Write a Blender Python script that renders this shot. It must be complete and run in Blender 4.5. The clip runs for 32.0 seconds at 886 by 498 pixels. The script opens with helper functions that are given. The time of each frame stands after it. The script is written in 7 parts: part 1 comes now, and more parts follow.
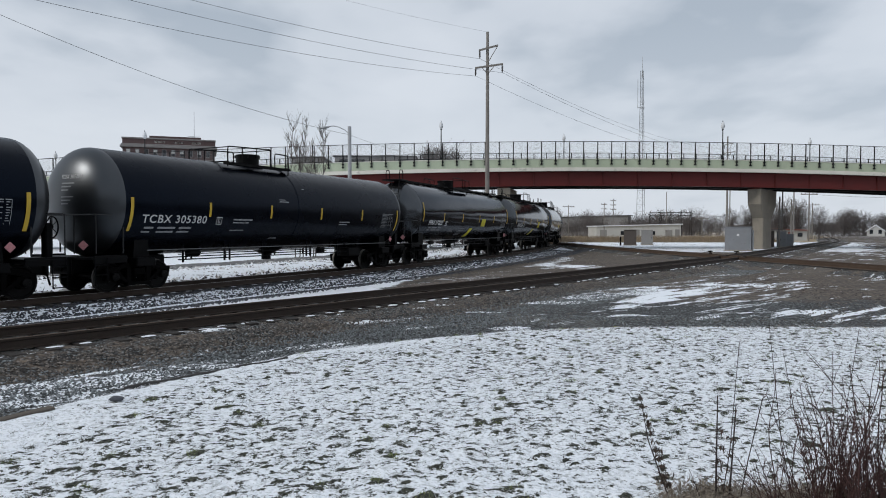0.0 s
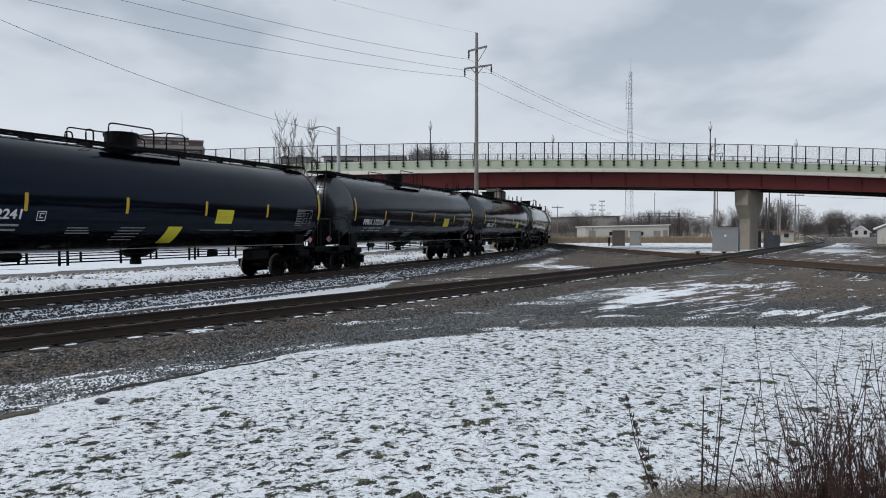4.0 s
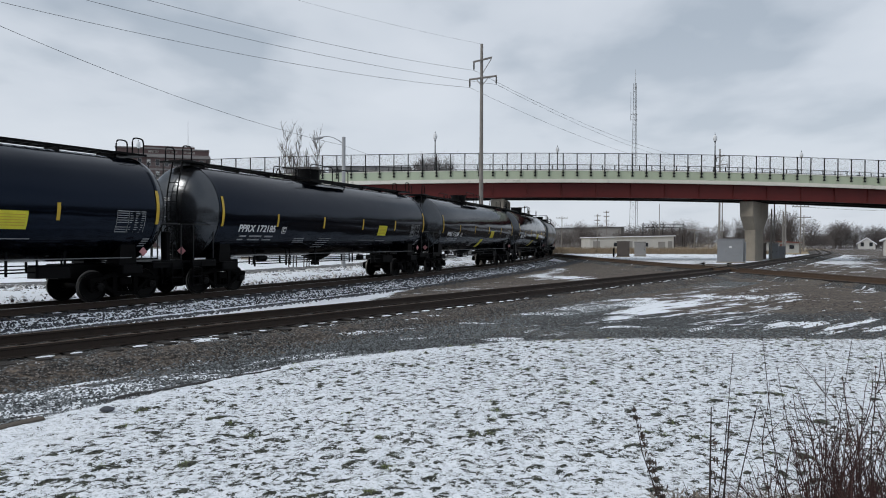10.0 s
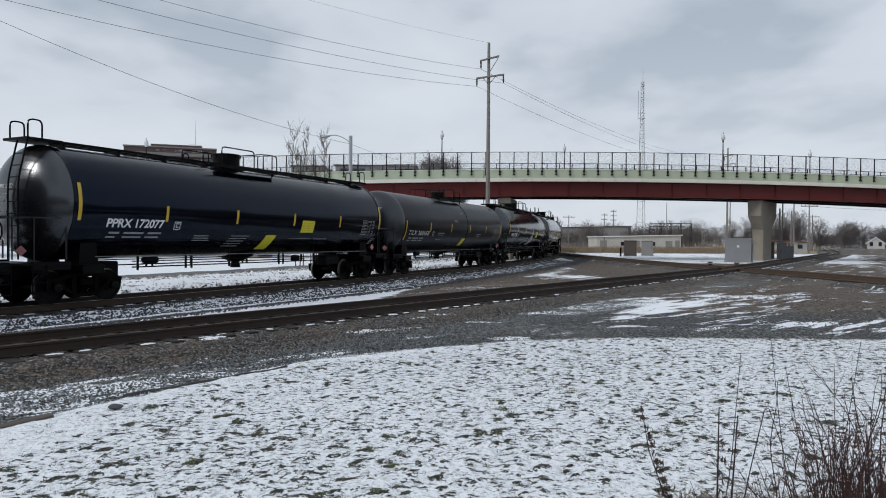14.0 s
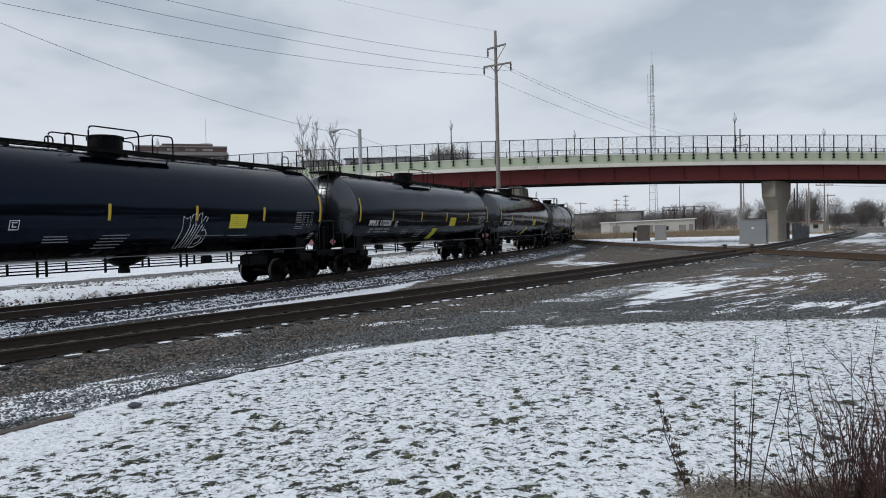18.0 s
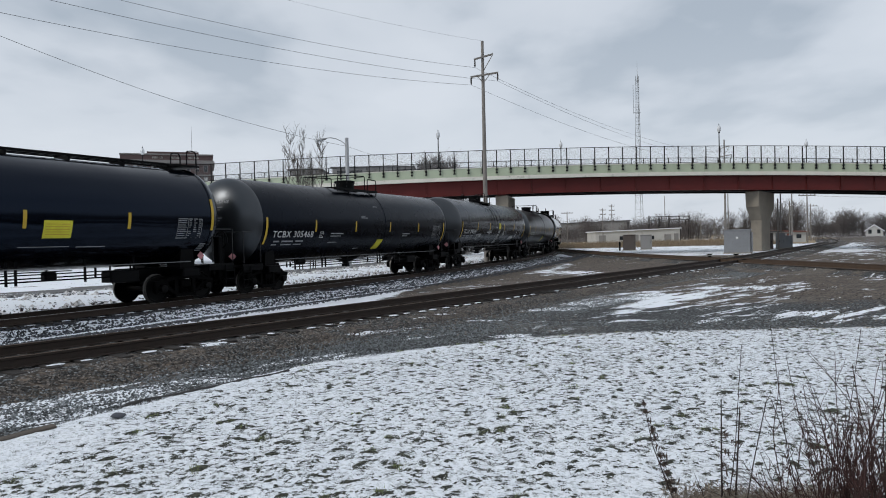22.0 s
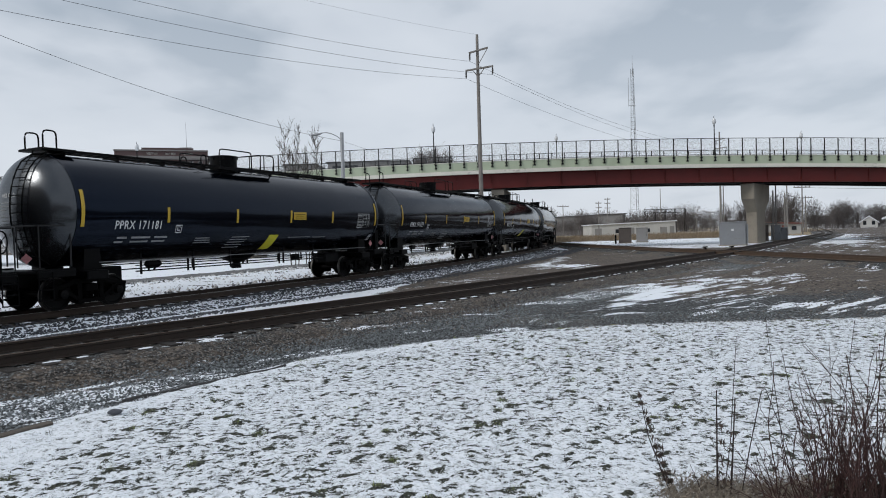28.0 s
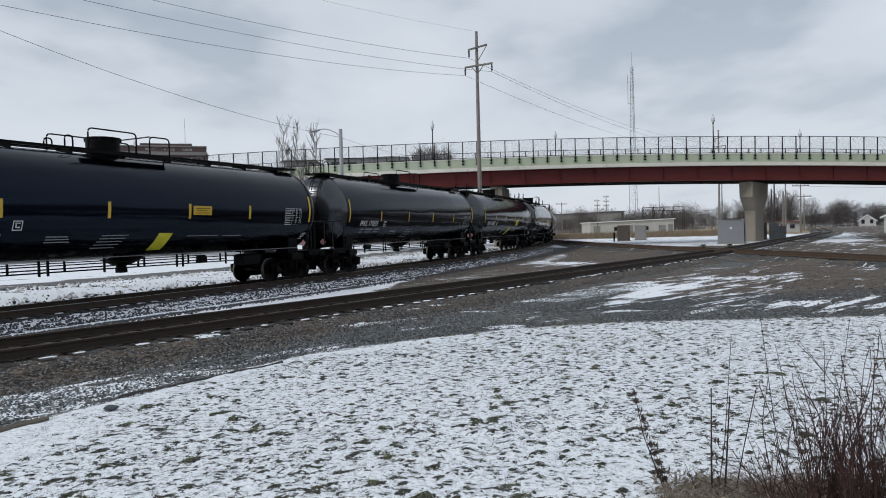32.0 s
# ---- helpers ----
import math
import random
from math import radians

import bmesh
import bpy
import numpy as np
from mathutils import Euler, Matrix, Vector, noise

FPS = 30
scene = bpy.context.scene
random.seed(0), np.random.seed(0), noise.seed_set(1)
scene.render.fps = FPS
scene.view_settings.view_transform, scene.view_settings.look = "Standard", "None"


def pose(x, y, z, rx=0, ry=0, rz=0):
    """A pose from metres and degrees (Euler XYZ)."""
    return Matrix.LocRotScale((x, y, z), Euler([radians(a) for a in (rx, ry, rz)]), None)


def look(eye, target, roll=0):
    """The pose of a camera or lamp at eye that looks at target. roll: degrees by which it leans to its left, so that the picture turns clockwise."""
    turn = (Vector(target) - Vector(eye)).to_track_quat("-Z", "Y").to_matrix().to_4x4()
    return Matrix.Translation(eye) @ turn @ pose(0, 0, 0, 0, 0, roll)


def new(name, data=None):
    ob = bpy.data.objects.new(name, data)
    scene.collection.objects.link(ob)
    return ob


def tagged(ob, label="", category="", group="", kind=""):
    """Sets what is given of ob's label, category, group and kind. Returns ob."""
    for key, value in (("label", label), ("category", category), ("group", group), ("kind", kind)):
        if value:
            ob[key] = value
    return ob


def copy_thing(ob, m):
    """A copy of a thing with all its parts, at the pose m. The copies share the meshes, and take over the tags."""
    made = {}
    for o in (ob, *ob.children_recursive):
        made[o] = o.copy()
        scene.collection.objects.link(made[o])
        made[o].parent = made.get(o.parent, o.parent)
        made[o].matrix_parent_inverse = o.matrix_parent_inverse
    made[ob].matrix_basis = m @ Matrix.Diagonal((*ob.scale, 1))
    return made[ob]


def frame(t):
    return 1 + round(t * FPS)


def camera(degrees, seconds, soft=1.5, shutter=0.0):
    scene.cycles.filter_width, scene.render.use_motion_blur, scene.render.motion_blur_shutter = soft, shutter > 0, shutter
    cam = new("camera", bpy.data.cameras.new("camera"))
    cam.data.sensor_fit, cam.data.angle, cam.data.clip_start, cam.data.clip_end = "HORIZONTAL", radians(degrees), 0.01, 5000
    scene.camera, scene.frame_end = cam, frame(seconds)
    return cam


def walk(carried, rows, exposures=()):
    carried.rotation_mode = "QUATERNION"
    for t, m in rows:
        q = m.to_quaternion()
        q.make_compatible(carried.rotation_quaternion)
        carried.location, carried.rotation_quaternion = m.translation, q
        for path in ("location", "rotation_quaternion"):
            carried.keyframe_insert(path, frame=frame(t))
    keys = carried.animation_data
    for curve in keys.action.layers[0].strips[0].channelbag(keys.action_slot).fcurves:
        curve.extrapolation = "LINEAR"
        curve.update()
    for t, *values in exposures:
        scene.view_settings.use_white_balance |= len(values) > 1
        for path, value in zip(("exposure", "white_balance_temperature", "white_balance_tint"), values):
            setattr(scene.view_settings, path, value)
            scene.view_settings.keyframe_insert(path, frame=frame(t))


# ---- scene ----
cam = camera(65.45, 32.0, soft=1.0, shutter=0.0)
PATH = [
    (0, 0.000, 0, 1.704, 88.451, -0.000, -0.000),
    (0.5, -0.000, 0, 1.704, 88.462, -0.091, -0.021),
    (1, 0.002, 0, 1.703, 88.476, -0.116, -0.096),
    (1.5, 0.004, 0, 1.703, 88.470, -0.112, -0.222),
    (2, 0.004, 0, 1.703, 88.455, -0.095, -0.359),
    (2.5, 0.006, 0, 1.702, 88.423, -0.035, -0.551),
    (3, 0.011, 0, 1.703, 88.430, 0.094, -0.698),
    (3.5, 0.014, 0, 1.706, 88.467, 0.018, -0.864),
    (5.5, 0.013, 0, 1.702, 88.539, -0.103, -0.853),
    (6, 0.012, 0, 1.701, 88.422, -0.000, -0.729),
    (6.5, 0.009, 0, 1.701, 88.376, 0.109, -0.608),
    (7, 0.006, 0, 1.702, 88.381, 0.139, -0.503),
    (7.5, 0.005, 0, 1.702, 88.459, 0.165, -0.447),
    (8, 0.003, 0, 1.701, 88.632, 0.080, -0.447),
    (8.5, -0.001, 0, 1.701, 88.824, -0.024, -0.492),
    (9, -0.003, 0, 1.701, 89.033, -0.161, -0.506),
    (9.5, -0.004, 0, 1.701, 89.192, -0.233, -0.540),
    (10, -0.006, 0, 1.701, 89.348, -0.244, -0.536),
    (10.5, -0.007, 0, 1.703, 89.432, -0.201, -0.531),
    (11, -0.007, 0, 1.703, 89.472, -0.143, -0.441),
    (11.5, -0.007, 0, 1.702, 89.451, -0.116, -0.310),
    (12, -0.008, 0, 1.702, 89.376, -0.029, -0.211),
    (12.5, -0.008, 0, 1.703, 89.297, -0.094, -0.141),
    (13, -0.007, 0, 1.702, 89.279, -0.136, -0.050),
    (13.5, -0.008, 0, 1.703, 89.261, -0.280, 0.003),
    (14, -0.011, 0, 1.704, 89.247, -0.370, 0.011),
    (14.5, -0.013, 0, 1.704, 89.217, -0.398, -0.059),
    (16.5, 0.005, 0, 1.704, 88.668, 0.786, 0.104),
    (17, 0.005, 0, 1.704, 88.525, 1.023, 0.416),
    (17.5, 0.005, 0, 1.703, 88.453, 1.207, 0.727),
    (18, 0.007, 0, 1.703, 88.483, 1.367, 1.020),
    (18.5, 0.008, 0, 1.703, 88.537, 1.516, 1.268),
    (19, 0.009, 0, 1.704, 88.557, 1.529, 1.436),
    (19.5, 0.011, 0, 1.703, 88.550, 1.640, 1.491),
    (20, 0.008, 0, 1.704, 88.511, 1.606, 1.323),
    (20.5, 0.005, 0, 1.704, 88.572, 1.563, 0.969),
    (21, 0.002, 0, 1.704, 88.732, 1.479, 0.549),
    (21.5, -0.001, 0, 1.705, 88.986, 1.379, 0.151),
    (22, -0.001, 0, 1.704, 89.206, 1.248, -0.075),
    (22.5, -0.002, 0, 1.703, 89.385, 1.189, -0.133),
    (23, -0.003, 0, 1.703, 89.501, 1.105, -0.064),
    (23.5, -0.003, 0, 1.704, 89.559, 1.023, 0.019),
    (24, -0.004, 0, 1.704, 89.612, 0.937, 0.129),
    (24.5, -0.005, 0, 1.703, 89.588, 0.825, 0.160),
    (25, -0.004, 0, 1.702, 89.575, 0.896, 0.160),
    (25.5, -0.003, 0, 1.701, 89.519, 1.031, 0.103),
    (27.5, 0.008, 0, 1.700, 88.910, 1.750, -0.233),
    (28, 0.006, 0, 1.699, 88.726, 1.659, -0.395),
    (28.5, 0.007, 0, 1.698, 88.645, 1.691, -0.524),
    (29, 0.007, 0, 1.699, 88.635, 1.600, -0.607),
    (29.5, 0.007, 0, 1.702, 88.673, 1.457, -0.712),
    (30, 0.011, 0, 1.703, 88.748, 1.435, -0.804),
    (30.5, 0.017, 0, 1.703, 88.787, 1.377, -0.938),
    (31, 0.024, 0, 1.704, 88.735, 1.434, -0.986),
    (31.5, 0.027, 0, 1.703, 88.590, 1.441, -0.853),
    (32, 0.027, 0, 1.701, 88.471, 1.415, -0.502),
]
walk(cam, [(t, pose(x, y, z, rx, ry, rz)) for t, x, y, z, rx, ry, rz in PATH], exposures=[(0.0, 0.0), (32.0, 0.0)])

# ---------------------------------------------------------------- light
SUN_EL, SUN_AZ = 36.0, -118.0          # degrees; azimuth from +y towards +x


def make_world():
    w = bpy.data.worlds.new("overcast")
    scene.world = w
    w.use_nodes = True
    nt = w.node_tree
    nt.nodes.clear()
    N, L = nt.nodes.new, nt.links.new
    out, bg = N("ShaderNodeOutputWorld"), N("ShaderNodeBackground")
    sky = N("ShaderNodeTexSky")
    sky.sky_type, sky.sun_disc = "NISHITA", False
    sky.sun_elevation, sky.sun_rotation = radians(SUN_EL), radians(SUN_AZ)
    sky.dust_density = 3.0
    dim = N("ShaderNodeVectorMath")
    dim.operation = "SCALE"
    dim.inputs[3].default_value = 0.1
    L(sky.outputs[0], dim.inputs[0])
    co, sep = N("ShaderNodeTexCoord"), N("ShaderNodeSeparateXYZ")
    L(co.outputs["Generated"], sep.inputs[0])
    # cloud deck: the direction projected on a high flat layer
    zz = N("ShaderNodeMath"); zz.operation = "MAXIMUM"; zz.inputs[1].default_value = 0.0
    L(sep.outputs[2], zz.inputs[0])
    za = N("ShaderNodeMath"); za.operation = "ADD"; za.inputs[1].default_value = 0.16
    L(zz.outputs[0], za.inputs[0])
    comb = N("ShaderNodeCombineXYZ")
    for i in (0, 1):
        dv = N("ShaderNodeMath"); dv.operation = "DIVIDE"
        L(sep.outputs[i], dv.inputs[0]); L(za.outputs[0], dv.inputs[1]); L(dv.outputs[0], comb.inputs[i])
    n1, n2 = N("ShaderNodeTexNoise"), N("ShaderNodeTexNoise")
    mp = N("ShaderNodeMapping")
    mp.inputs["Location"].default_value = (5.3, 2.2, 0.0)
    mp.inputs["Scale"].default_value = (0.9, 0.7, 1.0)
    L(comb.outputs[0], mp.inputs[0])
    for n, s, d in ((n1, 0.9, 4.0), (n2, 2.6, 5.0)):
        n.inputs["Scale"].default_value, n.inputs["Detail"].default_value = s, d
        n.inputs["Roughness"].default_value = 0.5
        L(mp.outputs[0], n.inputs["Vector"])
    mixn = N("ShaderNodeMath"); mixn.operation = "MULTIPLY_ADD"; mixn.inputs[1].default_value = 0.35
    L(n2.outputs[0], mixn.inputs[0]); L(n1.outputs[0], mixn.inputs[2])
    ramp = N("ShaderNodeValToRGB")
    e = ramp.color_ramp.elements
    e[0].position, e[0].color = 0.52, (0.44, 0.505, 0.585, 1)
    e[1].position, e[1].color = 0.80, (0.72, 0.77, 0.84, 1)
    m = e.new(0.63); m.color = (0.635, 0.69, 0.765, 1)
    # a thicker grey bank towards the north-west, thinner elsewhere
    bx, bz = N("ShaderNodeMapRange"), N("ShaderNodeMapRange")
    bx.interpolation_type = bz.interpolation_type = "SMOOTHSTEP"
    bx.inputs[1].default_value, bx.inputs[2].default_value = -0.05, -0.48
    bz.inputs[1].default_value, bz.inputs[2].default_value = 0.13, 0.24
    L(sep.outputs[0], bx.inputs[0]); L(sep.outputs[2], bz.inputs[0])
    bank = N("ShaderNodeMath"); bank.operation = "MULTIPLY"
    L(bx.outputs[0], bank.inputs[0]); L(bz.outputs[0], bank.inputs[1])
    thick = N("ShaderNodeMath"); thick.operation = "MULTIPLY_ADD"; thick.inputs[1].default_value = -0.16
    L(bank.outputs[0], thick.inputs[0]); L(mixn.outputs[0], thick.inputs[2])
    L(thick.outputs[0], ramp.inputs[0])
    # paler towards the horizon
    hz = N("ShaderNodeMapRange")
    hz.inputs[1].default_value, hz.inputs[2].default_value, hz.inputs[3].default_value, hz.inputs[4].default_value = 0.0, 0.28, 0.75, 0.0
    L(zz.outputs[0], hz.inputs[0])
    mh = N("ShaderNodeMix"); mh.data_type = "RGBA"
    mh.inputs[7].default_value = (0.72, 0.775, 0.85, 1)
    L(hz.outputs[0], mh.inputs[0]); L(ramp.outputs[0], mh.inputs[6])
    mx = N("ShaderNodeMix"); mx.data_type = "RGBA"; mx.inputs[0].default_value = 0.9
    L(dim.outputs[0], mx.inputs[6]); L(mh.outputs[2], mx.inputs[7])
    L(mx.outputs[2], bg.inputs[0])
    bg.inputs[1].default_value = 1.0
    L(bg.outputs[0], out.inputs[0])


make_world()
sun_data = bpy.data.lights.new("sun", "SUN")
sun_data.energy, sun_data.angle, sun_data.color = 1.3, radians(12), (1.0, 0.96, 0.90)
sun = new("sun", sun_data)
_a, _e = radians(SUN_AZ), radians(SUN_EL)
sun.matrix_world = look((0, 0, 60), (-math.sin(_a) * math.cos(_e), -math.cos(_a) * math.cos(_e), 60 - math.sin(_e)))

# ---------------------------------------------------------------- materials


def nodes_of(name):
    m = bpy.data.materials.new(name)
    m.use_nodes = True
    nt = m.node_tree
    return m, nt, nt.nodes["Principled BSDF"]


def surf(name, base, rough=0.6, metal=0.0, var=0.18, scale=2.0, fine=40.0, bump=0.15, other=None, amount=0.0, spec=0.5, rnd=0.0, island=False, rvar=0.1, tint=None, wavy=0.0):
    """Base colour varied at two scales, wear towards another colour, fine relief."""
    m, nt, p = nodes_of(name)
    N, L = nt.nodes.new, nt.links.new
    co = N("ShaderNodeTexCoord")
    a, b = N("ShaderNodeTexNoise"), N("ShaderNodeTexNoise")
    for n, s, d in ((a, scale, 5.0), (b, fine, 3.0)):
        n.inputs["Scale"].default_value, n.inputs["Detail"].default_value = s, d
        L(co.outputs["Object"], n.inputs["Vector"])
    f = N("ShaderNodeMath"); f.operation = "ADD"
    L(a.outputs[0], f.inputs[0]); L(b.outputs[0], f.inputs[1])
    mr = N("ShaderNodeMapRange")
    mr.inputs[1].default_value, mr.inputs[2].default_value = 0.65, 1.35
    mr.inputs[3].default_value, mr.inputs[4].default_value = 1 - var, 1 + var
    L(f.outputs[0], mr.inputs[0])
    last = mr.outputs[0]
    if rnd:
        o = N("ShaderNodeNewGeometry") if island else N("ShaderNodeObjectInfo")
        r = N("ShaderNodeMapRange")
        r.inputs[3].default_value, r.inputs[4].default_value = 1 - rnd, 1 + rnd
        L(o.outputs["Random Per Island" if island else "Random"], r.inputs[0])
        mu = N("ShaderNodeMath"); mu.operation = "MULTIPLY"
        L(last, mu.inputs[0]); L(r.outputs[0], mu.inputs[1])
        last = mu.outputs[0]
    sc = N("ShaderNodeVectorMath"); sc.operation = "SCALE"; sc.inputs[0].default_value = base
    L(last, sc.inputs[3])
    col = sc.outputs[0]
    if other:
        w = N("ShaderNodeTexNoise")
        w.inputs["Scale"].default_value, w.inputs["Detail"].default_value = scale * 2.3, 8.0
        L(co.outputs["Object"], w.inputs["Vector"])
        k = N("ShaderNodeMapRange")
        k.inputs[1].default_value, k.inputs[2].default_value = 0.62 - amount * 0.3, 0.72 - amount * 0.2
        k.inputs[4].default_value = 0.9
        L(w.outputs[0], k.inputs[0])
        mx = N("ShaderNodeMix"); mx.data_type = "RGBA"
        mx.inputs[7].default_value = (*other, 1)
        L(k.outputs[0], mx.inputs[0]); L(col, mx.inputs[6])
        col = mx.outputs[2]
    L(col, p.inputs["Base Color"])
    rr = N("ShaderNodeMapRange")
    rr.inputs[3].default_value, rr.inputs[4].default_value = max(rough - rvar, 0.03), min(rough + rvar, 1)
    L(a.outputs[0], rr.inputs[0]); L(rr.outputs[0], p.inputs["Roughness"])
    p.inputs["Metallic"].default_value = metal
    p.inputs["Specular IOR Level"].default_value = spec
    if tint:
        p.inputs["Specular Tint"].default_value = (*tint, 1)
    if bump:
        bp = N("ShaderNodeBump")
        bp.inputs["Strength"].default_value, bp.inputs["Distance"].default_value = bump, 0.01
        L(b.outputs[0], bp.inputs["Height"])
        if wavy:
            mp = N("ShaderNodeMapping"); mp.inputs["Scale"].default_value = (0.35, 1.0, 1.0)
            wn, wb = N("ShaderNodeTexNoise"), N("ShaderNodeBump")
            wn.inputs["Scale"].default_value, wn.inputs["Detail"].default_value = 1.3, 1.0
            wb.inputs["Strength"].default_value, wb.inputs["Distance"].default_value = 1.0, wavy
            L(co.outputs["Object"], mp.inputs[0]); L(mp.outputs[0], wn.inputs["Vector"])
            L(wn.outputs[0], wb.inputs["Height"]); L(wb.outputs[0], bp.inputs["Normal"])
        L(bp.outputs[0], p.inputs["Normal"])
    return m


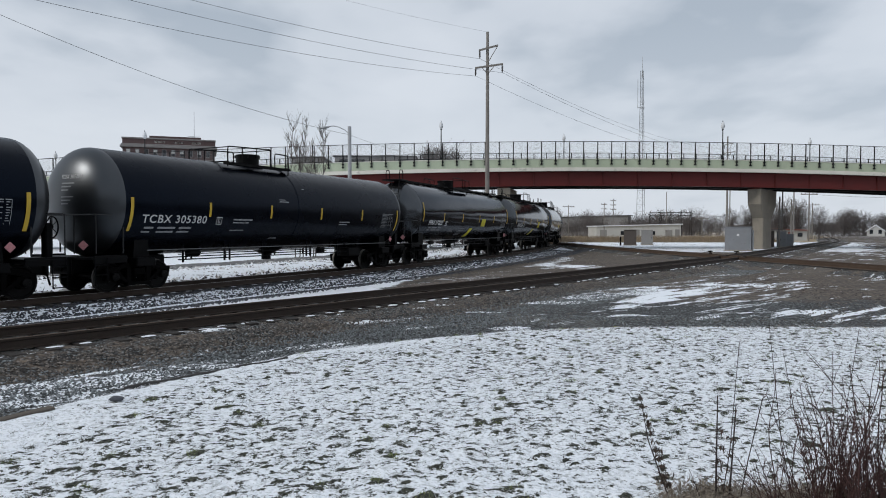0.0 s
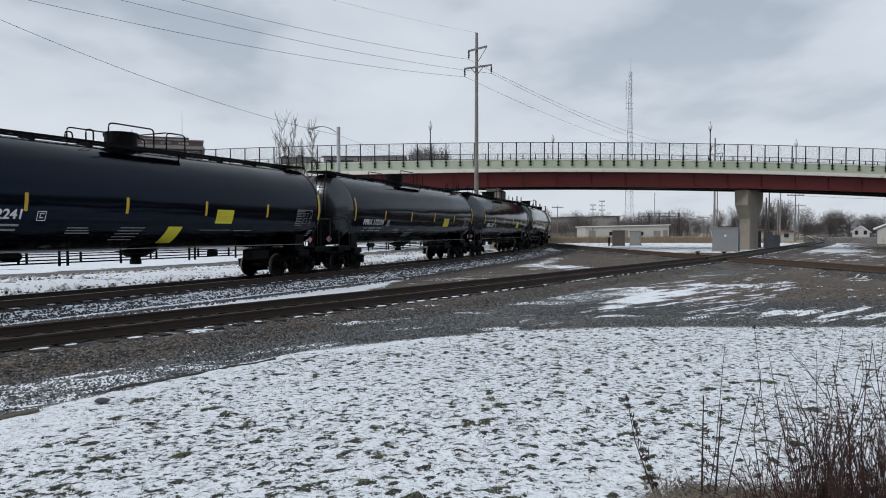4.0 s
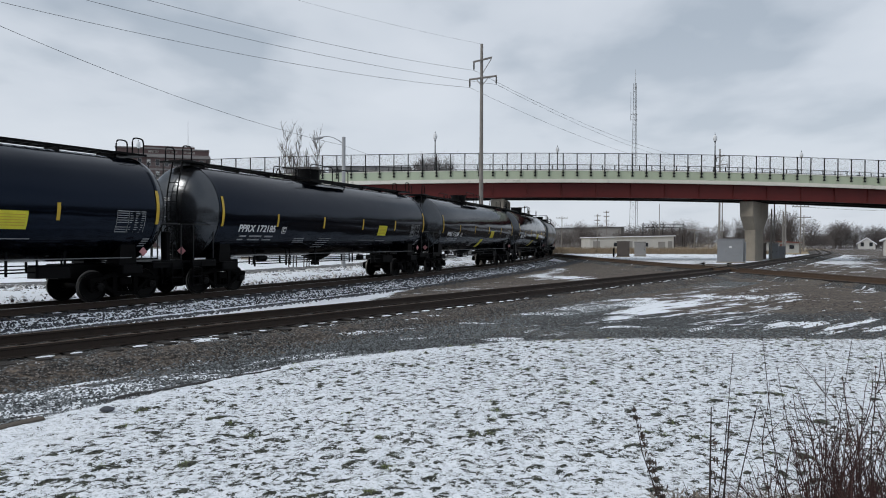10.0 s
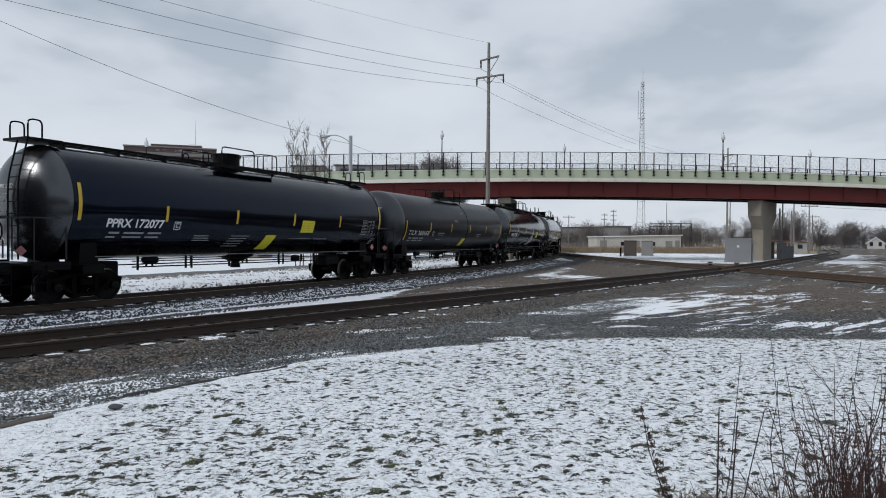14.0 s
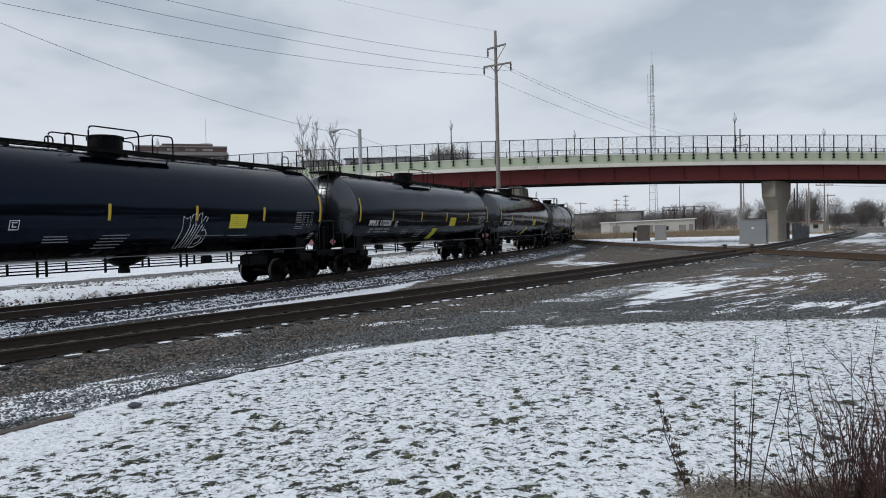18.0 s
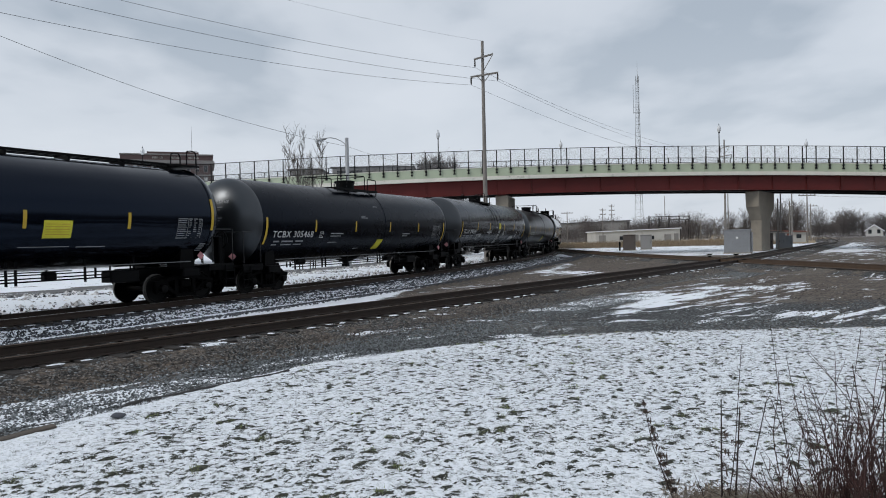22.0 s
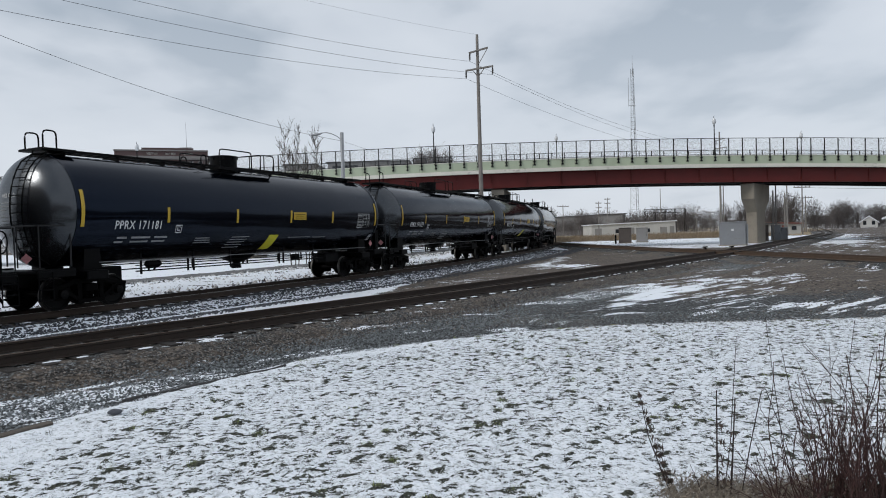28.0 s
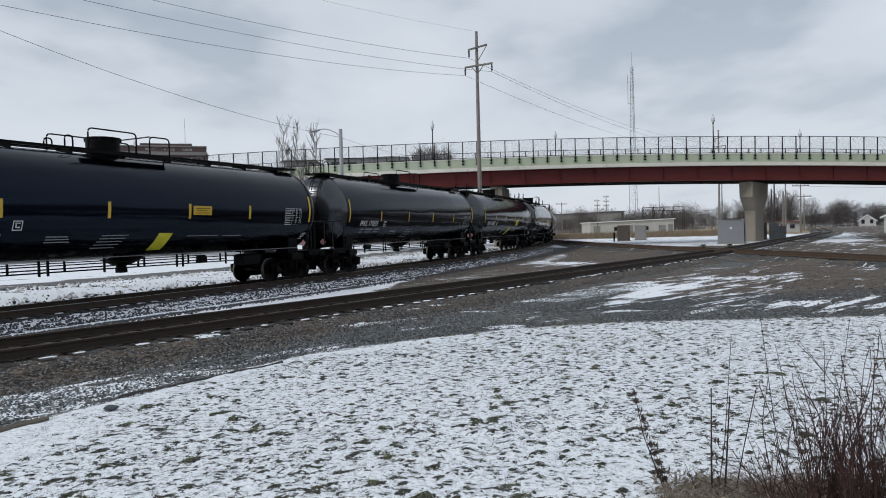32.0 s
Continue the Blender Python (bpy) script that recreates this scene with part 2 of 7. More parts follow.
M = dict(
    tank_gloss=surf("glossy black tank paint", (0.0009, 0.0014, 0.0030), 0.14, 0, 0.25, 0.6, 30, 0.012, spec=0.26, rvar=0.05, tint=(0.46, 0.64, 1.0), wavy=0.03),
    tank_matt=surf("weathered black tank paint", (0.0010, 0.0015, 0.0032), 0.27, 0, 0.3, 0.7, 30, 0.02, spec=0.13, rvar=0.07, tint=(0.46, 0.64, 1.0), wavy=0.02),
    tank_grey=surf("faded grey black tank paint", (0.0020, 0.0022, 0.0030), 0.26, 0, 0.3, 0.7, 30, 0.02, spec=0.38, rvar=0.07, tint=(0.66, 0.78, 1.0), wavy=0.02),
    tank_brown=surf("sooty brown black tank paint", (0.0028, 0.0026, 0.0032), 0.30, 0, 0.3, 0.7, 30, 0.02, spec=0.15, rvar=0.07, tint=(0.66, 0.76, 1.0), wavy=0.015),
    black=surf("black frame paint", (0.0017, 0.0018, 0.0022), 0.5, 0, 0.3, 3, 60, 0.1, spec=0.08),
    gear=surf("grimy running gear steel", (0.0014, 0.0013, 0.0014), 0.65, 0, 0.4, 4, 60, 0.3, spec=0.05),
    wheel=surf("worn wheel steel", (0.0032, 0.0030, 0.0031), 0.55, 0.0, 0.3, 6, 60, 0.1, spec=0.10),
    worn_rail=surf("worn black handrail paint", (0.012, 0.0125, 0.0135), 0.5, 0, 0.3, 3, 60, 0.05, spec=0.3),
    # tank ends: a little dust, plus the sky's sheen put into base and specular
    tank_end=surf("dusty black tank end paint lightened as by sky", (0.0125, 0.0128, 0.0138), 0.24, 0, 0.3, 0.8, 30, 0.02, spec=1.0, rvar=0.05, tint=(0.85, 0.92, 1.0), wavy=0.02),
    tank_end_matt=surf("dusty matt tank end paint lightened as by sky", (0.0105, 0.0108, 0.0115), 0.33, 0, 0.3, 0.8, 30, 0.02, spec=0.85, rvar=0.06, tint=(0.85, 0.92, 1.0)),
    tread=surf("polished wheel tread", (0.10, 0.095, 0.09), 0.5, 0.7, 0.1, 6, 60, 0.05),
    yellow=surf("yellow reflective tape", (0.50, 0.33, 0.025), 0.45, 0, 0.12, 6, 80, 0.02),
    lime=surf("bright yellow panel paint", (0.60, 0.56, 0.03), 0.5, 0, 0.15, 5, 60, 0.02),
    white=surf("white stencil paint", (0.62, 0.63, 0.64), 0.55, 0, 0.15, 8, 80, 0.02),
    grey_white=surf("faded stencil paint", (0.24, 0.25, 0.26), 0.6, 0, 0.2, 8, 80, 0.02),
    placard=surf("red and white placard", (0.40, 0.17, 0.18), 0.5, 0, 0.3, 14, 60, 0.02),
    rail=surf("rusty rail steel", (0.030, 0.0185, 0.0125), 0.75, 0.0, 0.3, 5, 60, 0.2, rnd=0.1),
    rail_worn=surf("brown rusty rail steel", (0.085, 0.056, 0.038), 0.75, 0.0, 0.3, 5, 60, 0.2, rnd=0.1),
    railtop=surf("polished rail head", (0.34, 0.33, 0.32), 0.35, 0.9, 0.15, 3, 60, 0.05),
    tie=surf("creosoted timber tie", (0.015, 0.012, 0.010), 0.85, 0, 0.35, 4, 50, 0.5, rnd=0.25),
    concrete=surf("weathered concrete", (0.255, 0.228, 0.188), 0.85, 0, 0.18, 0.8, 25, 0.3, other=(0.22, 0.20, 0.17), amount=0.25),
    parapet=surf("pale green painted concrete", (0.445, 0.505, 0.375), 0.8, 0, 0.08, 0.6, 20, 0.15, other=(0.42, 0.46, 0.36), amount=0.0),
    edge=surf("cream concrete deck edge", (0.70, 0.685, 0.61), 0.8, 0, 0.10, 0.6, 20, 0.15, other=(0.40, 0.39, 0.34), amount=0.0),
    girder=surf("dark red girder paint", (0.108, 0.0185, 0.0170), 0.55, 0, 0.15, 0.7, 25, 0.1, other=(0.10, 0.020, 0.018), amount=0.1, spec=0.25),
    fence=surf("black fence paint", (0.006, 0.006, 0.0065), 0.55, 0, 0.2, 4, 60, 0.05, spec=0.25),
    wire=surf("dull steel wire", (0.16, 0.165, 0.17), 0.6, 0.3, 0.2, 4, 60, 0.0),
    galv=surf("galvanised steel", (0.36, 0.37, 0.38), 0.5, 0.6, 0.15, 3, 40, 0.05),
    # dark substation steel; on the overpass its darkness paints the underside's shade
    dark_steel=surf("dark steelwork and shaded girders", (0.035, 0.033, 0.033), 0.7, 0.0, 0.2, 1.0, 30, 0.1, spec=0.2),
    cabinet=surf("silver grey cabinet paint", (0.215, 0.225, 0.24), 0.5, 0.2, 0.1, 1.5, 40, 0.05, other=(0.17, 0.17, 0.165), amount=0.1),
    tower_steel=surf("weathered tower steel", (0.14, 0.145, 0.15), 0.6, 0.3, 0.15, 3, 40, 0.05),
    brownbox=surf("dark brown cabinet paint", (0.085, 0.07, 0.062), 0.6, 0, 0.15, 2, 40, 0.05),
    pole=surf("weathered pole wood", (0.20, 0.185, 0.17), 0.85, 0, 0.25, 2, 30, 0.4),
    bark=surf("bare grey bark", (0.085, 0.074, 0.066), 0.9, 0, 0.3, 4, 40, 0.4),
    litter=surf("matted dead grass", (0.25, 0.215, 0.175), 0.9, 0, 0.3, 8, 60, 0.2, rnd=0.4, island=True),
    stalk=surf("dark dry stalk", (0.030, 0.021, 0.019), 0.85, 0, 0.3, 8, 60, 0.2),
    withered=surf("dark withered leaves", (0.070, 0.050, 0.040), 0.85, 0, 0.3, 8, 60, 0.2, rnd=0.4, island=True),
    twig=surf("dry reddish brown stems", (0.046, 0.0185, 0.0155), 0.8, 0, 0.35, 8, 60, 0.2, rnd=0.45, island=True),
    straw=surf("withered tan leaves", (0.22, 0.17, 0.115), 0.85, 0, 0.3, 8, 60, 0.2, rnd=0.35, island=True),
    # bark paled towards grey: the distance haze is put into the colour
    wood_haze=surf("far bare woodland paled by haze", (0.125, 0.111, 0.108), 0.95, 0, 0.3, 0.5, 6, 0.0, rnd=0.35, island=True),
    brick=surf("dark red brick", (0.095, 0.062, 0.060), 0.85, 0, 0.15, 0.5, 12, 0.1),
    stone_dark=surf("sooty limestone trim", (0.20, 0.19, 0.185), 0.8, 0, 0.15, 0.6, 12, 0.1),
    stone=surf("pale limestone trim", (0.42, 0.40, 0.37), 0.8, 0, 0.12, 0.6, 12, 0.1),
    glass=surf("dark window glass", (0.02, 0.023, 0.028), 0.12, 0, 0.2, 1, 10, 0.0),
    shed_white=surf("white painted shed wall", (0.50, 0.50, 0.485), 0.7, 0, 0.12, 0.4, 10, 0.1, other=(0.38, 0.36, 0.32), amount=0.1),
    shed_grey=surf("grey warehouse cladding", (0.25, 0.245, 0.24), 0.75, 0, 0.15, 0.2, 8, 0.1, other=(0.17, 0.15, 0.14), amount=0.3),
    shed_red=surf("red brown shed wall", (0.20, 0.085, 0.07), 0.8, 0, 0.2, 0.4, 10, 0.1),
    roof=surf("dark flat roofing", (0.07, 0.07, 0.072), 0.85, 0, 0.2, 0.4, 10, 0.1),
    snow_dirty=surf("dirty crusted snow", (0.62, 0.62, 0.62), 0.75, 0, 0.15, 3, 30, 0.3, other=(0.25, 0.23, 0.21), amount=0.35, rnd=0.3, island=True),
    snow=surf("crusted snow", (0.80, 0.83, 0.88), 0.65, 0, 0.06, 3, 30, 0.3),
    stones_brown=surf("brown stained ballast stone", (0.125, 0.110, 0.098), 0.85, 0, 0.25, 9, 60, 0.3, rnd=0.85, island=True),
    stones=surf("crushed ballast stone", (0.135, 0.148, 0.155), 0.85, 0, 0.25, 9, 60, 0.3, rnd=0.85, island=True),
    stones_dark=surf("dark wet ballast stone", (0.036, 0.039, 0.047), 0.7, 0, 0.25, 9, 60, 0.3, rnd=0.7, island=True),
    curb=surf("worn brown concrete", (0.095, 0.080, 0.066), 0.9, 0, 0.25, 4, 40, 0.5),
    curb_dark=surf("dark edging strip", (0.05, 0.047, 0.046), 0.8, 0, 0.25, 4, 40, 0.4),
    blade=surf("frosted winter grass", (0.045, 0.049, 0.032), 0.8, 0, 0.3, 3, 60, 0.0, rnd=0.5, island=True),
    green=surf("green grass tuft", (0.19, 0.235, 0.070), 0.75, 0, 0.3, 3, 60, 0.0, rnd=0.4, island=True),
    lamp_glass=surf("frosted lamp globe", (0.62, 0.64, 0.66), 0.3, 0, 0.05, 3, 40, 0.0),
    porcelain=surf("dark insulator porcelain", (0.03, 0.025, 0.023), 0.3, 0, 0.1, 3, 40, 0.0),
)


def ground_material():
    m, nt, p = nodes_of("winter ground")
    N, L = nt.nodes.new, nt.links.new
    co = N("ShaderNodeTexCoord")

    def noise_at(s, d=4.0, r=0.55):
        n = N("ShaderNodeTexNoise")
        n.inputs["Scale"].default_value, n.inputs["Detail"].default_value, n.inputs["Roughness"].default_value = s, d, r
        L(co.outputs["Object"], n.inputs["Vector"])
        return n.outputs[0]

    def flat(s, d, r):
        mp = N("ShaderNodeMapping"); mp.inputs["Scale"].default_value = (0.86, 0.90, 1)
        L(co.outputs["Object"], mp.inputs[0])
        n = N("ShaderNodeTexNoise")
        n.inputs["Scale"].default_value, n.inputs["Detail"].default_value, n.inputs["Roughness"].default_value = s, d, r
        L(mp.outputs[0], n.inputs["Vector"])
        return n.outputs[0]

    def attr(name):
        a = N("ShaderNodeAttribute"); a.attribute_name = name
        return a.outputs["Fac"]

    def math_(op, a, b=None, c=None):
        n = N("ShaderNodeMath"); n.operation = op
        for i, v in enumerate((a, b, c)):
            if v is None:
                continue
            if isinstance(v, (int, float)):
                n.inputs[i].default_value = v
            else:
                L(v, n.inputs[i])
        return n.outputs[0]

    def step(v, lo, hi):
        n = N("ShaderNodeMapRange"); n.interpolation_type = "SMOOTHSTEP"
        n.inputs[1].default_value, n.inputs[2].default_value = lo, hi
        L(v, n.inputs[0])
        return n.outputs[0]

    def mix(f, a, b):
        n = N("ShaderNodeMix"); n.data_type = "RGBA"
        L(f, n.inputs[0])
        for i, v in ((6, a), (7, b)):
            if isinstance(v, tuple):
                n.inputs[i].default_value = (*v, 1)
            else:
                L(v, n.inputs[i])
        return n.outputs[2]

    vor = N("ShaderNodeTexVoronoi"); vor.inputs["Scale"].default_value = 19.0
    L(co.outputs["Object"], vor.inputs["Vector"])
    big, mid, fine, grit = noise_at(0.35, 5), noise_at(2.2, 5), noise_at(9.0, 4, 0.6), noise_at(26.0, 3, 0.6)
    sepv = N("ShaderNodeSeparateColor"); L(vor.outputs["Color"], sepv.inputs[0])
    gravel = mix(sepv.outputs[0], (0.022, 0.026, 0.030), (0.32, 0.345, 0.355))
    gravel = mix(step(vor.outputs["Distance"], 0.22, 0.62), gravel, (0.018, 0.017, 0.016))
    gravel = mix(math_("MULTIPLY", step(math_("ADD", math_("MULTIPLY_ADD", math_("SUBTRACT", mid, 0.5), 1.0, attr("brown")), math_("SUBTRACT", big, 0.5)), 0.32, 0.62), 0.8), gravel, mix(step(fine, 0.35, 0.65), (0.034, 0.027, 0.022), (0.20, 0.155, 0.118)))
    gravel = mix(math_("MULTIPLY", step(noise_at(5.0, 5), 0.48, 0.60), 0.42), gravel, (0.034, 0.033, 0.034))
    gravel = mix(math_("MULTIPLY", step(big, 0.54, 0.66), 0.35), gravel, (0.17, 0.155, 0.14))
    dry = mix(fine, (0.20, 0.150, 0.085), (0.40, 0.32, 0.20))
    turf = mix(step(noise_at(48.0, 3, 0.6), 0.38, 0.62), (0.011, 0.012, 0.010), (0.080, 0.084, 0.062))
    road = mix(fine, (0.10, 0.10, 0.10), (0.17, 0.17, 0.168))
    snowc = mix(mid, (0.80, 0.845, 0.905), (0.89, 0.915, 0.95))
    base = mix(step(math_("MULTIPLY_ADD", math_("SUBTRACT", mid, 0.5), 0.9, attr("dry")), 0.42, 0.6), gravel, dry)
    base = mix(step(math_("MULTIPLY_ADD", math_("SUBTRACT", fine, 0.5), 0.25, attr("road")), 0.45, 0.55), base, road)
    lawnm = step(math_("MULTIPLY_ADD", math_("SUBTRACT", fine, 0.5), 0.35, attr("lawn")), 0.42, 0.58)
    base = mix(lawnm, base, turf)
    # patchy snow: streaks on gravel, a torn blanket on the lawn
    st = N("ShaderNodeMapping"); st.vector_type = "TEXTURE"; st.inputs["Rotation"].default_value = (0, 0, radians(42)); st.inputs["Scale"].default_value = (3.4, 0.62, 1)
    L(co.outputs["Object"], st.inputs[0])
    sn = N("ShaderNodeTexNoise"); sn.inputs["Scale"].default_value = 1.3; sn.inputs["Detail"].default_value = 8; sn.inputs["Roughness"].default_value = 0.6
    L(st.outputs[0], sn.inputs["Vector"])
    patch = math_("MULTIPLY_ADD", math_("SUBTRACT", sn.outputs[0], 0.5), 3.0, attr("snow"))
    patch = math_("MULTIPLY_ADD", math_("SUBTRACT", grit, 0.5), 0.45, math_("MULTIPLY_ADD", math_("SUBTRACT", fine, 0.5), 0.8, patch))
    gs = step(patch, 0.545, 0.585)
    hole = math_("MULTIPLY_ADD", math_("SUBTRACT", flat(15.0, 3, 0.55), 0.5), 1.9, math_("MULTIPLY", math_("SUBTRACT", noise_at(70.0, 2), 0.5), 0.7))
    hole = math_("MULTIPLY_ADD", math_("SUBTRACT", flat(34.0, 3, 0.6), 0.5), 1.0, hole)
    ls = step(math_("ADD", hole, attr("cover")), -0.07, 0.05)
    sm = N("ShaderNodeMix"); sm.data_type = "FLOAT"
    L(lawnm, sm.inputs[0]); L(gs, sm.inputs[2]); L(ls, sm.inputs[3])
    # grass tips that show grey through the thin snow
    fuzz = math_("MULTIPLY", math_("MULTIPLY", step(math_("ADD", noise_at(27.0, 4, 0.7), math_("MULTIPLY", math_("SUBTRACT", flat(13.0, 4, 0.65), 0.5), -0.8)), 0.49, 0.64), 0.44), lawnm)
    snowc = mix(fuzz, snowc, (0.16, 0.18, 0.17))
    col = mix(sm.outputs[0], base, snowc)
    L(col, p.inputs["Base Color"])
    p.inputs["Roughness"].default_value = 0.85
    p.inputs["Specular IOR Level"].default_value = 0.25
    h = math_("ADD", math_("MULTIPLY", sm.outputs[0], 1.2), math_("SUBTRACT", math_("MULTIPLY", grit, 0.7), vor.outputs["Distance"]))
    bp = N("ShaderNodeBump"); bp.inputs["Strength"].default_value, bp.inputs["Distance"].default_value = 0.55, 0.035
    L(h, bp.inputs["Height"]); L(bp.outputs[0], p.inputs["Normal"])
    return m


M["ground"] = ground_material()

# ---------------------------------------------------------------- mesh helpers


def box(bm, x0, x1, y0, y1, z0, z1, m=None):
    vs = [bm.verts.new(Vector(c)) for c in ((x0, y0, z0), (x1, y0, z0), (x1, y1, z0), (x0, y1, z0), (x0, y0, z1), (x1, y0, z1), (x1, y1, z1), (x0, y1, z1))]
    if m is not None:
        for v in vs:
            v.co = m @ v.co
    for f in ((3, 2, 1, 0), (4, 5, 6, 7), (0, 1, 5, 4), (1, 2, 6, 5), (2, 3, 7, 6), (3, 0, 4, 7)):
        bm.faces.new([vs[i] for i in f])
    return bm


def bevel_box(bm, x0, x1, y0, y1, z0, z1, b=0.02, m=None):
    """A box with its four upright edges and its top edges cut back."""
    rings = []
    for z, i in ((z0, 0.0), (z1 - b, 0.0), (z1, b)):
        c = b
        pts = [(x0 + i + c, y0 + i), (x1 - i - c, y0 + i), (x1 - i, y0 + i + c), (x1 - i, y1 - i - c), (x1 - i - c, y1 - i), (x0 + i + c, y1 - i), (x0 + i, y1 - i - c), (x0 + i, y0 + i + c)]
        rings.append([bm.verts.new((m @ Vector((*q, z))) if m is not None else Vector((*q, z))) for q in pts])
    skin(bm, rings)
    return bm


def skin(bm, rings, caps=True, closed=True):
    n = len(rings[0])
    for a, b in zip(rings, rings[1:]):
        for i in range(n if closed else n - 1):
            j = (i + 1) % n
            bm.faces.new((a[i], a[j], b[j], b[i]))
    if caps and closed:
        bm.faces.new(rings[0][::-1])
        bm.faces.new(rings[-1])


def frame_of(d):
    d = Vector(d).normalized()
    up = Vector((0, 0, 1)) if abs(d.z) < 0.95 else Vector((1, 0, 0))
    a = d.cross(up).normalized()
    return a, a.cross(d).normalized()


def tube(bm, pts, r, seg=6, r1=None):
    """A round bar along pts, tapering to r1 at its end."""
    pts = [Vector(p) for p in pts]
    rings, n = [], len(pts)
    for i, p in enumerate(pts):
        d = pts[min(i + 1, n - 1)] - pts[max(i - 1, 0)]
        a, b = frame_of(d)
        q = r if r1 is None else r + (r1 - r) * i / (n - 1)
        rings.append([bm.verts.new(p + (a * math.cos(t) + b * math.sin(t)) * q) for t in (2 * math.pi * k / seg for k in range(seg))])
    skin(bm, rings)
    return bm


def lathe(bm, prof, seg=24, m=None, axis="z"):
    """A solid of turning: prof of (radius, height)."""
    rings = []
    for r, h in prof:
        ring = []
        for k in range(seg):
            t = 2 * math.pi * k / seg
            c = Vector((r * math.cos(t), r * math.sin(t), h)) if axis == "z" else (Vector((h, r * math.cos(t), r * math.sin(t))) if axis == "x" else Vector((r * math.sin(t), h, r * math.cos(t))))
            ring.append(bm.verts.new(m @ c if m is not None else c))
        rings.append(ring)
    skin(bm, rings)
    return bm


def prism(bm, pts, y0, y1, m=None):
    """An outline in x, z drawn out from y0 to y1."""
    rings = [[bm.verts.new((m @ Vector((a, y, b))) if m is not None else Vector((a, y, b))) for a, b in pts] for y in (y0, y1)]
    skin(bm, rings)
    return bm


def mesh_of(name, bm, material, smooth=False):
    bmesh.ops.recalc_face_normals(bm, faces=bm.faces[:])
    me = bpy.data.meshes.new(name)
    bm.to_mesh(me)
    bm.free()
    me.materials.append(material)
    if smooth:
        me.polygons.foreach_set("use_smooth", [True] * len(me.polygons))
        me.set_sharp_from_angle(angle=radians(40))
    return me


def part(name, bm, material, parent, label="", smooth=False):
    ob = new(name, mesh_of(name, bm, material, smooth))
    ob.parent = parent
    if label:
        ob["label"] = label
    return ob


def raw(name, verts, faces, material, parent=None, smooth=False):
    me = bpy.data.meshes.new(name)
    me.from_pydata(verts, [], faces)
    me.materials.append(material)
    if smooth:
        me.polygons.foreach_set("use_smooth", [True] * len(me.polygons))
    me.update()
    ob = new(name, me)
    ob.parent = parent
    return ob


def thing(name, label, category, group="", kind="", m=None):
    e = tagged(new(name), label, category, group, kind)
    e.empty_display_size = 0.2
    if m is not None:
        e.matrix_world = m
    return e


B = bmesh.new
rng = np.random.default_rng(7)

# ---------------------------------------------------------------- the tracks in plan


class Line:
    """A track's centre line: place and heading by its length."""

    def __init__(self, x0, y0, heading, bends, s0=-420.0, s1=620.0, ds=0.5):
        self.s = np.arange(s0, s1, ds)
        k = np.zeros_like(self.s)
        for a, b, c in bends:              # curvature c from a on, ramped over b metres
            k += c * np.clip((self.s - a) / b, 0, 1)
        th = np.concatenate([[0], np.cumsum((k[1:] + k[:-1]) / 2 * ds)])
        th += heading - np.interp(0, self.s, th)
        self.th = th
        self.x, self.y = np.cumsum(np.sin(th)) * ds, np.cumsum(np.cos(th)) * ds
        self.x += x0 - np.interp(0, self.s, self.x)
        self.y += y0 - np.interp(0, self.s, self.y)

    def at(self, s, off=0.0):
        """x, y, heading; off to the left of the way out."""
        x, y, th = (float(np.interp(s, self.s, v)) for v in (self.x, self.y, self.th))
        return x - off * math.cos(th), y + off * math.sin(th), th

    def lateral(self, X, Y, a, b, step=1.0):
        """Signed distance (left is positive) and length of the nearest point, for arrays."""
        ss = np.arange(a, b, step)
        x, y, th = (np.interp(ss, self.s, v) for v in (self.x, self.y, self.th))
        best, d, sl = np.full(X.shape, 1e9), np.zeros(X.shape), np.zeros(X.shape)
        for xi, yi, ti, si in zip(x, y, th, ss):
            dx, dy = X - xi, Y - yi
            q = dx * dx + dy * dy
            k = q < best
            best[k] = q[k]
            d[k] = (-dx * math.cos(ti) + dy * math.sin(ti))[k]
            sl[k] = si
        return d, sl


T1 = Line(-13.288, 16.464, 0.5178, [(-15.0, 15.0, -0.004124), (118.0, 15.0, 0.004124)])
T2 = Line(-7.18, 11.59, 0.6613, [(34.0, 4.0, -0.006), (46.0, 4.0, 0.006), (112.0, 10.0, -0.005), (132.0, 10.0, 0.005)])
X3 = Line(19.35, 46.0, -0.125, [(0.0, 10.0, 0.0030), (60.0, 10.0, -0.0030)])

T1_Z = -0.15          # the main track lies a little lower than the near one

RAIL = [(-0.036, 0.0), (0.036, 0.0), (0.036, -0.034), (0.012, -0.046), (0.012, -0.145), (0.070, -0.160), (0.070, -0.172), (-0.070, -0.172), (-0.070, -0.160), (-0.012, -0.145), (-0.012, -0.046), (-0.036, -0.034)]


def sweep(bm, line, a, b, ds, off, prof, dz=0.0):
    rings = []
    for s in np.arange(a, b + ds, ds):
        ring = []
        for q, z in prof:
            x, y, th = line.at(s, off + q)
            ring.append(bm.verts.new((x, y, z + dz)))
        rings.append(ring)
    skin(bm, rings)
    return bm


tie_bm = bevel_box(B(), -0.115, 0.115, -1.30, 1.30, -0.38, -0.176, 0.012)
tie_mesh = mesh_of("tie", tie_bm, M["tie"])


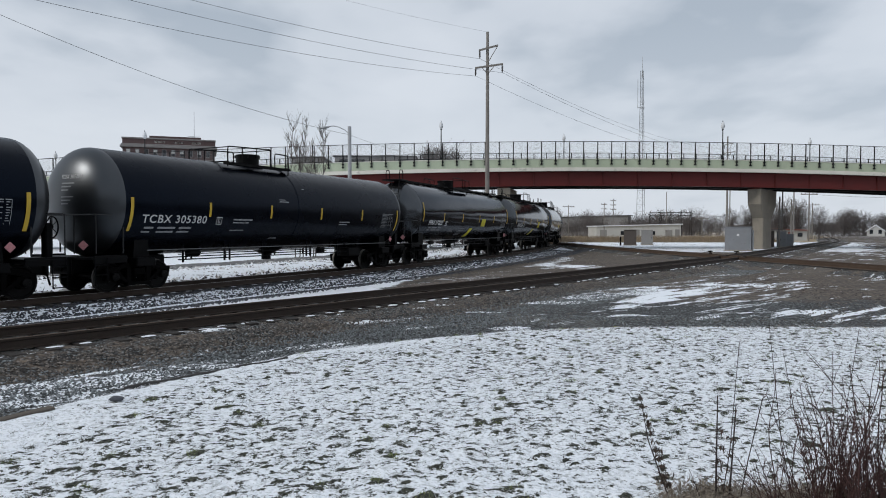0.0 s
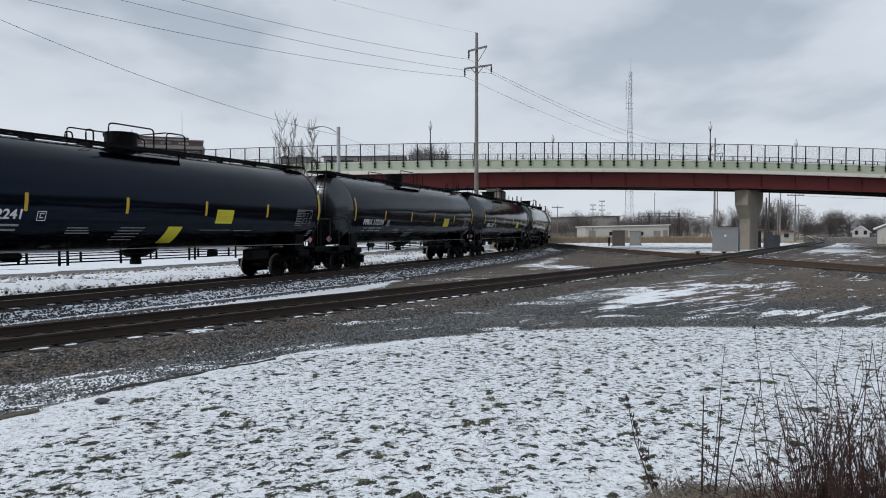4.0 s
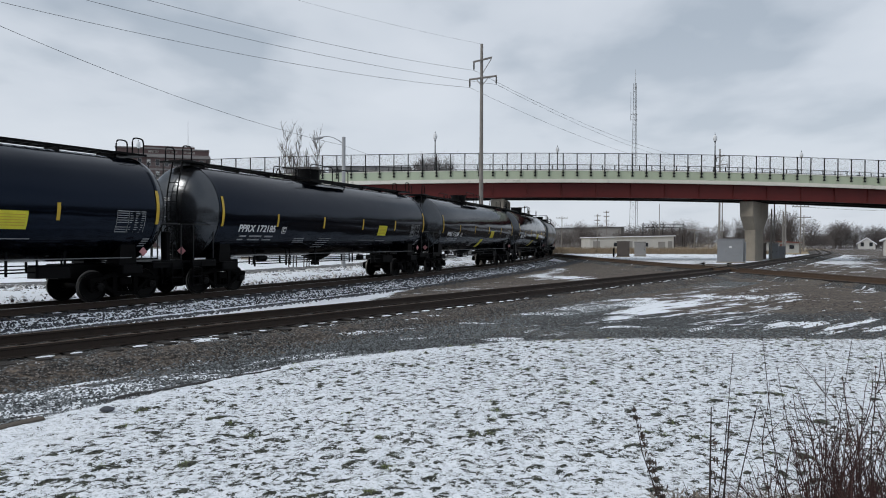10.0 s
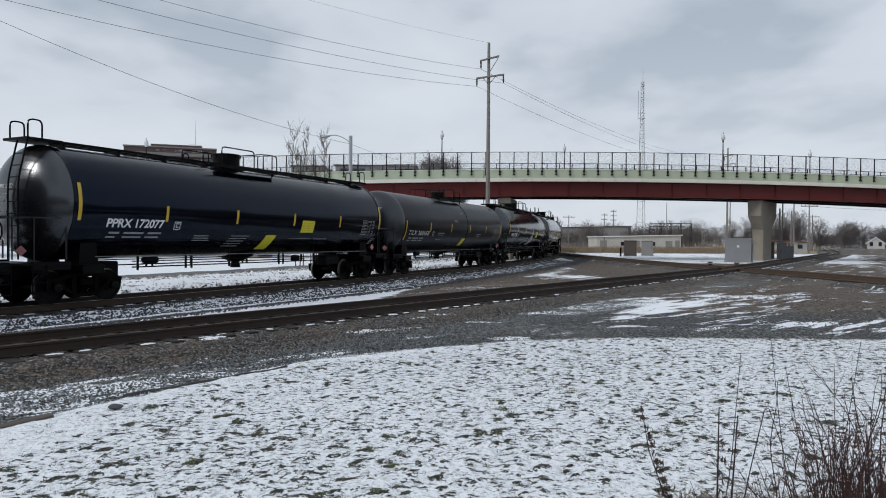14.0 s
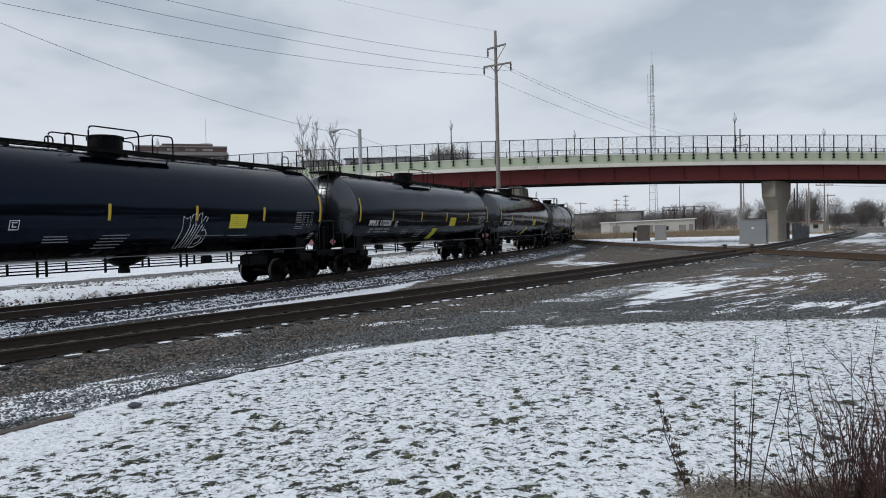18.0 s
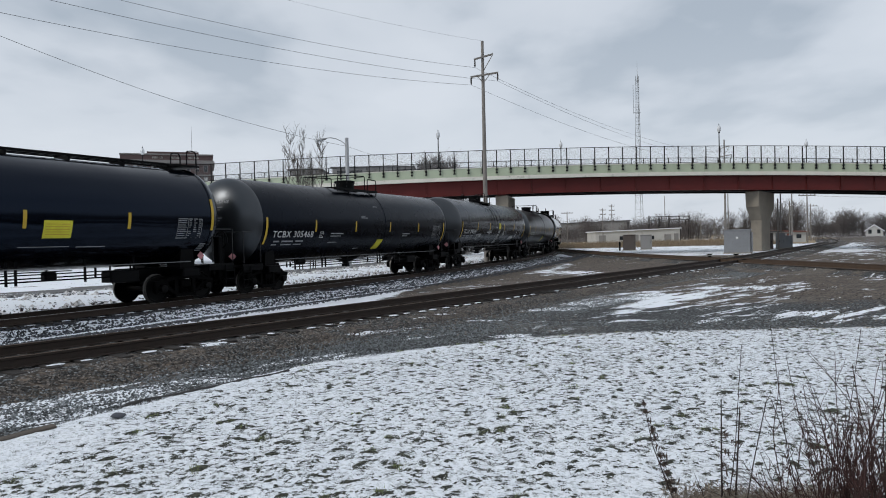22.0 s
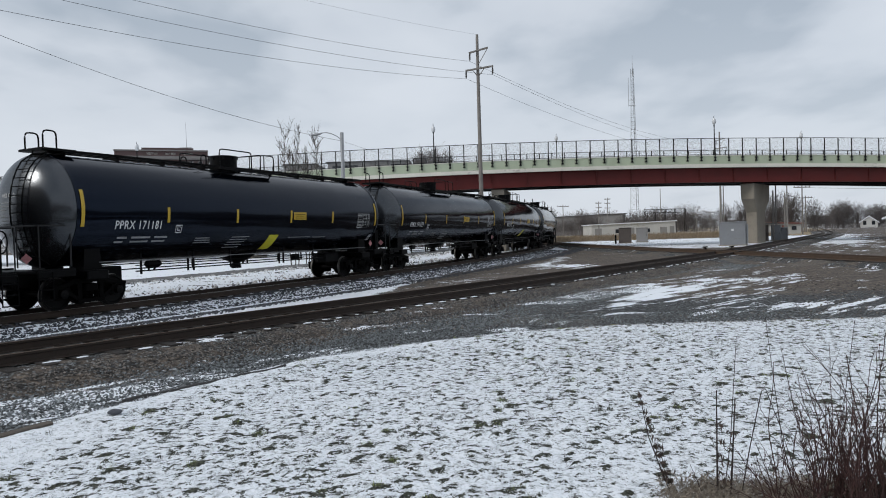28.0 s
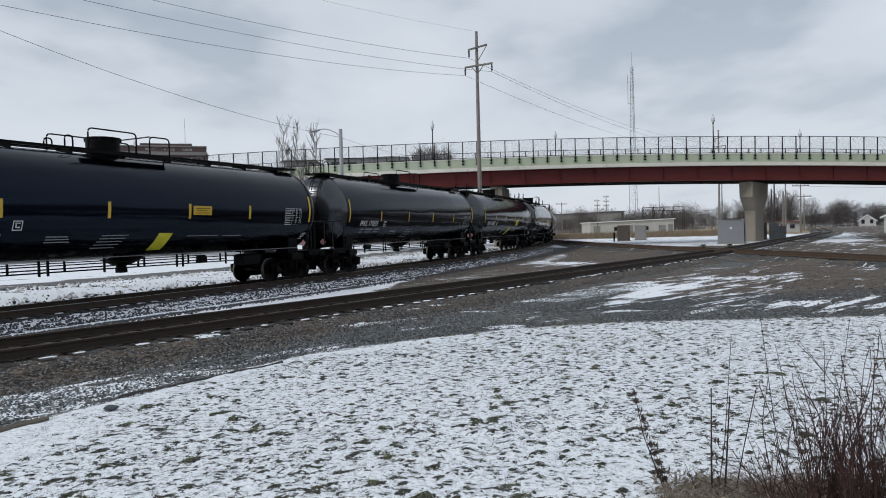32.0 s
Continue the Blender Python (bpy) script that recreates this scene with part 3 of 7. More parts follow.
def railway(name, label, line, a, b, ta, tb, dz=0.0, snowy=0.6, steel="rail", head="railtop"):
    tr = thing(name, label, "railway track", kind="structure")
    for off in (0.7525, -0.7525):
        r = part("rail", sweep(B(), line, a, b, 2.0, off, RAIL, dz), M[steel], tr)
        part("rail_head", sweep(B(), line, a, b, 2.0, off, [(-0.026, 0.003), (0.026, 0.003), (0.026, 0.0), (-0.026, 0.0)], dz), M[head], r, "worn running surface")
    n = int((tb - ta) / 0.535)
    snow = B()
    for i in range(n):
        s = ta + 0.535 * i
        x, y, th = line.at(s)
        o = new("tie", tie_mesh)
        o.parent = tr
        o.matrix_basis = pose(x + rng.normal(0, 0.012), y + rng.normal(0, 0.012), dz + rng.normal(0, 0.006), 0, 0, 90 - math.degrees(th) + rng.normal(0, 0.8))
        for side in (-1,):
            if rng.random() < snowy:
                w, l = rng.uniform(0.07, 0.17), rng.uniform(0.04, 0.10)
                mm = pose(x, y, dz, 0, 0, 90 - math.degrees(th)) @ pose(rng.normal(0, 0.03), side * (1.13 + rng.normal(0, 0.05)), 0)
                lathe(snow, [(0.9, -0.19), (1.0, -0.176), (0.75, -0.168), (0.25, -0.164)], 7, mm @ Matrix.Diagonal((w, l, 1, 1)))
    o = part("snow_on_ties", snow, M["snow"], tr, "thin strips of snow on the tie ends")
    o["kind"] = "stuff"
    return tr


railway("railway_track_main", "rusty rails on timber ties in snowy ballast", T1, -34, 165, -22, 118, T1_Z, 0.75)
railway("railway_track_near", "dark rusty rails with snow on tie ends", T2, -14, 260, -9, 84, 0.0, 0.85, "rail", "rail_worn")
railway("railway_track_crossing", "rusty rails crossing the near track", X3, -52, 64, -30, 50, -0.006, 0.3, "rail_worn", "rail_worn")

# ---------------------------------------------------------------- ground


def spread(fine0, fine1, d, lo, hi, g1=1.05, g2=1.25):
    core = list(np.arange(fine0, fine1 + d, d))
    up, v, st = [], core[-1], d
    while v < hi:
        st *= g1 if st < 2.5 else g2
        v += st
        up.append(v)
    dn, v, st = [], core[0], d
    while v > lo:
        st *= g1 if st < 2.5 else g2
        v -= st
        dn.append(v)
    return np.array(dn[::-1] + core + up)


def soft(v, a, b):
    t = np.clip((v - a) / (b - a), 0, 1)
    return t * t * (3 - 2 * t)


def blob(X, Y, cx, cy, hx, hy):
    return np.exp(-(((X - cx) / hx) ** 2 + ((Y - cy) / hy) ** 2))


def wave(X, Y, f, seed):
    r = np.random.default_rng(seed)
    v = 0
    for i in range(7):
        a, p, q = r.uniform(0, 6.28), r.uniform(0, 6.28), f * r.uniform(0.6, 1.7)
        v = v + np.sin((X * math.cos(a) + Y * math.sin(a)) * q + p)
    return v / 7


LAWN_Z = -0.31
_t = np.random.default_rng(77)
_gx, _gy = np.meshgrid(np.arange(-6.2, 10.4, 0.145), np.arange(3.7, 14.6, 0.165))
TUFTS = np.stack([_gx.ravel() + _t.uniform(-0.11, 0.11, _gx.size), _gy.ravel() + _t.uniform(-0.11, 0.11, _gx.size), np.clip(_t.gamma(2.0, 0.0085, _gx.size), 0.006, 0.052)], 1)


def lawn_edge(X):
    """How far the lawn reaches out, by x."""
    return np.interp(X, [-40, -8, -4.75, -4.4, -3.9, -3.2, -2.2, -0.7, 1.3, 3.7, 6.1, 9.2, 60], [-40, 2.6, 7.25, 8.1, 8.9, 10.0, 11.6, 12.7, 13.9, 14.35, 14.4, 14.4, 16])


def ground():
    xs, ys = spread(-6.0, 9.0, 0.06, -2500, 2500), spread(3.6, 15.0, 0.06, -1200, 3200)
    X, Y = np.meshgrid(xs, ys)
    d1, s1 = T1.lateral(X, Y, -120, 160)
    d2, s2 = T2.lateral(X, Y, -40, 180)
    lawn = soft(lawn_edge(X) + 0.10 * wave(X, Y, 2.5, 3) - Y, -0.22, 0.22)
    Z = np.full(X.shape, -0.40)
    near = np.exp(-np.clip(np.hypot(X, Y) - 30, 0, None) / 40)
    Z += near * (0.03 * wave(X, Y, 0.5, 1) + 0.015 * wave(X, Y, 3.0, 2))
    Z = Z * (1 - lawn) + lawn * (LAWN_Z + 0.025 * wave(X, Y, 0.6, 5) + 0.014 * wave(X, Y, 9.0, 6) * near + 0.010 * wave(X, Y, 24.0, 8) * near)
    # verge and road beyond the main track
    verge = soft(d1, 2.6, 3.6) * (s1 < 150)
    Z += verge * (0.10 * soft(d1, 3.0, 5.0) * (1 - soft(d1, 7.5, 9.0)) + (0.06 * wave(X, Y, 1.6, 9) + 0.05 * wave(X, Y, 4.5, 19)) * (1 - soft(d1, 8.0, 9.5)))
    Z += verge * 0.14 * soft(d1, 3.2, 5.5) * (1 - soft(d1, 8.2, 10.0))
    Z -= 0.17 * (1 - soft(np.abs(d1), 2.8, 3.7)) * (s1 > -60) * (s1 < 150)
    snow = 0.16 + 0.09 * wave(X, Y, 0.7, 31) + 0.29 * (1 - soft(X + 0.5 * Y, -0.5, 4.5)) * (1 - soft(Y, 12, 18)) + 0.05 * wave(X, Y, 5.0, 37)
    snow = np.where((d1 < -1) & (d2 > 1) & (s1 > -60), np.maximum((0.95 + 0.12 * soft(-d1, 3.0, 4.5)) * (1 - soft(-d1 - 3.0 * (1 - soft(s1, 6, 20)), 3.8, 4.7)) * (1 - 0.5 * soft(s1, 60, 90)), snow), snow)
    for cx, cy, hx, hy, v in ((3.1, 20.1, 1.4, 0.5, 1.15), (7.4, 23.0, 3.0, 4.6, 0.66), (4.9, 16.9, 0.9, 0.28, 0.85), (1.1, 17.7, 0.5, 0.2, 0.9), (5.2, 42.0, 1.2, 5.5, 0.62), (9.0, 52.0, 1.6, 5.0, 0.6), (11.4, 26.4, 2.8, 2.0, 0.54), (9.6, 17.6, 3.6, 1.4, 0.60), (-1.9, 12.5, 0.9, 0.35, 0.55), (1.4, 14.8, 0.5, 0.25, 1.1), (-5.2, 9.4, 2.6, 2.0, 0.27), (5.2, 26.5, 1.6, 3.0, 0.3), (-3.3, 10.6, 0.8, 0.25, 0.66), (-1.1, 12.75, 0.7, 0.22, 0.62), (0.6, 13.65, 0.35, 0.15, 0.6), (-5.0, 8.2, 1.2, 0.5, 0.5), (-6.6, 9.0, 1.6, 0.9, 0.44), (3.4, 26.0, 0.9, 1.6, 0.55),
                              (37.0, 60.0, 3.5, 5.0, 0.34), (2.4, 30.5, 1.8, 2.5, 0.25), (8.0, 47.0, 3.0, 7.0, 0.38), (13.5, 33.0, 4.0, 2.0, 0.2)):
        snow = np.maximum(snow, 0.14 + v * blob(X, Y, cx, cy, hx, hy))
    snow = np.where((d2 > 1) & (d1 < -3) & (s1 > 22), np.minimum(snow, 0.02) + 0.8 * blob(X, Y, 7.2, 40.5, 1.9, 2.6) + 0.72 * blob(X - 0.30 * (Y - 49), Y, 8.4, 49.0, 0.7, 6.0), snow)
    plain = soft(X, 19.5, 23.0) * soft(Y, 62, 70) * (1 - soft(Y, 118, 130)) * (1 - soft(X - 0.55 * Y, 4, 9))
    snow = np.maximum(snow, 0.86 * plain)
    beyond = soft(Y, 120, 130) * (1 - soft(X - 0.52 * Y, 0, 12))
    dry = beyond * soft(X, 10, 16)
    dry = np.maximum(dry, 0.62 * np.exp(-((Y - lawn_edge(X) - 0.35) / 0.45) ** 2) * soft(X, -1, 3) * (1 - lawn))
    farr = soft(X - 0.66 * Y, 4, 14) * soft(Y, 75, 100)
    snow = np.maximum(snow, 0.36 * farr)
    snow = np.maximum(snow, verge * (0.70 + 0.34 * soft(d1, 3.0, 4.4)))
    road = soft(d1, 10.2, 10.6) * (1 - soft(d1, 14.2, 14.6)) * (s1 < 150)
    snow = np.where(road > 0.3, 0.16, snow)
    snow = np.where((Y > 240), 0.35, snow)
    snow = snow * (1 - lawn)
    cover = 0.17 + 0.06 * wave(X, Y, 1.1, 12) + 0.45 * np.exp(-((lawn_edge(X) - Y - 0.25) / 0.35) ** 2) * (1 - soft(X, -1.5, 1.0)) + 0.5 * blob(X, Y, -4.7, 6.9, 0.8, 0.9)
    ix, iy = np.searchsorted(xs, TUFTS[:, 0]), np.searchsorted(ys, TUFTS[:, 1])
    for i, j, (cx, cy, size) in zip(ix, iy, TUFTS):
        a, b, c, e = max(i - 7, 0), i + 8, max(j - 7, 0), j + 8
        k = np.exp(-(((X[c:e, a:b] - cx) / (1.15 * size)) ** 2 + ((Y[c:e, a:b] - cy) / (1.15 * size)) ** 2))
        cover[c:e, a:b] -= 0.66 * k * lawn[c:e, a:b]
        Z[c:e, a:b] += 0.018 * k * lawn[c:e, a:b]
    brown = soft(-d2, 0.5, 1.5) * (1 - 0.85 * soft(-d2, 2.1, 3.2) * (1 - soft(Y, 17, 24))) * (d2 < 0)
    brown = np.where((d2 > 1) & (d1 < -2), 0.45 + 0.5 * soft(s1, 16, 26), brown)
    brown = np.maximum(0.8 * brown, -0.1 + 0.72 * soft(Y, 15, 30))
    ny, nx = X.shape
    idx = np.arange(ny * nx).reshape(ny, nx)
    faces = np.stack([idx[:-1, :-1], idx[:-1, 1:], idx[1:, 1:], idx[1:, :-1]], -1).reshape(-1, 4)
    ob = raw("ground", np.stack([X, Y, Z], -1).reshape(-1, 3), faces, M["ground"], smooth=True)
    for n, v in (("lawn", lawn), ("snow", snow), ("road", road), ("dry", dry), ("cover", cover), ("brown", brown)):
        ob.data.attributes.new(n, "FLOAT", "POINT").data.foreach_set("value", v.astype(np.float32).ravel())
    tagged(ob, "snow-dusted lawn, grey gravel yard and tan winter field", "ground", kind="structure")


ground()


def ballast(name, label, line, a, b, prof, snow_of, ds=0.35):
    """A raised bed of crushed stone under a track; prof of (offset to the left, height)."""
    q = np.interp(np.linspace(0, 1, 41), np.linspace(0, 1, len(prof)), [p[0] for p in prof])
    z = np.interp(q[::-1], [p[0] for p in prof][::-1], [p[1] for p in prof][::-1])[::-1] if prof[0][0] > prof[-1][0] else np.interp(q, [p[0] for p in prof], [p[1] for p in prof])
    S = np.arange(a, b, ds)
    x, y, th = (np.interp(S, line.s, v) for v in (line.x, line.y, line.th))
    X = x[:, None] - q[None] * np.cos(th)[:, None]
    Y = y[:, None] + q[None] * np.sin(th)[:, None]
    Z = np.broadcast_to(z[None], X.shape) + 0.012 * rng.normal(size=X.shape) + 0.02 * wave(X, Y, 1.3, 4)
    n, k = X.shape
    idx = np.arange(n * k).reshape(n, k)
    faces = np.stack([idx[:-1, :-1], idx[1:, :-1], idx[1:, 1:], idx[:-1, 1:]], -1).reshape(-1, 4)
    ob = raw(name, np.stack([X, Y, Z], -1).reshape(-1, 3), faces, M["ground"], smooth=True)
    sn = snow_of(np.broadcast_to(q[None], X.shape), np.broadcast_to(S[:, None], X.shape))
    for nme, v in (("lawn", 0), ("snow", sn), ("road", 0), ("dry", 0), ("cover", 0), ("brown", 0.45)):
        ob.data.attributes.new(nme, "FLOAT", "POINT").data.foreach_set("value", (np.zeros(X.shape) + v).astype(np.float32).ravel())
    tagged(ob, label, "ballast", kind="structure")
    return ob


ballast("ballast_main", "grey crushed stone bed half covered by snow", T1, -34, 150, [(-3.9, -0.46), (-2.9, -0.425), (-1.75, -0.355), (1.75, -0.355), (2.7, -0.44), (3.6, -0.5)],
        lambda q, s: np.where(q < -1.35, 1.05 + 0.10 * soft(-q, 1.6, 3.2) - 0.25 * soft(s, 60, 90), np.where(q > 1.5, 0.6, 0.12)))
ballast("ballast_near", "dark grey crushed stone track bed", T2, -14, 190, [(-2.6, -0.46), (-1.7, -0.24), (-1.3, -0.205), (1.3, -0.205), (1.7, -0.24), (2.9, -0.46)],
        lambda q, s: np.where(q > 1.2, 0.80 - 0.62 * soft(s, 15.5, 18.5), 0.13))
ballast("ballast_crossing", "brown grey crushed stone track bed", X3, -52, 50, [(-2.4, -0.46), (-1.4, -0.21), (1.4, -0.21), (2.4, -0.46)], lambda q, s: 0.15)

# ---------------------------------------------------------------- tank cars
# a car's own space: x along the track away from the viewer's end, -y the side that is seen, z from 0.15 m over the rail head
LENGTH, TRUCK, BASE, WHEEL = 18.13, 7.05, 0.889, 0.457
DROP = {"old": 0.07, "plain": 0.09, "brown": 0.06, "high": -0.05}        # how much lower a style rides than the cars with a walkway


def wheelset_mesh():
    bm = B()
    for sd in (-1, 1):
        y = 0.715 * sd
        prof = [(0.09, y - 0.02 * sd), (0.16, y - 0.03 * sd), (0.18, y), (0.39, y + 0.035 * sd), (0.41, y - 0.03 * sd), (0.485, y - 0.03 * sd), (0.485, y), (WHEEL, y + 0.015 * sd), (WHEEL - 0.004, y + 0.105 * sd), (0.40, y + 0.105 * sd), (0.38, y + 0.07 * sd), (0.18, y + 0.05 * sd), (0.15, y + 0.10 * sd), (0.09, y + 0.10 * sd)]
        lathe(bm, prof, 28, axis="y")
        lathe(bm, [(0.085, y + 0.10 * sd), (0.085, y + 0.30 * sd), (0.12, y + 0.30 * sd), (0.12, y + 0.46 * sd), (0.07, y + 0.48 * sd)], 14, axis="y")
        for k in range(3):
            t = 2.094 * k
            lathe(bm, [(0.018, 0.0), (0.018, 0.02 * sd)], 6, Matrix.Translation((0.05 * math.cos(t), y + 0.475 * sd, 0.05 * math.sin(t))), axis="y")
    lathe(bm, [(0.085, -0.70), (0.075, 0.0), (0.085, 0.70)], 14, axis="y")
    me = mesh_of("wheelset", bm, M["wheel"], True)
    me.materials.append(M["tread"])
    for f in me.polygons:
        c = f.center
        if abs(math.hypot(c.x, c.z) - WHEEL) < 0.012 and 0.71 < abs(c.y) < 0.83:
            f.material_index = 1
    return me


WHEELSET = wheelset_mesh()


def side_frame(sd):
    bm = B()
    y0, y1 = sorted((0.93 * sd, 1.08 * sd))
    prism(bm, [(-1.18, 0.60), (-1.18, 0.70), (-0.80, 0.74), (-0.45, 0.86), (0.45, 0.86), (0.80, 0.74), (1.18, 0.70), (1.18, 0.60), (0.95, 0.60), (0.40, 0.74), (-0.40, 0.74), (-0.95, 0.60)], y0, y1)
    for k in (-1, 1):
        prism(bm, [(k * 0.95, 0.60), (k * 0.76, 0.62), (k * 0.36, 0.30), (k * 0.36, 0.20)], y0 + 0.01, y1 - 0.01)
        prism(bm, [(k * 0.28, 0.24), (k * 0.42, 0.24), (k * 0.42, 0.78), (k * 0.28, 0.78)], y0 + 0.015, y1 - 0.015)
        prism(bm, [(k * 1.14, 0.38), (k * 1.04, 0.38), (k * 1.02, 0.62), (k * 1.16, 0.62)], y0, y1)
        prism(bm, [(k * 0.74, 0.40), (k * 0.66, 0.40), (k * 0.68, 0.62), (k * 0.78, 0.62)], y0, y1)
    bevel_box(bm, -0.44, 0.44, y0 - 0.02, y1 + 0.02, 0.17, 0.28, 0.02)
    return bm


def springs(sd):
    bm = B()
    for x in (-0.17, 0.0, 0.17):
        for y in (0.96, 1.06):
            pts = [(x + 0.065 * math.cos(t), sd * y + 0.04 * math.sin(t), 0.28 + 0.24 * t / 31.4) for t in np.linspace(0, 31.4, 41)]
            tube(bm, pts, 0.014, 4)
    return bm


def bogie(parent, x, drop=0.0):
    e = new("bogie")
    e.parent = parent
    e.location = (x, 0, T1_Z + drop)
    e.empty_display_size = 0.2
    e["label"] = "grimy cast steel two-axle bogie"
    for sd in (-1, 1):
        part("side_frame", side_frame(sd), M["gear"], e)
        part("spring_nest", springs(sd), M["gear"], e)["kind"] = "stuff"
    bm = B()
    bevel_box(bm, -0.20, 0.20, -1.12, 1.12, 0.50, 0.72, 0.03)
    lathe(bm, [(0.30, 0.72), (0.30, 0.80), (0.24, 0.84)], 16)
    part("bolster", bm, M["gear"], e)
    bm = B()
    for k in (-1, 1):
        bevel_box(bm, k * 0.36 - 0.05, k * 0.36 + 0.05, -0.78, 0.78, 0.36, 0.48, 0.02)
        for sd in (-1, 1):
            prism(bm, [(k * 0.36, 0.26), (k * 0.41, 0.26), (k * 0.44, 0.56), (k * 0.36, 0.56)], sd * 0.68, sd * 0.80)
    tube(bm, [(-0.36, 0.0, 0.55), (0.36, 0.0, 0.38)], 0.03, 6)
    part("brake_rigging", bm, M["gear"], e)
    for k in (-1, 1):
        w = new("wheelset", WHEELSET)
        w.parent = e
        w.matrix_basis = pose(k * BASE, 0, WHEEL)
    return e


def tank_bm(r, zc, half, head, ring=None):
    prof = []
    n = 12
    for i in range(n):
        t = (math.pi / 2) * i / n
        prof.append((max(r * math.sin(t), 0.001), -half - head * math.cos(t)))
    body = [-half, -half * 0.5, 0.0, half * 0.5, half]
    if ring is not None:
        body = [-half, -half * 0.5, ring - 0.22, ring - 0.2, ring + 0.2, ring + 0.22, half * 0.5, half]
    for u in body:
        prof.append((r + (0.018 if ring is not None and abs(u - ring) < 0.21 else 0), u))
    for i in range(n - 1, -1, -1):
        t = (math.pi / 2) * i / n
        prof.append((max(r * math.sin(t), 0.001), half + head * math.cos(t)))
    return lathe(B(), prof, 72, Matrix.Translation((0, 0, zc)), axis="x")


# gives the heads the paler paint that carries painted sky sheen
def pale_ends(ob, half, paint="tank_end"):
    ob.data.materials.append(M[paint])
    for f in ob.data.polygons:
        if abs(f.center.x) > half + 0.01:
            f.material_index = 1


def skirt_ring(bm, r, zc, u, w=0.045, t=0.016):
    lathe(bm, [(r - 0.02, u - w), (r + t, u - w * 0.8), (r + t, u + w * 0.8), (r - 0.02, u + w)], 72, Matrix.Translation((0, 0, zc)), axis="x")


def bar_loop(bm, pts, r=0.022, bend=0.12):
    """A bent bar with rounded corners."""
    pts = [Vector(p) for p in pts]
    out = [pts[0]]
    for a, b, c in zip(pts, pts[1:], pts[2:]):
        k = min(bend, (b - a).length * 0.45, (c - b).length * 0.45)
        p, q = b + (a - b).normalized() * k, b + (c - b).normalized() * k
        for t in (0.0, 0.33, 0.66, 1.0):
            out.append(p.lerp(b, t).lerp(b.lerp(q, t), t))
    out.append(pts[-1])
    return tube(bm, out, r, 6)


def underframe(car, r, zc):
    """Sills, saddles, end platforms, couplers, pipes and brake gear."""
    for k in (-1, 1):
        bm = B()
        bevel_box(bm, min(k * 5.4, k * 8.9), max(k * 5.4, k * 8.9), -0.33, 0.33, 0.54, 0.98, 0.03)
        bevel_box(bm, min(k * 8.82, k * 8.95), max(k * 8.82, k * 8.95), -0.42, 0.42, 0.50, 1.00, 0.03)
        part("draft_sill", bm, M["black"], car)
        bm = B()
        bevel_box(bm, k * TRUCK - 0.35, k * TRUCK + 0.35, -1.42, 1.42, 0.69, 0.94, 0.03)
        for sd in (-1, 1):
            prism(bm, [(k * TRUCK - 0.30, 0.92), (k * TRUCK + 0.30, 0.92), (k * TRUCK + 0.24, zc - r * 0.62), (k * TRUCK - 0.24, zc - r * 0.62)], sd * 0.55, sd * 1.18)
        part("saddle", bm, M["black"], car)
        bm = B()
        a, b = sorted((k * 7.75, k * 8.85))
        bevel_box(bm, a, b, -1.45, 1.45, 0.93, 1.0, 0.015)
        for y in (-1.43, 1.37):
            bevel_box(bm, a, b, y, y + 0.06, 0.82, 1.05, 0.01)
        part("end_platform", bm, M["black"], car)
        bm = B()
        bevel_box(bm, min(k * 8.9, k * 9.0), max(k * 8.9, k * 9.0), -0.17, 0.17, 0.58, 0.88, 0.02)
        prism(bm, [(k * 8.9, 0.66), (k * 9.03, 0.64), (k * 9.05, 0.84), (k * 8.9, 0.82)], -0.22, 0.12)
        tube(bm, [(k * 8.8, -0.5, 0.63), (k * 8.92, -0.44, 0.34), (k * 9.0, -0.34, 0.24), (k * 9.06, -0.25, 0.26)], 0.03, 6)
        part("coupler", bm, M["gear"], car)
        bm = B()
        bar_loop(bm, [(k * 7.9, -1.44, 1.09), (k * 7.9, -1.44, 2.22), (k * 8.8, -1.44, 2.22), (k * 8.8, 1.44, 2.22), (k * 7.9, 1.44, 2.22), (k * 7.9, 1.44, 1.09)], 0.024, 0.15)
        for y in (-1.44, -0.5, 0.5, 1.44):
            tube(bm, [(k * 8.8, y, 1.09), (k * 8.8, y, 2.22)], 0.02, 5)
        part("end_handrail", bm, M["worn_rail"], car)
        bm = B()
        for z in (0.22, 0.50, 0.78):
            tube(bm, [(k * 8.45, -1.46, z), (k * 8.85, -1.46, z)], 0.018, 5)
        for u in (8.45, 8.85):
            tube(bm, [(k * u, -1.46, 0.20), (k * u, -1.46, 0.98)], 0.018, 5)
        part("side_step", bm, M["black"], car)
    bm = B()
    for y in (-1.40, 1.40):
        tube(bm, [(-7.0, y, 1.16), (7.0, y, 1.16)], 0.016, 6)
    part("side_pipe", bm, M["tower_steel"], car, "thin pale pipe along the tank's foot")
    bm = B()
    for y in (-0.95, 0.95):
        tube(bm, [(-5.4, y, 0.80), (5.4, y, 0.80)], 0.022, 5)
        tube(bm, [(-5.4, y, 0.98), (4.4, y, 0.98)], 0.018, 5)
        for u in (-5.2, -3.3, -3.05, -1.3, 1.4, 1.65, 3.6, 5.2):
            box(bm, u - 0.03, u + 0.03, y - 0.02, y + 0.02, 0.70, 1.36)
    part("brake_piping", bm, M["black"], car)
    bm = B()
    lathe(bm, [(0.85, 1.24), (0.62, 1.02), (0.30, 0.86), (0.16, 0.82), (0.14, 0.66), (0.02, 0.65)], 20)
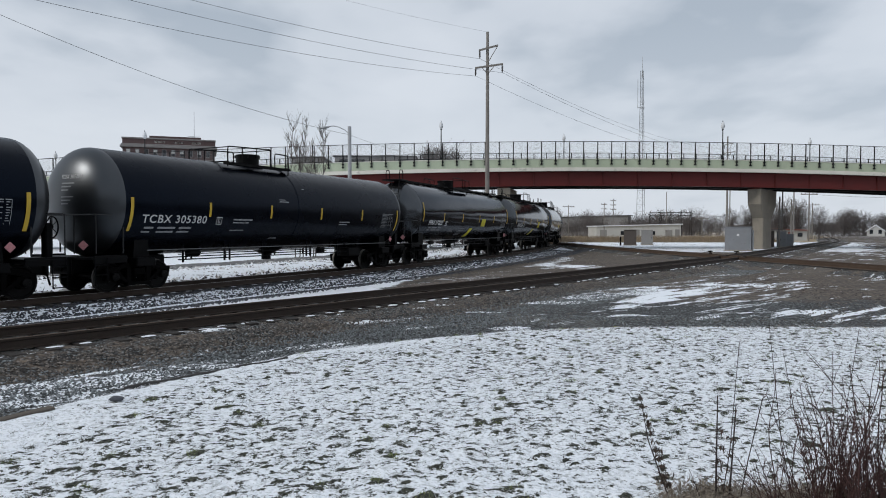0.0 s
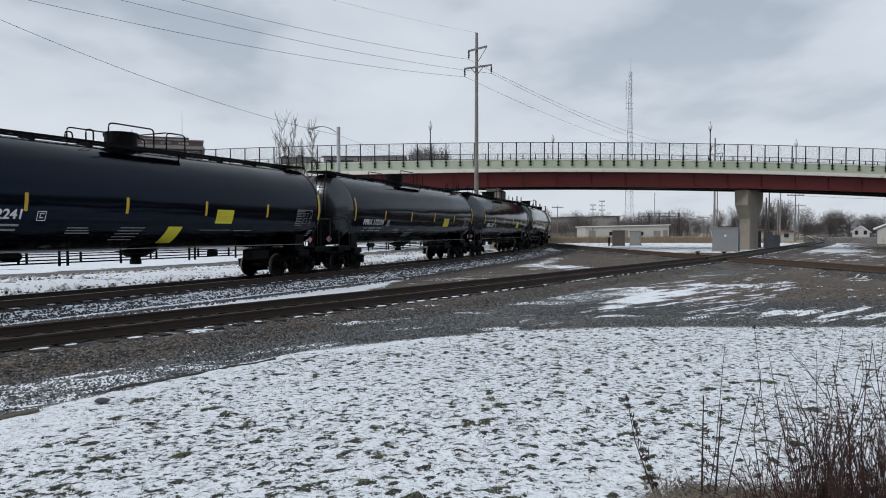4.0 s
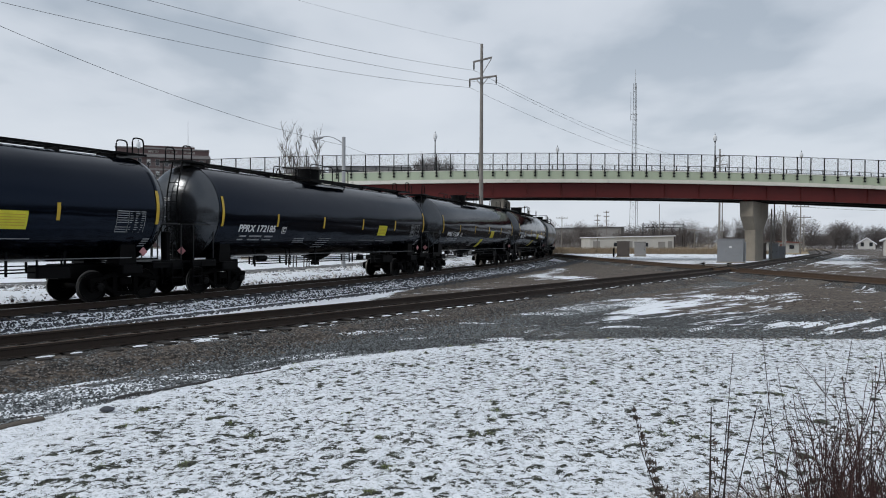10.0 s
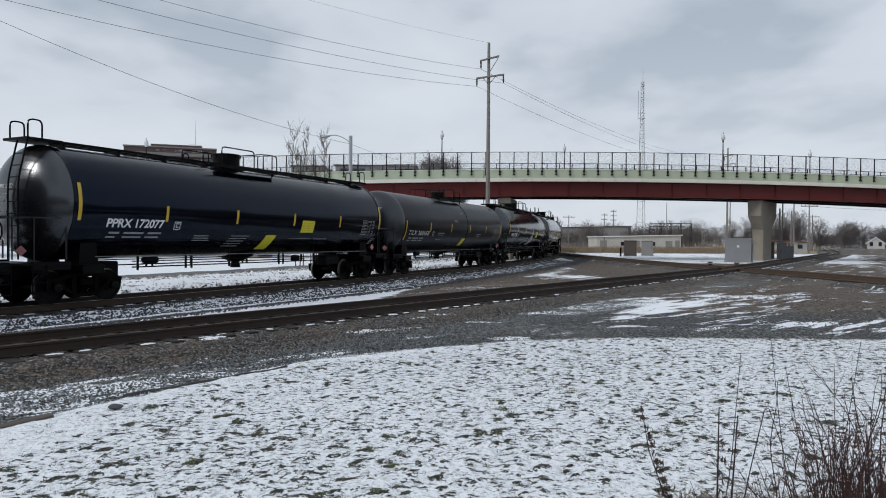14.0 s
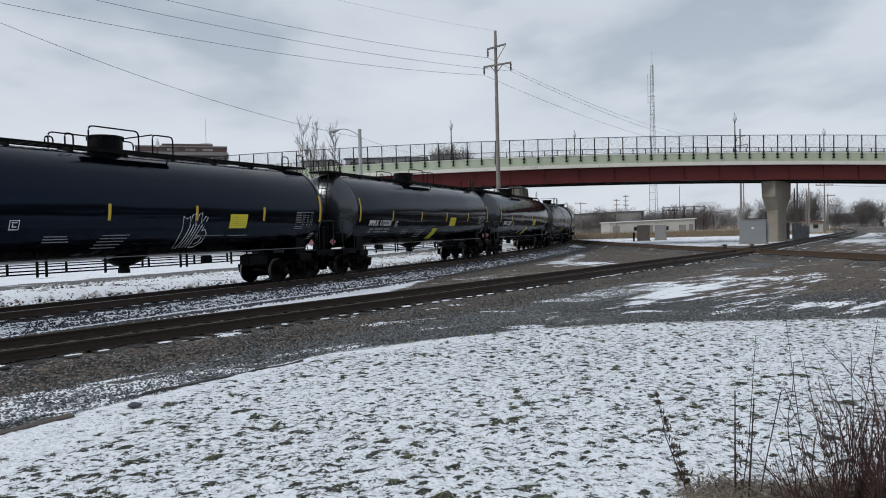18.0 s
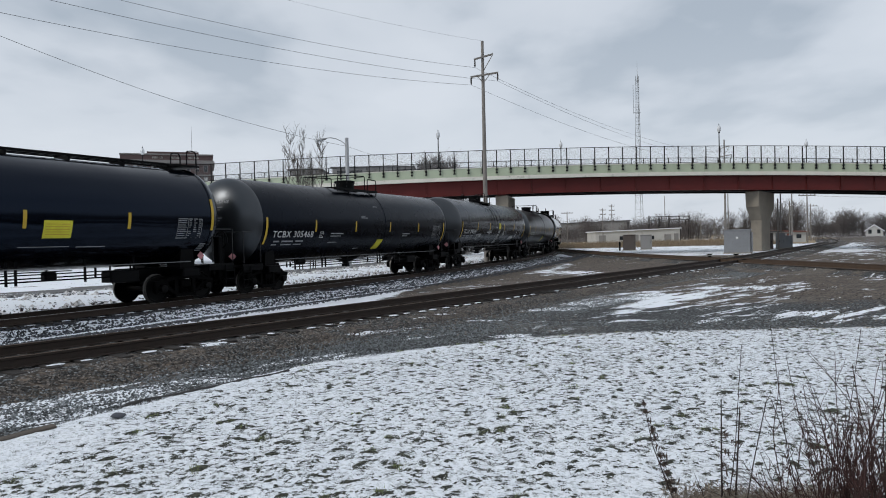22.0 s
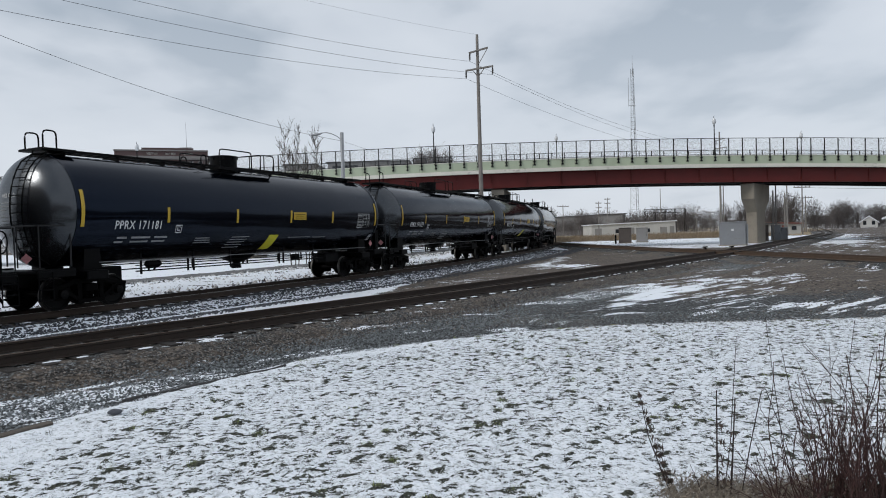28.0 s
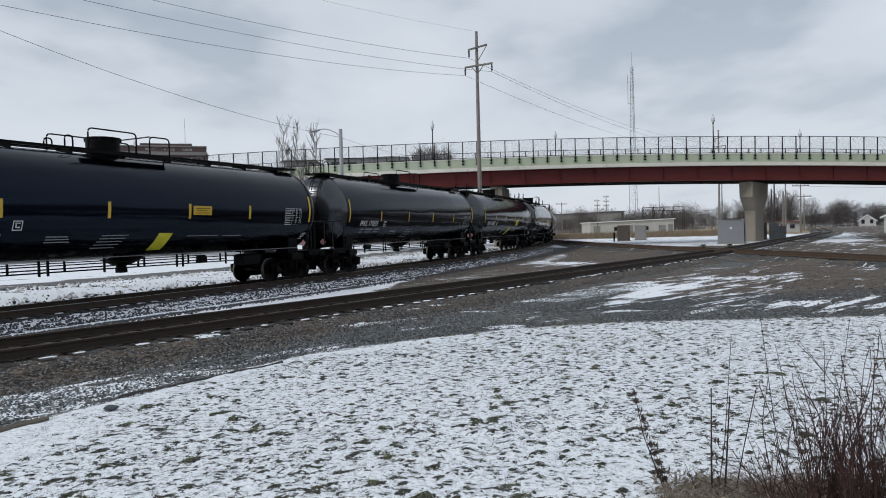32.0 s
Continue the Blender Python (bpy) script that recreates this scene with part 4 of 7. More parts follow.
    bevel_box(bm, -0.12, 0.12, -0.16, 0.16, 0.60, 0.74, 0.02)
    part("bottom_outlet", bm, M["black"], car)
    bm = B()
    bevel_box(bm, 2.5, 2.85, -0.85, -0.60, 0.80, 1.04, 0.04)
    part("valve_box", bm, M["black"], car)
    for u0, u1, y0, z0, z1 in ((4.35, 5.35, -1.05, 0.62, 0.98),):
        bm = bevel_box(B(), u0, u1, y0, y0 + 0.5, z0, z1, 0.05)
        tube(bm, [(u0 + 0.15, y0 + 0.25, z1), (u0 + 0.15, y0 + 0.25, 1.25)], 0.03, 5)
        tube(bm, [(u1 - 0.15, y0 + 0.25, z1), (u1 - 0.15, y0 + 0.25, 1.25)], 0.03, 5)
        part("brake_reservoir", bm, M["black"], car)
    bm = B()                                # hand brake on the far end platform
    mm = Matrix.Translation((8.72, -0.98, 1.86))
    tube(bm, [mm @ Vector((0, 0.29 * math.cos(a), 0.29 * math.sin(a))) for a in np.linspace(0, 6.283, 21)], 0.022, 5)
    for a in np.arange(0, 6.28, 1.2566):
        tube(bm, [mm @ Vector((-0.03, 0, 0)), mm @ Vector((0, 0.28 * math.cos(a), 0.28 * math.sin(a)))], 0.014, 4)
    lathe(bm, [(0.05, -0.08), (0.06, 0.0), (0.03, 0.03)], 10, mm, axis="x")
    part("brake_wheel", bm, M["black"], car, "spoked hand brake wheel")
    bm = B()
    bevel_box(bm, 8.48, 8.66, -1.12, -0.84, 1.0, 1.98, 0.03)
    part("brake_housing", bm, M["black"], car)
    bm = B()
    lathe(bm, [(0.09, -4.8), (0.11, -4.75), (0.11, -4.3), (0.09, -4.25)], 14, Matrix.Translation((0, -0.7, 1.0)), axis="x")
    part("brake_cylinder", bm, M["black"], car)


def dome(car, u, base, top, r, mat):
    bm = B()
    lathe(bm, [(r * 1.04, base), (r * 1.04, base + 0.08), (r, base + 0.1), (r, top - 0.07), (r * 1.03, top - 0.06), (r * 1.03, top - 0.01), (r * 0.9, top)], 28, Matrix.Translation((u, 0, 0)))
    for t in range(8):
        a = 0.785 * t
        box(bm, u + r * math.cos(a) - 0.03, u + r * math.cos(a) + 0.03, r * math.sin(a) - 0.03, r * math.sin(a) + 0.03, top - 0.14, top - 0.02)
    return part("dome_housing", bm, mat, car, "round valve housing on the tank's crown", True)


def tank_car_walkway(mat, name="tank_car", short=False):
    """A jacketed tank with a running board along its crown."""
    R, ZC, HALF, HEAD = 1.63, 2.68, 7.78, 0.82
    car = thing(name, "glossy black tank car with top walkway on the main track", "tank car", "passing freight train")
    tank = part("tank", tank_bm(R, ZC, HALF, HEAD), mat, car, smooth=True)
    pale_ends(tank, HALF)
    for k in (-1, 1):
        bm = B()
        skirt_ring(bm, R, ZC, k * (HALF - 0.02))
        part("jacket_ring", bm, mat, car)
    underframe(car, R, ZC)
    top = ZC + R
    bm = B()
    for y in (-0.33, 0.25):
        box(bm, -7.9 if short else -8.0, 7.9 if short else 8.0, y, y + 0.08, top + 0.08, top + 0.155)
    for u in np.arange(-7.9, 7.95, 0.32):
        box(bm, u, u + 0.05, -0.25, 0.25, top + 0.095, top + 0.125)
    part("walkway", bm, M["black"], car, "narrow grated running board")
    for u in np.arange(-7.2, 7.3, 1.8):
        bm = B()
        box(bm, u - 0.03, u + 0.03, -0.35, 0.35, top - 0.05, top + 0.08)
        part("bracket", bm, M["black"], car)
    for sd in (-1, 1):
        bm = B()
        prism(bm, [(-1.75, top - 0.07), (1.25, top - 0.07), (1.25, top + 0.03), (-1.75, top + 0.03)], min(sd * 0.72, sd * 1.02), max(sd * 0.72, sd * 1.02))
        part("dome_platform", bm, M["black"], car)
        for u in (-1.55, 1.05):
            part("platform_bracket", tube(B(), [(u, sd * 0.95, top), (u, sd * 0.85, ZC + R * 0.82)], 0.025, 5), M["black"], car)
    dome(car, -0.50, top - 0.06, top + 0.56, 0.50, M["black"])
    for sd in (-1, 1):
        y = sd * 0.98
        for pts in ([(-1.7, y, top), (-1.7, y, top + 0.66), (-0.05, y, top + 0.66), (-0.05, y, top)], [(0.45, y, top), (0.45, y, top + 0.62), (1.22, y, top + 0.62), (1.22, y, top)], [(-2.1, y * 0.5, top + 0.1), (-2.1, y * 0.5, top + 0.45), (-1.85, y * 0.5, top + 0.45), (-1.85, y * 0.5, top + 0.1)]):
            bm = bar_loop(B(), pts, 0.024, 0.14)
            part("handrail", bm, M["black"], car)
    bm = B()
    tube(bm, [(0.45, -0.98, top + 0.62), (0.45, 0.98, top + 0.62)], 0.022, 5)
    part("handrail", bm, M["black"], car)
    for k in (-1, 1):
        bm = B()
        end = 7.98 if short else 8.40 if k < 0 else 8.07
        a, b = sorted((k * (end - 0.97), k * (end + 0.08)))
        bevel_box(bm, a, b, -0.62, 0.45, top + 0.06, top + 0.13, 0.01)
        part("top_platform", bm, M["black"], car)
        for y in () if short and k > 0 else (-0.55, 0.25):
            bm = bar_loop(B(), [(k * end, y, top + 0.1), (k * end, y, top + 0.62), (k * (end - 0.4), y, top + 0.62), (k * (end - 0.4), y, top + 0.1)], 0.024, 0.14)
            part("handrail", bm, M["black"], car)
        if k > 0:
            continue
        bm = B()
        if short:
            def rung(y, z):
                q = on_head(y, z, R, ZC, HALF, HEAD, 0.10)
                return Vector((q.x, y, z))
            zs = np.linspace(1.15, top - 0.02, 14)
            for y in (-0.55, -0.10):
                tube(bm, [rung(y, z) for z in zs] + [(k * end, y, top + 0.1)], 0.022, 5)
            for z in zs[1:]:
                tube(bm, [rung(-0.55, z), rung(-0.10, z)], 0.015, 5)
        else:
            for y in (-0.55, -0.10):
                bar_loop(bm, [(k * 8.67, y, 1.1), (k * 8.67, y, 3.25), (k * 8.40, y, top + 0.1)], 0.024, 0.3)
            for z in np.arange(1.35, 4.2, 0.33):
                u = 8.67 if z < 3.25 else 8.67 - (z - 3.25) * 0.235
                tube(bm, [(k * u, -0.55, z), (k * u, -0.10, z)], 0.016, 5)
        part("end_ladder", bm, M["black"], car)
    for k in (-1, 1):
        bogie(car, k * TRUCK)
    return car


def tank_car_plain(mat, name="tank_car", U=0.1, small=False, drop=0.0):
    """A bare tank with no running board, a rail cage round its valves."""
    R, ZC, HALF, HEAD = 1.65, 2.63, 7.95, 0.85
    car = thing(name, "matt black tank car with bare crown on the main track", "tank car", "passing freight train")
    tank = part("tank", tank_bm(R, ZC, HALF, HEAD, U + 1.3 if U < 0 else U + 1.2), mat, car, smooth=True)
    pale_ends(tank, HALF, "tank_end_matt")
    underframe(car, R, ZC)
    top = ZC + R
    dome(car, U, top - 0.08, top + 0.44, 0.44, M["black"])
    bm = B()
    for y in (-0.9, 0.9):
        a, b = (U - 0.9, U + 1.15) if small else (U - 2.1, U + 1.35)
        y *= 0.8 if small else 1
        part("platform_board", box(B(), a, b, y - 0.12, y + 0.12, top - 0.13, top - 0.04), M["black"], car)
    for u in (U - 0.9, U + 1.1) if small else (U - 2.1, U + 1.3):
        part("platform_beam", box(B(), u, u + 0.06, -0.9, 0.9, top - 0.05, top - 0.0), M["black"], car)
    lathe(bm, [(0.62, top - 0.12), (0.62, top - 0.03), (0.5, top - 0.02)], 20, Matrix.Translation((U, 0, 0)))
    part("dome_platform", bm, M["black"], car)
    if small:
        for y in (-0.8, 0.8):
            for pts in ([(U - 1.55, y * 0.6, top - 0.05), (U - 1.55, y * 0.6, top + 0.42), (U - 0.1, y, top + 0.62), (U - 0.1, y, top - 0.12)], [(U + 0.5, y, top - 0.15), (U + 0.5, y, top + 0.52), (U + 1.15, y, top + 0.46), (U + 1.15, y, top - 0.2)], [(U - 0.95, y * 0.5, top - 0.05), (U - 0.95, y * 0.5, top + 0.24), (U - 0.4, y * 0.5, top + 0.24), (U - 0.4, y * 0.5, top)]):
                part("handrail", bar_loop(B(), pts, 0.026, 0.14), M["black"], car)
        part("handrail", tube(B(), [(U + 1.15, -0.8, top + 0.46), (U + 1.15, 0.8, top + 0.46)], 0.024, 6), M["black"], car)
        bm = B()
        lathe(bm, [(0.10, -1.0), (0.13, -0.95), (0.13, -0.5), (0.10, -0.45)], 10, Matrix.Translation((U, -0.2, top + 0.08)), axis="x")
        part("vent_valve", bm, M["black"], car)
    for y in () if small else (-0.95, 0.95):
        bm = bar_loop(B(), [(U - 2.05, y, top - 0.2), (U - 2.05, y, top + 0.52), (U + 0.25, y, top + 0.62), (U + 0.25, y, top - 0.15)], 0.026, 0.1)
        part("handrail", bm, M["black"], car)
        part("handrail_post", tube(B(), [(U - 1.3, y, top - 0.15), (U - 1.3, y, top + 0.555)], 0.02, 5), M["black"], car)
        bm = bar_loop(B(), [(U + 0.5, y, top - 0.15), (U + 0.5, y, top + 0.50), (U + 1.3, y, top + 0.48), (U + 1.3, y, top - 0.3)], 0.026, 0.1)
        part("handrail", bm, M["black"], car)
    for u, z in () if small else ((U - 2.05, 0.5), (U + 0.25, 0.6)):
        part("handrail", tube(B(), [(u, -0.95, top + z), (u, 0.95, top + z)], 0.02, 5), M["black"], car)
    bm = B()
    la, lb, lo, hi = (U - 0.75, U - 0.15, 0.75, 1.62) if small else (U + 0.9, U + 1.22, 0.55, 1.7)
    for u in (la, lb):
        pts = [(u, -(R + 0.09) * math.sin(t), ZC + (R + 0.09) * math.cos(t)) for t in np.linspace(lo, hi, 9)] + ([] if small else [(u, -1.42, 1.2)])
        tube(bm, pts, 0.02, 5)
    for t in np.linspace(lo + 0.05, hi, 4 if small else 8):
        tube(bm, [(la, -(R + 0.09) * math.sin(t), ZC + (R + 0.09) * math.cos(t)), (lb, -(R + 0.09) * math.sin(t), ZC + (R + 0.09) * math.cos(t))], 0.014, 5)
    if small:
        part("side_ladder", bm, M["black"], car)
    for k in (-1, 1):
        bogie(car, k * TRUCK, drop)
    return car


# ---- markings, laid on the curved shell


def on_side(u, z, r, zc, lift=0.008):
    return Vector((u, -math.sqrt(max((r + lift) ** 2 - (z - zc) ** 2, 0.01)), z))


def on_head(y, z, r, zc, half, head, lift=0.012):
    q = max(1 - (y * y + (z - zc) ** 2) / (r * r), 0.0)
    return Vector((-(half + head * math.sqrt(q)) - lift, y, z))


def side_patch(bm, u0, u1, z0, z1, r, zc, slant=0.0, n=4):
    rows = []
    for i in range(n + 1):
        z = z0 + (z1 - z0) * i / n
        o = slant * i / n
        rows.append([bm.verts.new(on_side(u + o, z, r, zc)) for u in (u0, (u0 + u1) / 2, u1)])
    for a, b in zip(rows, rows[1:]):
        for i in (0, 1):
            bm.faces.new((a[i], a[i + 1], b[i + 1], b[i]))


def lettering(text, width, height, shear=0.0):
    c = bpy.data.curves.new("lettering", "FONT")
    c.body, c.size = text, 1.0
    c.shear = shear
    c.offset = 0.026 if shear else 0.012
    c.space_character = 1.0 if shear else 1.12
    o = bpy.data.objects.new("lettering", c)
    me = bpy.data.meshes.new_from_object(o)
    bpy.data.objects.remove(o)
    bpy.data.curves.remove(c)
    v = np.empty(len(me.vertices) * 3)
    me.vertices.foreach_get("co", v)
    v = v.reshape(-1, 3)
    lo, hi = v.min(0), v.max(0)
    v[:, 0] = (v[:, 0] - lo[0]) / (hi[0] - lo[0]) * width
    v[:, 1] = (v[:, 1] - lo[1]) / (hi[1] - lo[1]) * height
    return me, v


def letter_side(car, text, u, z, width, height, r, zc, mat, name="reporting_mark", shear=0.0):
    me, v = lettering(text, width, height, shear)
    me.vertices.foreach_set("co", np.array([on_side(u + a, z + b, r, zc) for a, b, _ in v]).ravel())
    me.name = name
    me.materials.append(mat)
    o = new(name, me)
    o.parent = car


def letter_head(car, text, y, z, width, height, r, zc, half, head, mat):
    me, v = lettering(text, width, height)
    me.vertices.foreach_set("co", np.array([on_head(y - a, z + b, r, zc, half, head) for a, b, _ in v]).ravel())
    me.name = "end_mark"
    me.materials.append(mat)
    o = new("end_mark", me)
    o.parent = car


def stencils(car, rows, r, zc, mat, name="stencil"):
    bm = B()
    for u0, u1, z, h in rows:
        side_patch(bm, u0, u1, z, z + h, r, zc, n=1)
    part(name, bm, mat, car)["kind"] = "stuff"


def diamond(car, y, z, r, zc, half, head):
    bm = B()
    s = 0.14
    mm = pose(-8.84, y, z, 0, 0, 38) if y > -1.3 else pose(7.36, y, z, 0, 0, 90)
    rings = [[bm.verts.new(mm @ Vector((q, a * s, b * s))) for a, b in ((0, -1), (1, 0), (0, 1), (-1, 0))] for q in (-0.01, 0.01)]
    skin(bm, rings)
    o = part("placard", bm, M["placard"], car, "red and white diamond placard")
    return o


def mark_car(car, mark, style, square, panel, rd):
    """The tape, lettering and panels of one car."""
    walkway = style != "plain"
    r, zc, half, head = (1.63, 2.68, 7.78, 0.82) if walkway else (1.65, 2.63, 7.95, 0.85)
    lift = 0.08 if square == "label" else 0.0
    for k in (-1, 1):
        bm = B()
        a = 2.18 if walkway else 1.75
        b = 3.22 if walkway else 2.75
        e = k * 7.74 if not walkway else 7.76 if k > 0 and square != "label" else k * 7.62
        side_patch(bm, e - 0.055, e + 0.055, a, b, r + 0.012, zc, n=8)
        part("reflector", bm, M["yellow"], car)
    for u in (-4.63, -1.85, 1.78, 4.55) if square == "high" else (-4.63, -1.56, 1.42 if square == "label" else 1.56, 4.2 if square == "label" else 4.62):
        bm = B()
        side_patch(bm, u - 0.05, u + 0.05, 2.22 + lift, 2.70 + lift, r, zc, n=4)
        part("reflector", bm, M["yellow"], car)
    u0, ht, w = ((-6.55, 0.255, 1.66) if square == "label" or not square else (-6.72, 0.265, 2.02)) if walkway else (-7.33, 0.25, 2.58)
    white = M["white"] if walkway else M["stencil_soft"]
    if mark:
        letter_side(car, mark, u0, 2.1 if square == "label" else 2.0, w, ht, r, zc, white, shear=0.03 if walkway and square == "square" else 0.0)
        letter_head(car, mark, 0.46 if walkway else 0.12, 3.04 if walkway else 3.28, 0.62 if walkway else 0.78, 0.12, r, zc, half, head, white)
    else:
        stencils(car, [(u0, u0 + w * 0.4, 2.0, ht), (u0 + w * 0.5, u0 + w, 2.0, ht)], r, zc, M["grey_white"])
    rows = [(u0 + 0.15, u0 + 0.5, 1.82, 0.06), (u0 + 0.65, u0 + 1.35, 1.82, 0.06), (u0 + 1.5, u0 + 2.0, 1.82, 0.06), (u0 + 0.1, u0 + 0.4, 1.70, 0.05), (u0 + 0.65, u0 + 1.3, 1.70, 0.05), (u0 + 1.45, u0 + 1.95, 1.70, 0.05)]
    for i in range(3):
        rows.append((-3.35, -2.6 - 0.05 * i, 1.62 + 0.075 * i, 0.03))
    for i in range(5):
        rows.append((-1.75 - 0.05 * (4 - i) + 0.1, -0.75 - 0.12 * (4 - i) * 0.6, 1.42 + 0.09 * i, 0.028))
    rows += [(1.5, 2.9, 1.72, 0.02), (3.1, 4.0, 1.70, 0.025)]
    if square == "high":
        rows = rows[:6]
    elif not walkway:
        rows = rows[:6] + [(-3.5, -2.55, 2.12, 0.05), (-3.5, -2.7, 2.02, 0.04), (-3.55, -2.85, 1.76, 0.03), (-1.1, -0.75, 2.92, 0.03), (-1.1, -0.55, 2.84, 0.04), (-1.25, -0.8, 1.46, 0.03), (2.9, 3.7, 2.1, 0.05), (2.9, 3.5, 2.0, 0.04), (0.2, 0.6, 3.4, 0.03)]
    stencils(car, rows, r, zc, M["grey_white"])
    bm = B()
    for a, b, c, d in ((0, 0.36, 0, 0.03), (0, 0.36, 0.31, 0.34), (0, 0.03, 0.03, 0.31), (0.33, 0.36, 0.03, 0.31), (0.10, 0.26, 0.09, 0.13), (0.10, 0.14, 0.09, 0.22), (0.08, 0.28, 0.24, 0.27)):
        bu, bz = (5.4, 1.68) if square == "high" else (-4.30, 1.97)
        side_patch(bm, bu + a * 0.7, bu + b * 0.7, bz + c * 0.75, bz + d * 0.75, r, zc, n=1)
    part("boxed_letter", bm, white, car)
    # the data table at the far end
    du, dz = (6.15, 2.08) if square == "label" else (6.5, 1.86) if square == "high" else (6.38, 1.92)
    bm = B()
    for i in range(10):
        z = dz + 0.068 * i
        for j, (a, b) in enumerate(((0.0, 0.38), (0.42, 0.56), (0.60, 0.76), (0.80, 0.94))):
            if i in (0, 9):
                side_patch(bm, du + a, du + (b if j < 1 or i == 9 else a + 0.02), z, z + 0.026, r, zc, n=1)
            elif rd.random() < 0.93:
                side_patch(bm, du + a + 0.02, du + b - rd.uniform(0, 0.08), z + 0.010, z + 0.032, r, zc, n=1)
    for u in (du, du + 0.39, du + 0.95):
        side_patch(bm, u, u + 0.014, dz, dz + 0.63, r, zc, n=3)
    if walkway:
        for i in range(4):
            side_patch(bm, 7.38 + 0.02 * i, 7.62 + 0.02 * i, 1.50 + 0.07 * i, 1.535 + 0.07 * i, r, zc, n=1)
    part("data_table", bm, M["grey_white"] if square != "label" else M["stencil_soft"], car, "small rows of faded data lettering")["kind"] = "stuff"
    if square == "square":
        bm = B(); w = 2.06 if panel else 3.02; side_patch(bm, w, w + 0.8, 1.96, 2.44, r, zc); part("yellow_panel", bm, M["lime"], car, "square yellow panel")
        stencils(car, [(w + 0.06, w + 0.74, 2.05 + 0.07 * i, 0.02) for i in range(5)], r + 0.006, zc, M["yellow"], "panel_print")
    elif square == "high":
        bm = B(); side_patch(bm, 0.33, 0.98, 2.30, 2.72, r, zc); part("yellow_panel", bm, M["lime"], car, "square yellow panel")
        stencils(car, [(0.40, 0.92, 2.37 + 0.08 * i, 0.025) for i in range(4)], r + 0.006, zc, M["yellow"], "panel_print")
        stencils(car, [(0.1 + 0.02 * i, 0.95 - 0.17 * (i % 3) + 0.02 * i, z, 0.035) for i, z in enumerate((1.35, 1.41, 1.47, 1.58, 1.66, 1.74, 1.82, 1.90, 2.02, 2.08, 2.14, 2.22))] + [(1.48 + 0.015 * i, 2.2 - 0.16 * ((i + 1) % 3), 1.72 + 0.085 * i, 0.035) for i in range(6)] + [(-2.0, -1.65, 1.95, 0.045), (-2.4, -1.3, 2.05, 0.05), (-2.2, -1.45, 2.14, 0.045), (-0.35, -0.1, 2.42, 0.03), (-0.9, -0.4, 1.36, 0.05), (5.5, 5.62, 2.1, 0.03), (5.42, 5.68, 2.04, 0.03)], r, zc, M["stencil_soft"])
    elif square == "label":
        bm = B(); side_patch(bm, 1.56, 2.36, 2.42, 2.72, r, zc); part("yellow_panel", bm, M["yellow"], car, "oblong yellow label with dark lines")
        stencils(car, [(1.64 + 0.03 * (i % 2), 2.28 - 0.12 * (i % 2), 2.48 + 0.075 * i, 0.018) for i in range(3)], r + 0.006, zc, M["black"], "panel_print")
    if panel:
        bm = B(); side_patch(bm, *((0.22, 0.76, 1.30, 1.84, r, zc, 0.12, 5) if square == "label" else (0.02, 0.60, 1.30, 1.84, r, zc, 0.12, 5) if walkway else (0.42, 0.98, 1.42, 1.86, r, zc, 0.14, 4))); part("yellow_flash", bm, M["lime"], car, "slanted yellow panel low on the tank")
    diamond(car, -0.95, 1.34, r, zc, half, head)
    diamond(car, -1.47, 1.34, r, zc, half, head)
    bm = B()
    for i in range(6):
        vs = []
        for a, b in ((0, 0), (0.5 - 0.1 * (i % 3), 0), (0.5 - 0.1 * (i % 3), 0.035), (0, 0.035)):
            vs.append(bm.verts.new(on_head((0.5 if walkway else 0.05) - a, (2.88 if walkway else 3.13) - 0.10 * i + b - (0.1 if i > 2 else 0), r, zc, half, head)))
        bm.faces.new(vs)
    part("end_stencil", bm, M["grey_white"], car)["kind"] = "stuff"


M["stencil_soft"] = surf("greyed stencil paint", (0.46, 0.47, 0.47), 0.6, 0, 0.2, 8, 80, 0.02)


def outline_drawing(car, r, zc):
    """A chalk outline of a spread five-lobed shape, with a curl beside it."""
    bm = B()

    def stroke(pts):
        tube(bm, [on_side(1.05 + 0.36 * a, 1.28 + 0.30 * b, r, zc, 0.004) for a, b in pts], 0.014, 4)
    stroke([(0.1, 0.2), (0, 1.2), (0.1, 2.2), (0, 3.6), (0.4, 3.3), (0.7, 3.6), (0.8, 2.4), (0.95, 3.7), (1.3, 3.9), (1.45, 2.6), (1.7, 3.8), (2.05, 4.0), (2.0, 2.8), (2.5, 3.6), (2.75, 3.5), (2.3, 2.0), (2.6, 2.2), (3.0, 1.7), (2.9, 0.8), (2.4, 0.3), (1.9, 0.2)])
    for k in range(5):
        stroke([(0.4 + 0.35 * k, 0.15 + 0.1 * (k % 2)), (0.6 + 0.3 * k, 1.0), (0.75 + 0.3 * k, 1.9), (0.9 + 0.33 * k, 2.7)])
    stroke([(2.1, 0.6), (2.5, 0.8), (2.6, 1.3), (2.2, 1.5), (2.0, 1.2)])
    part("graffiti", bm, M["white"], car, "white outline graffiti")


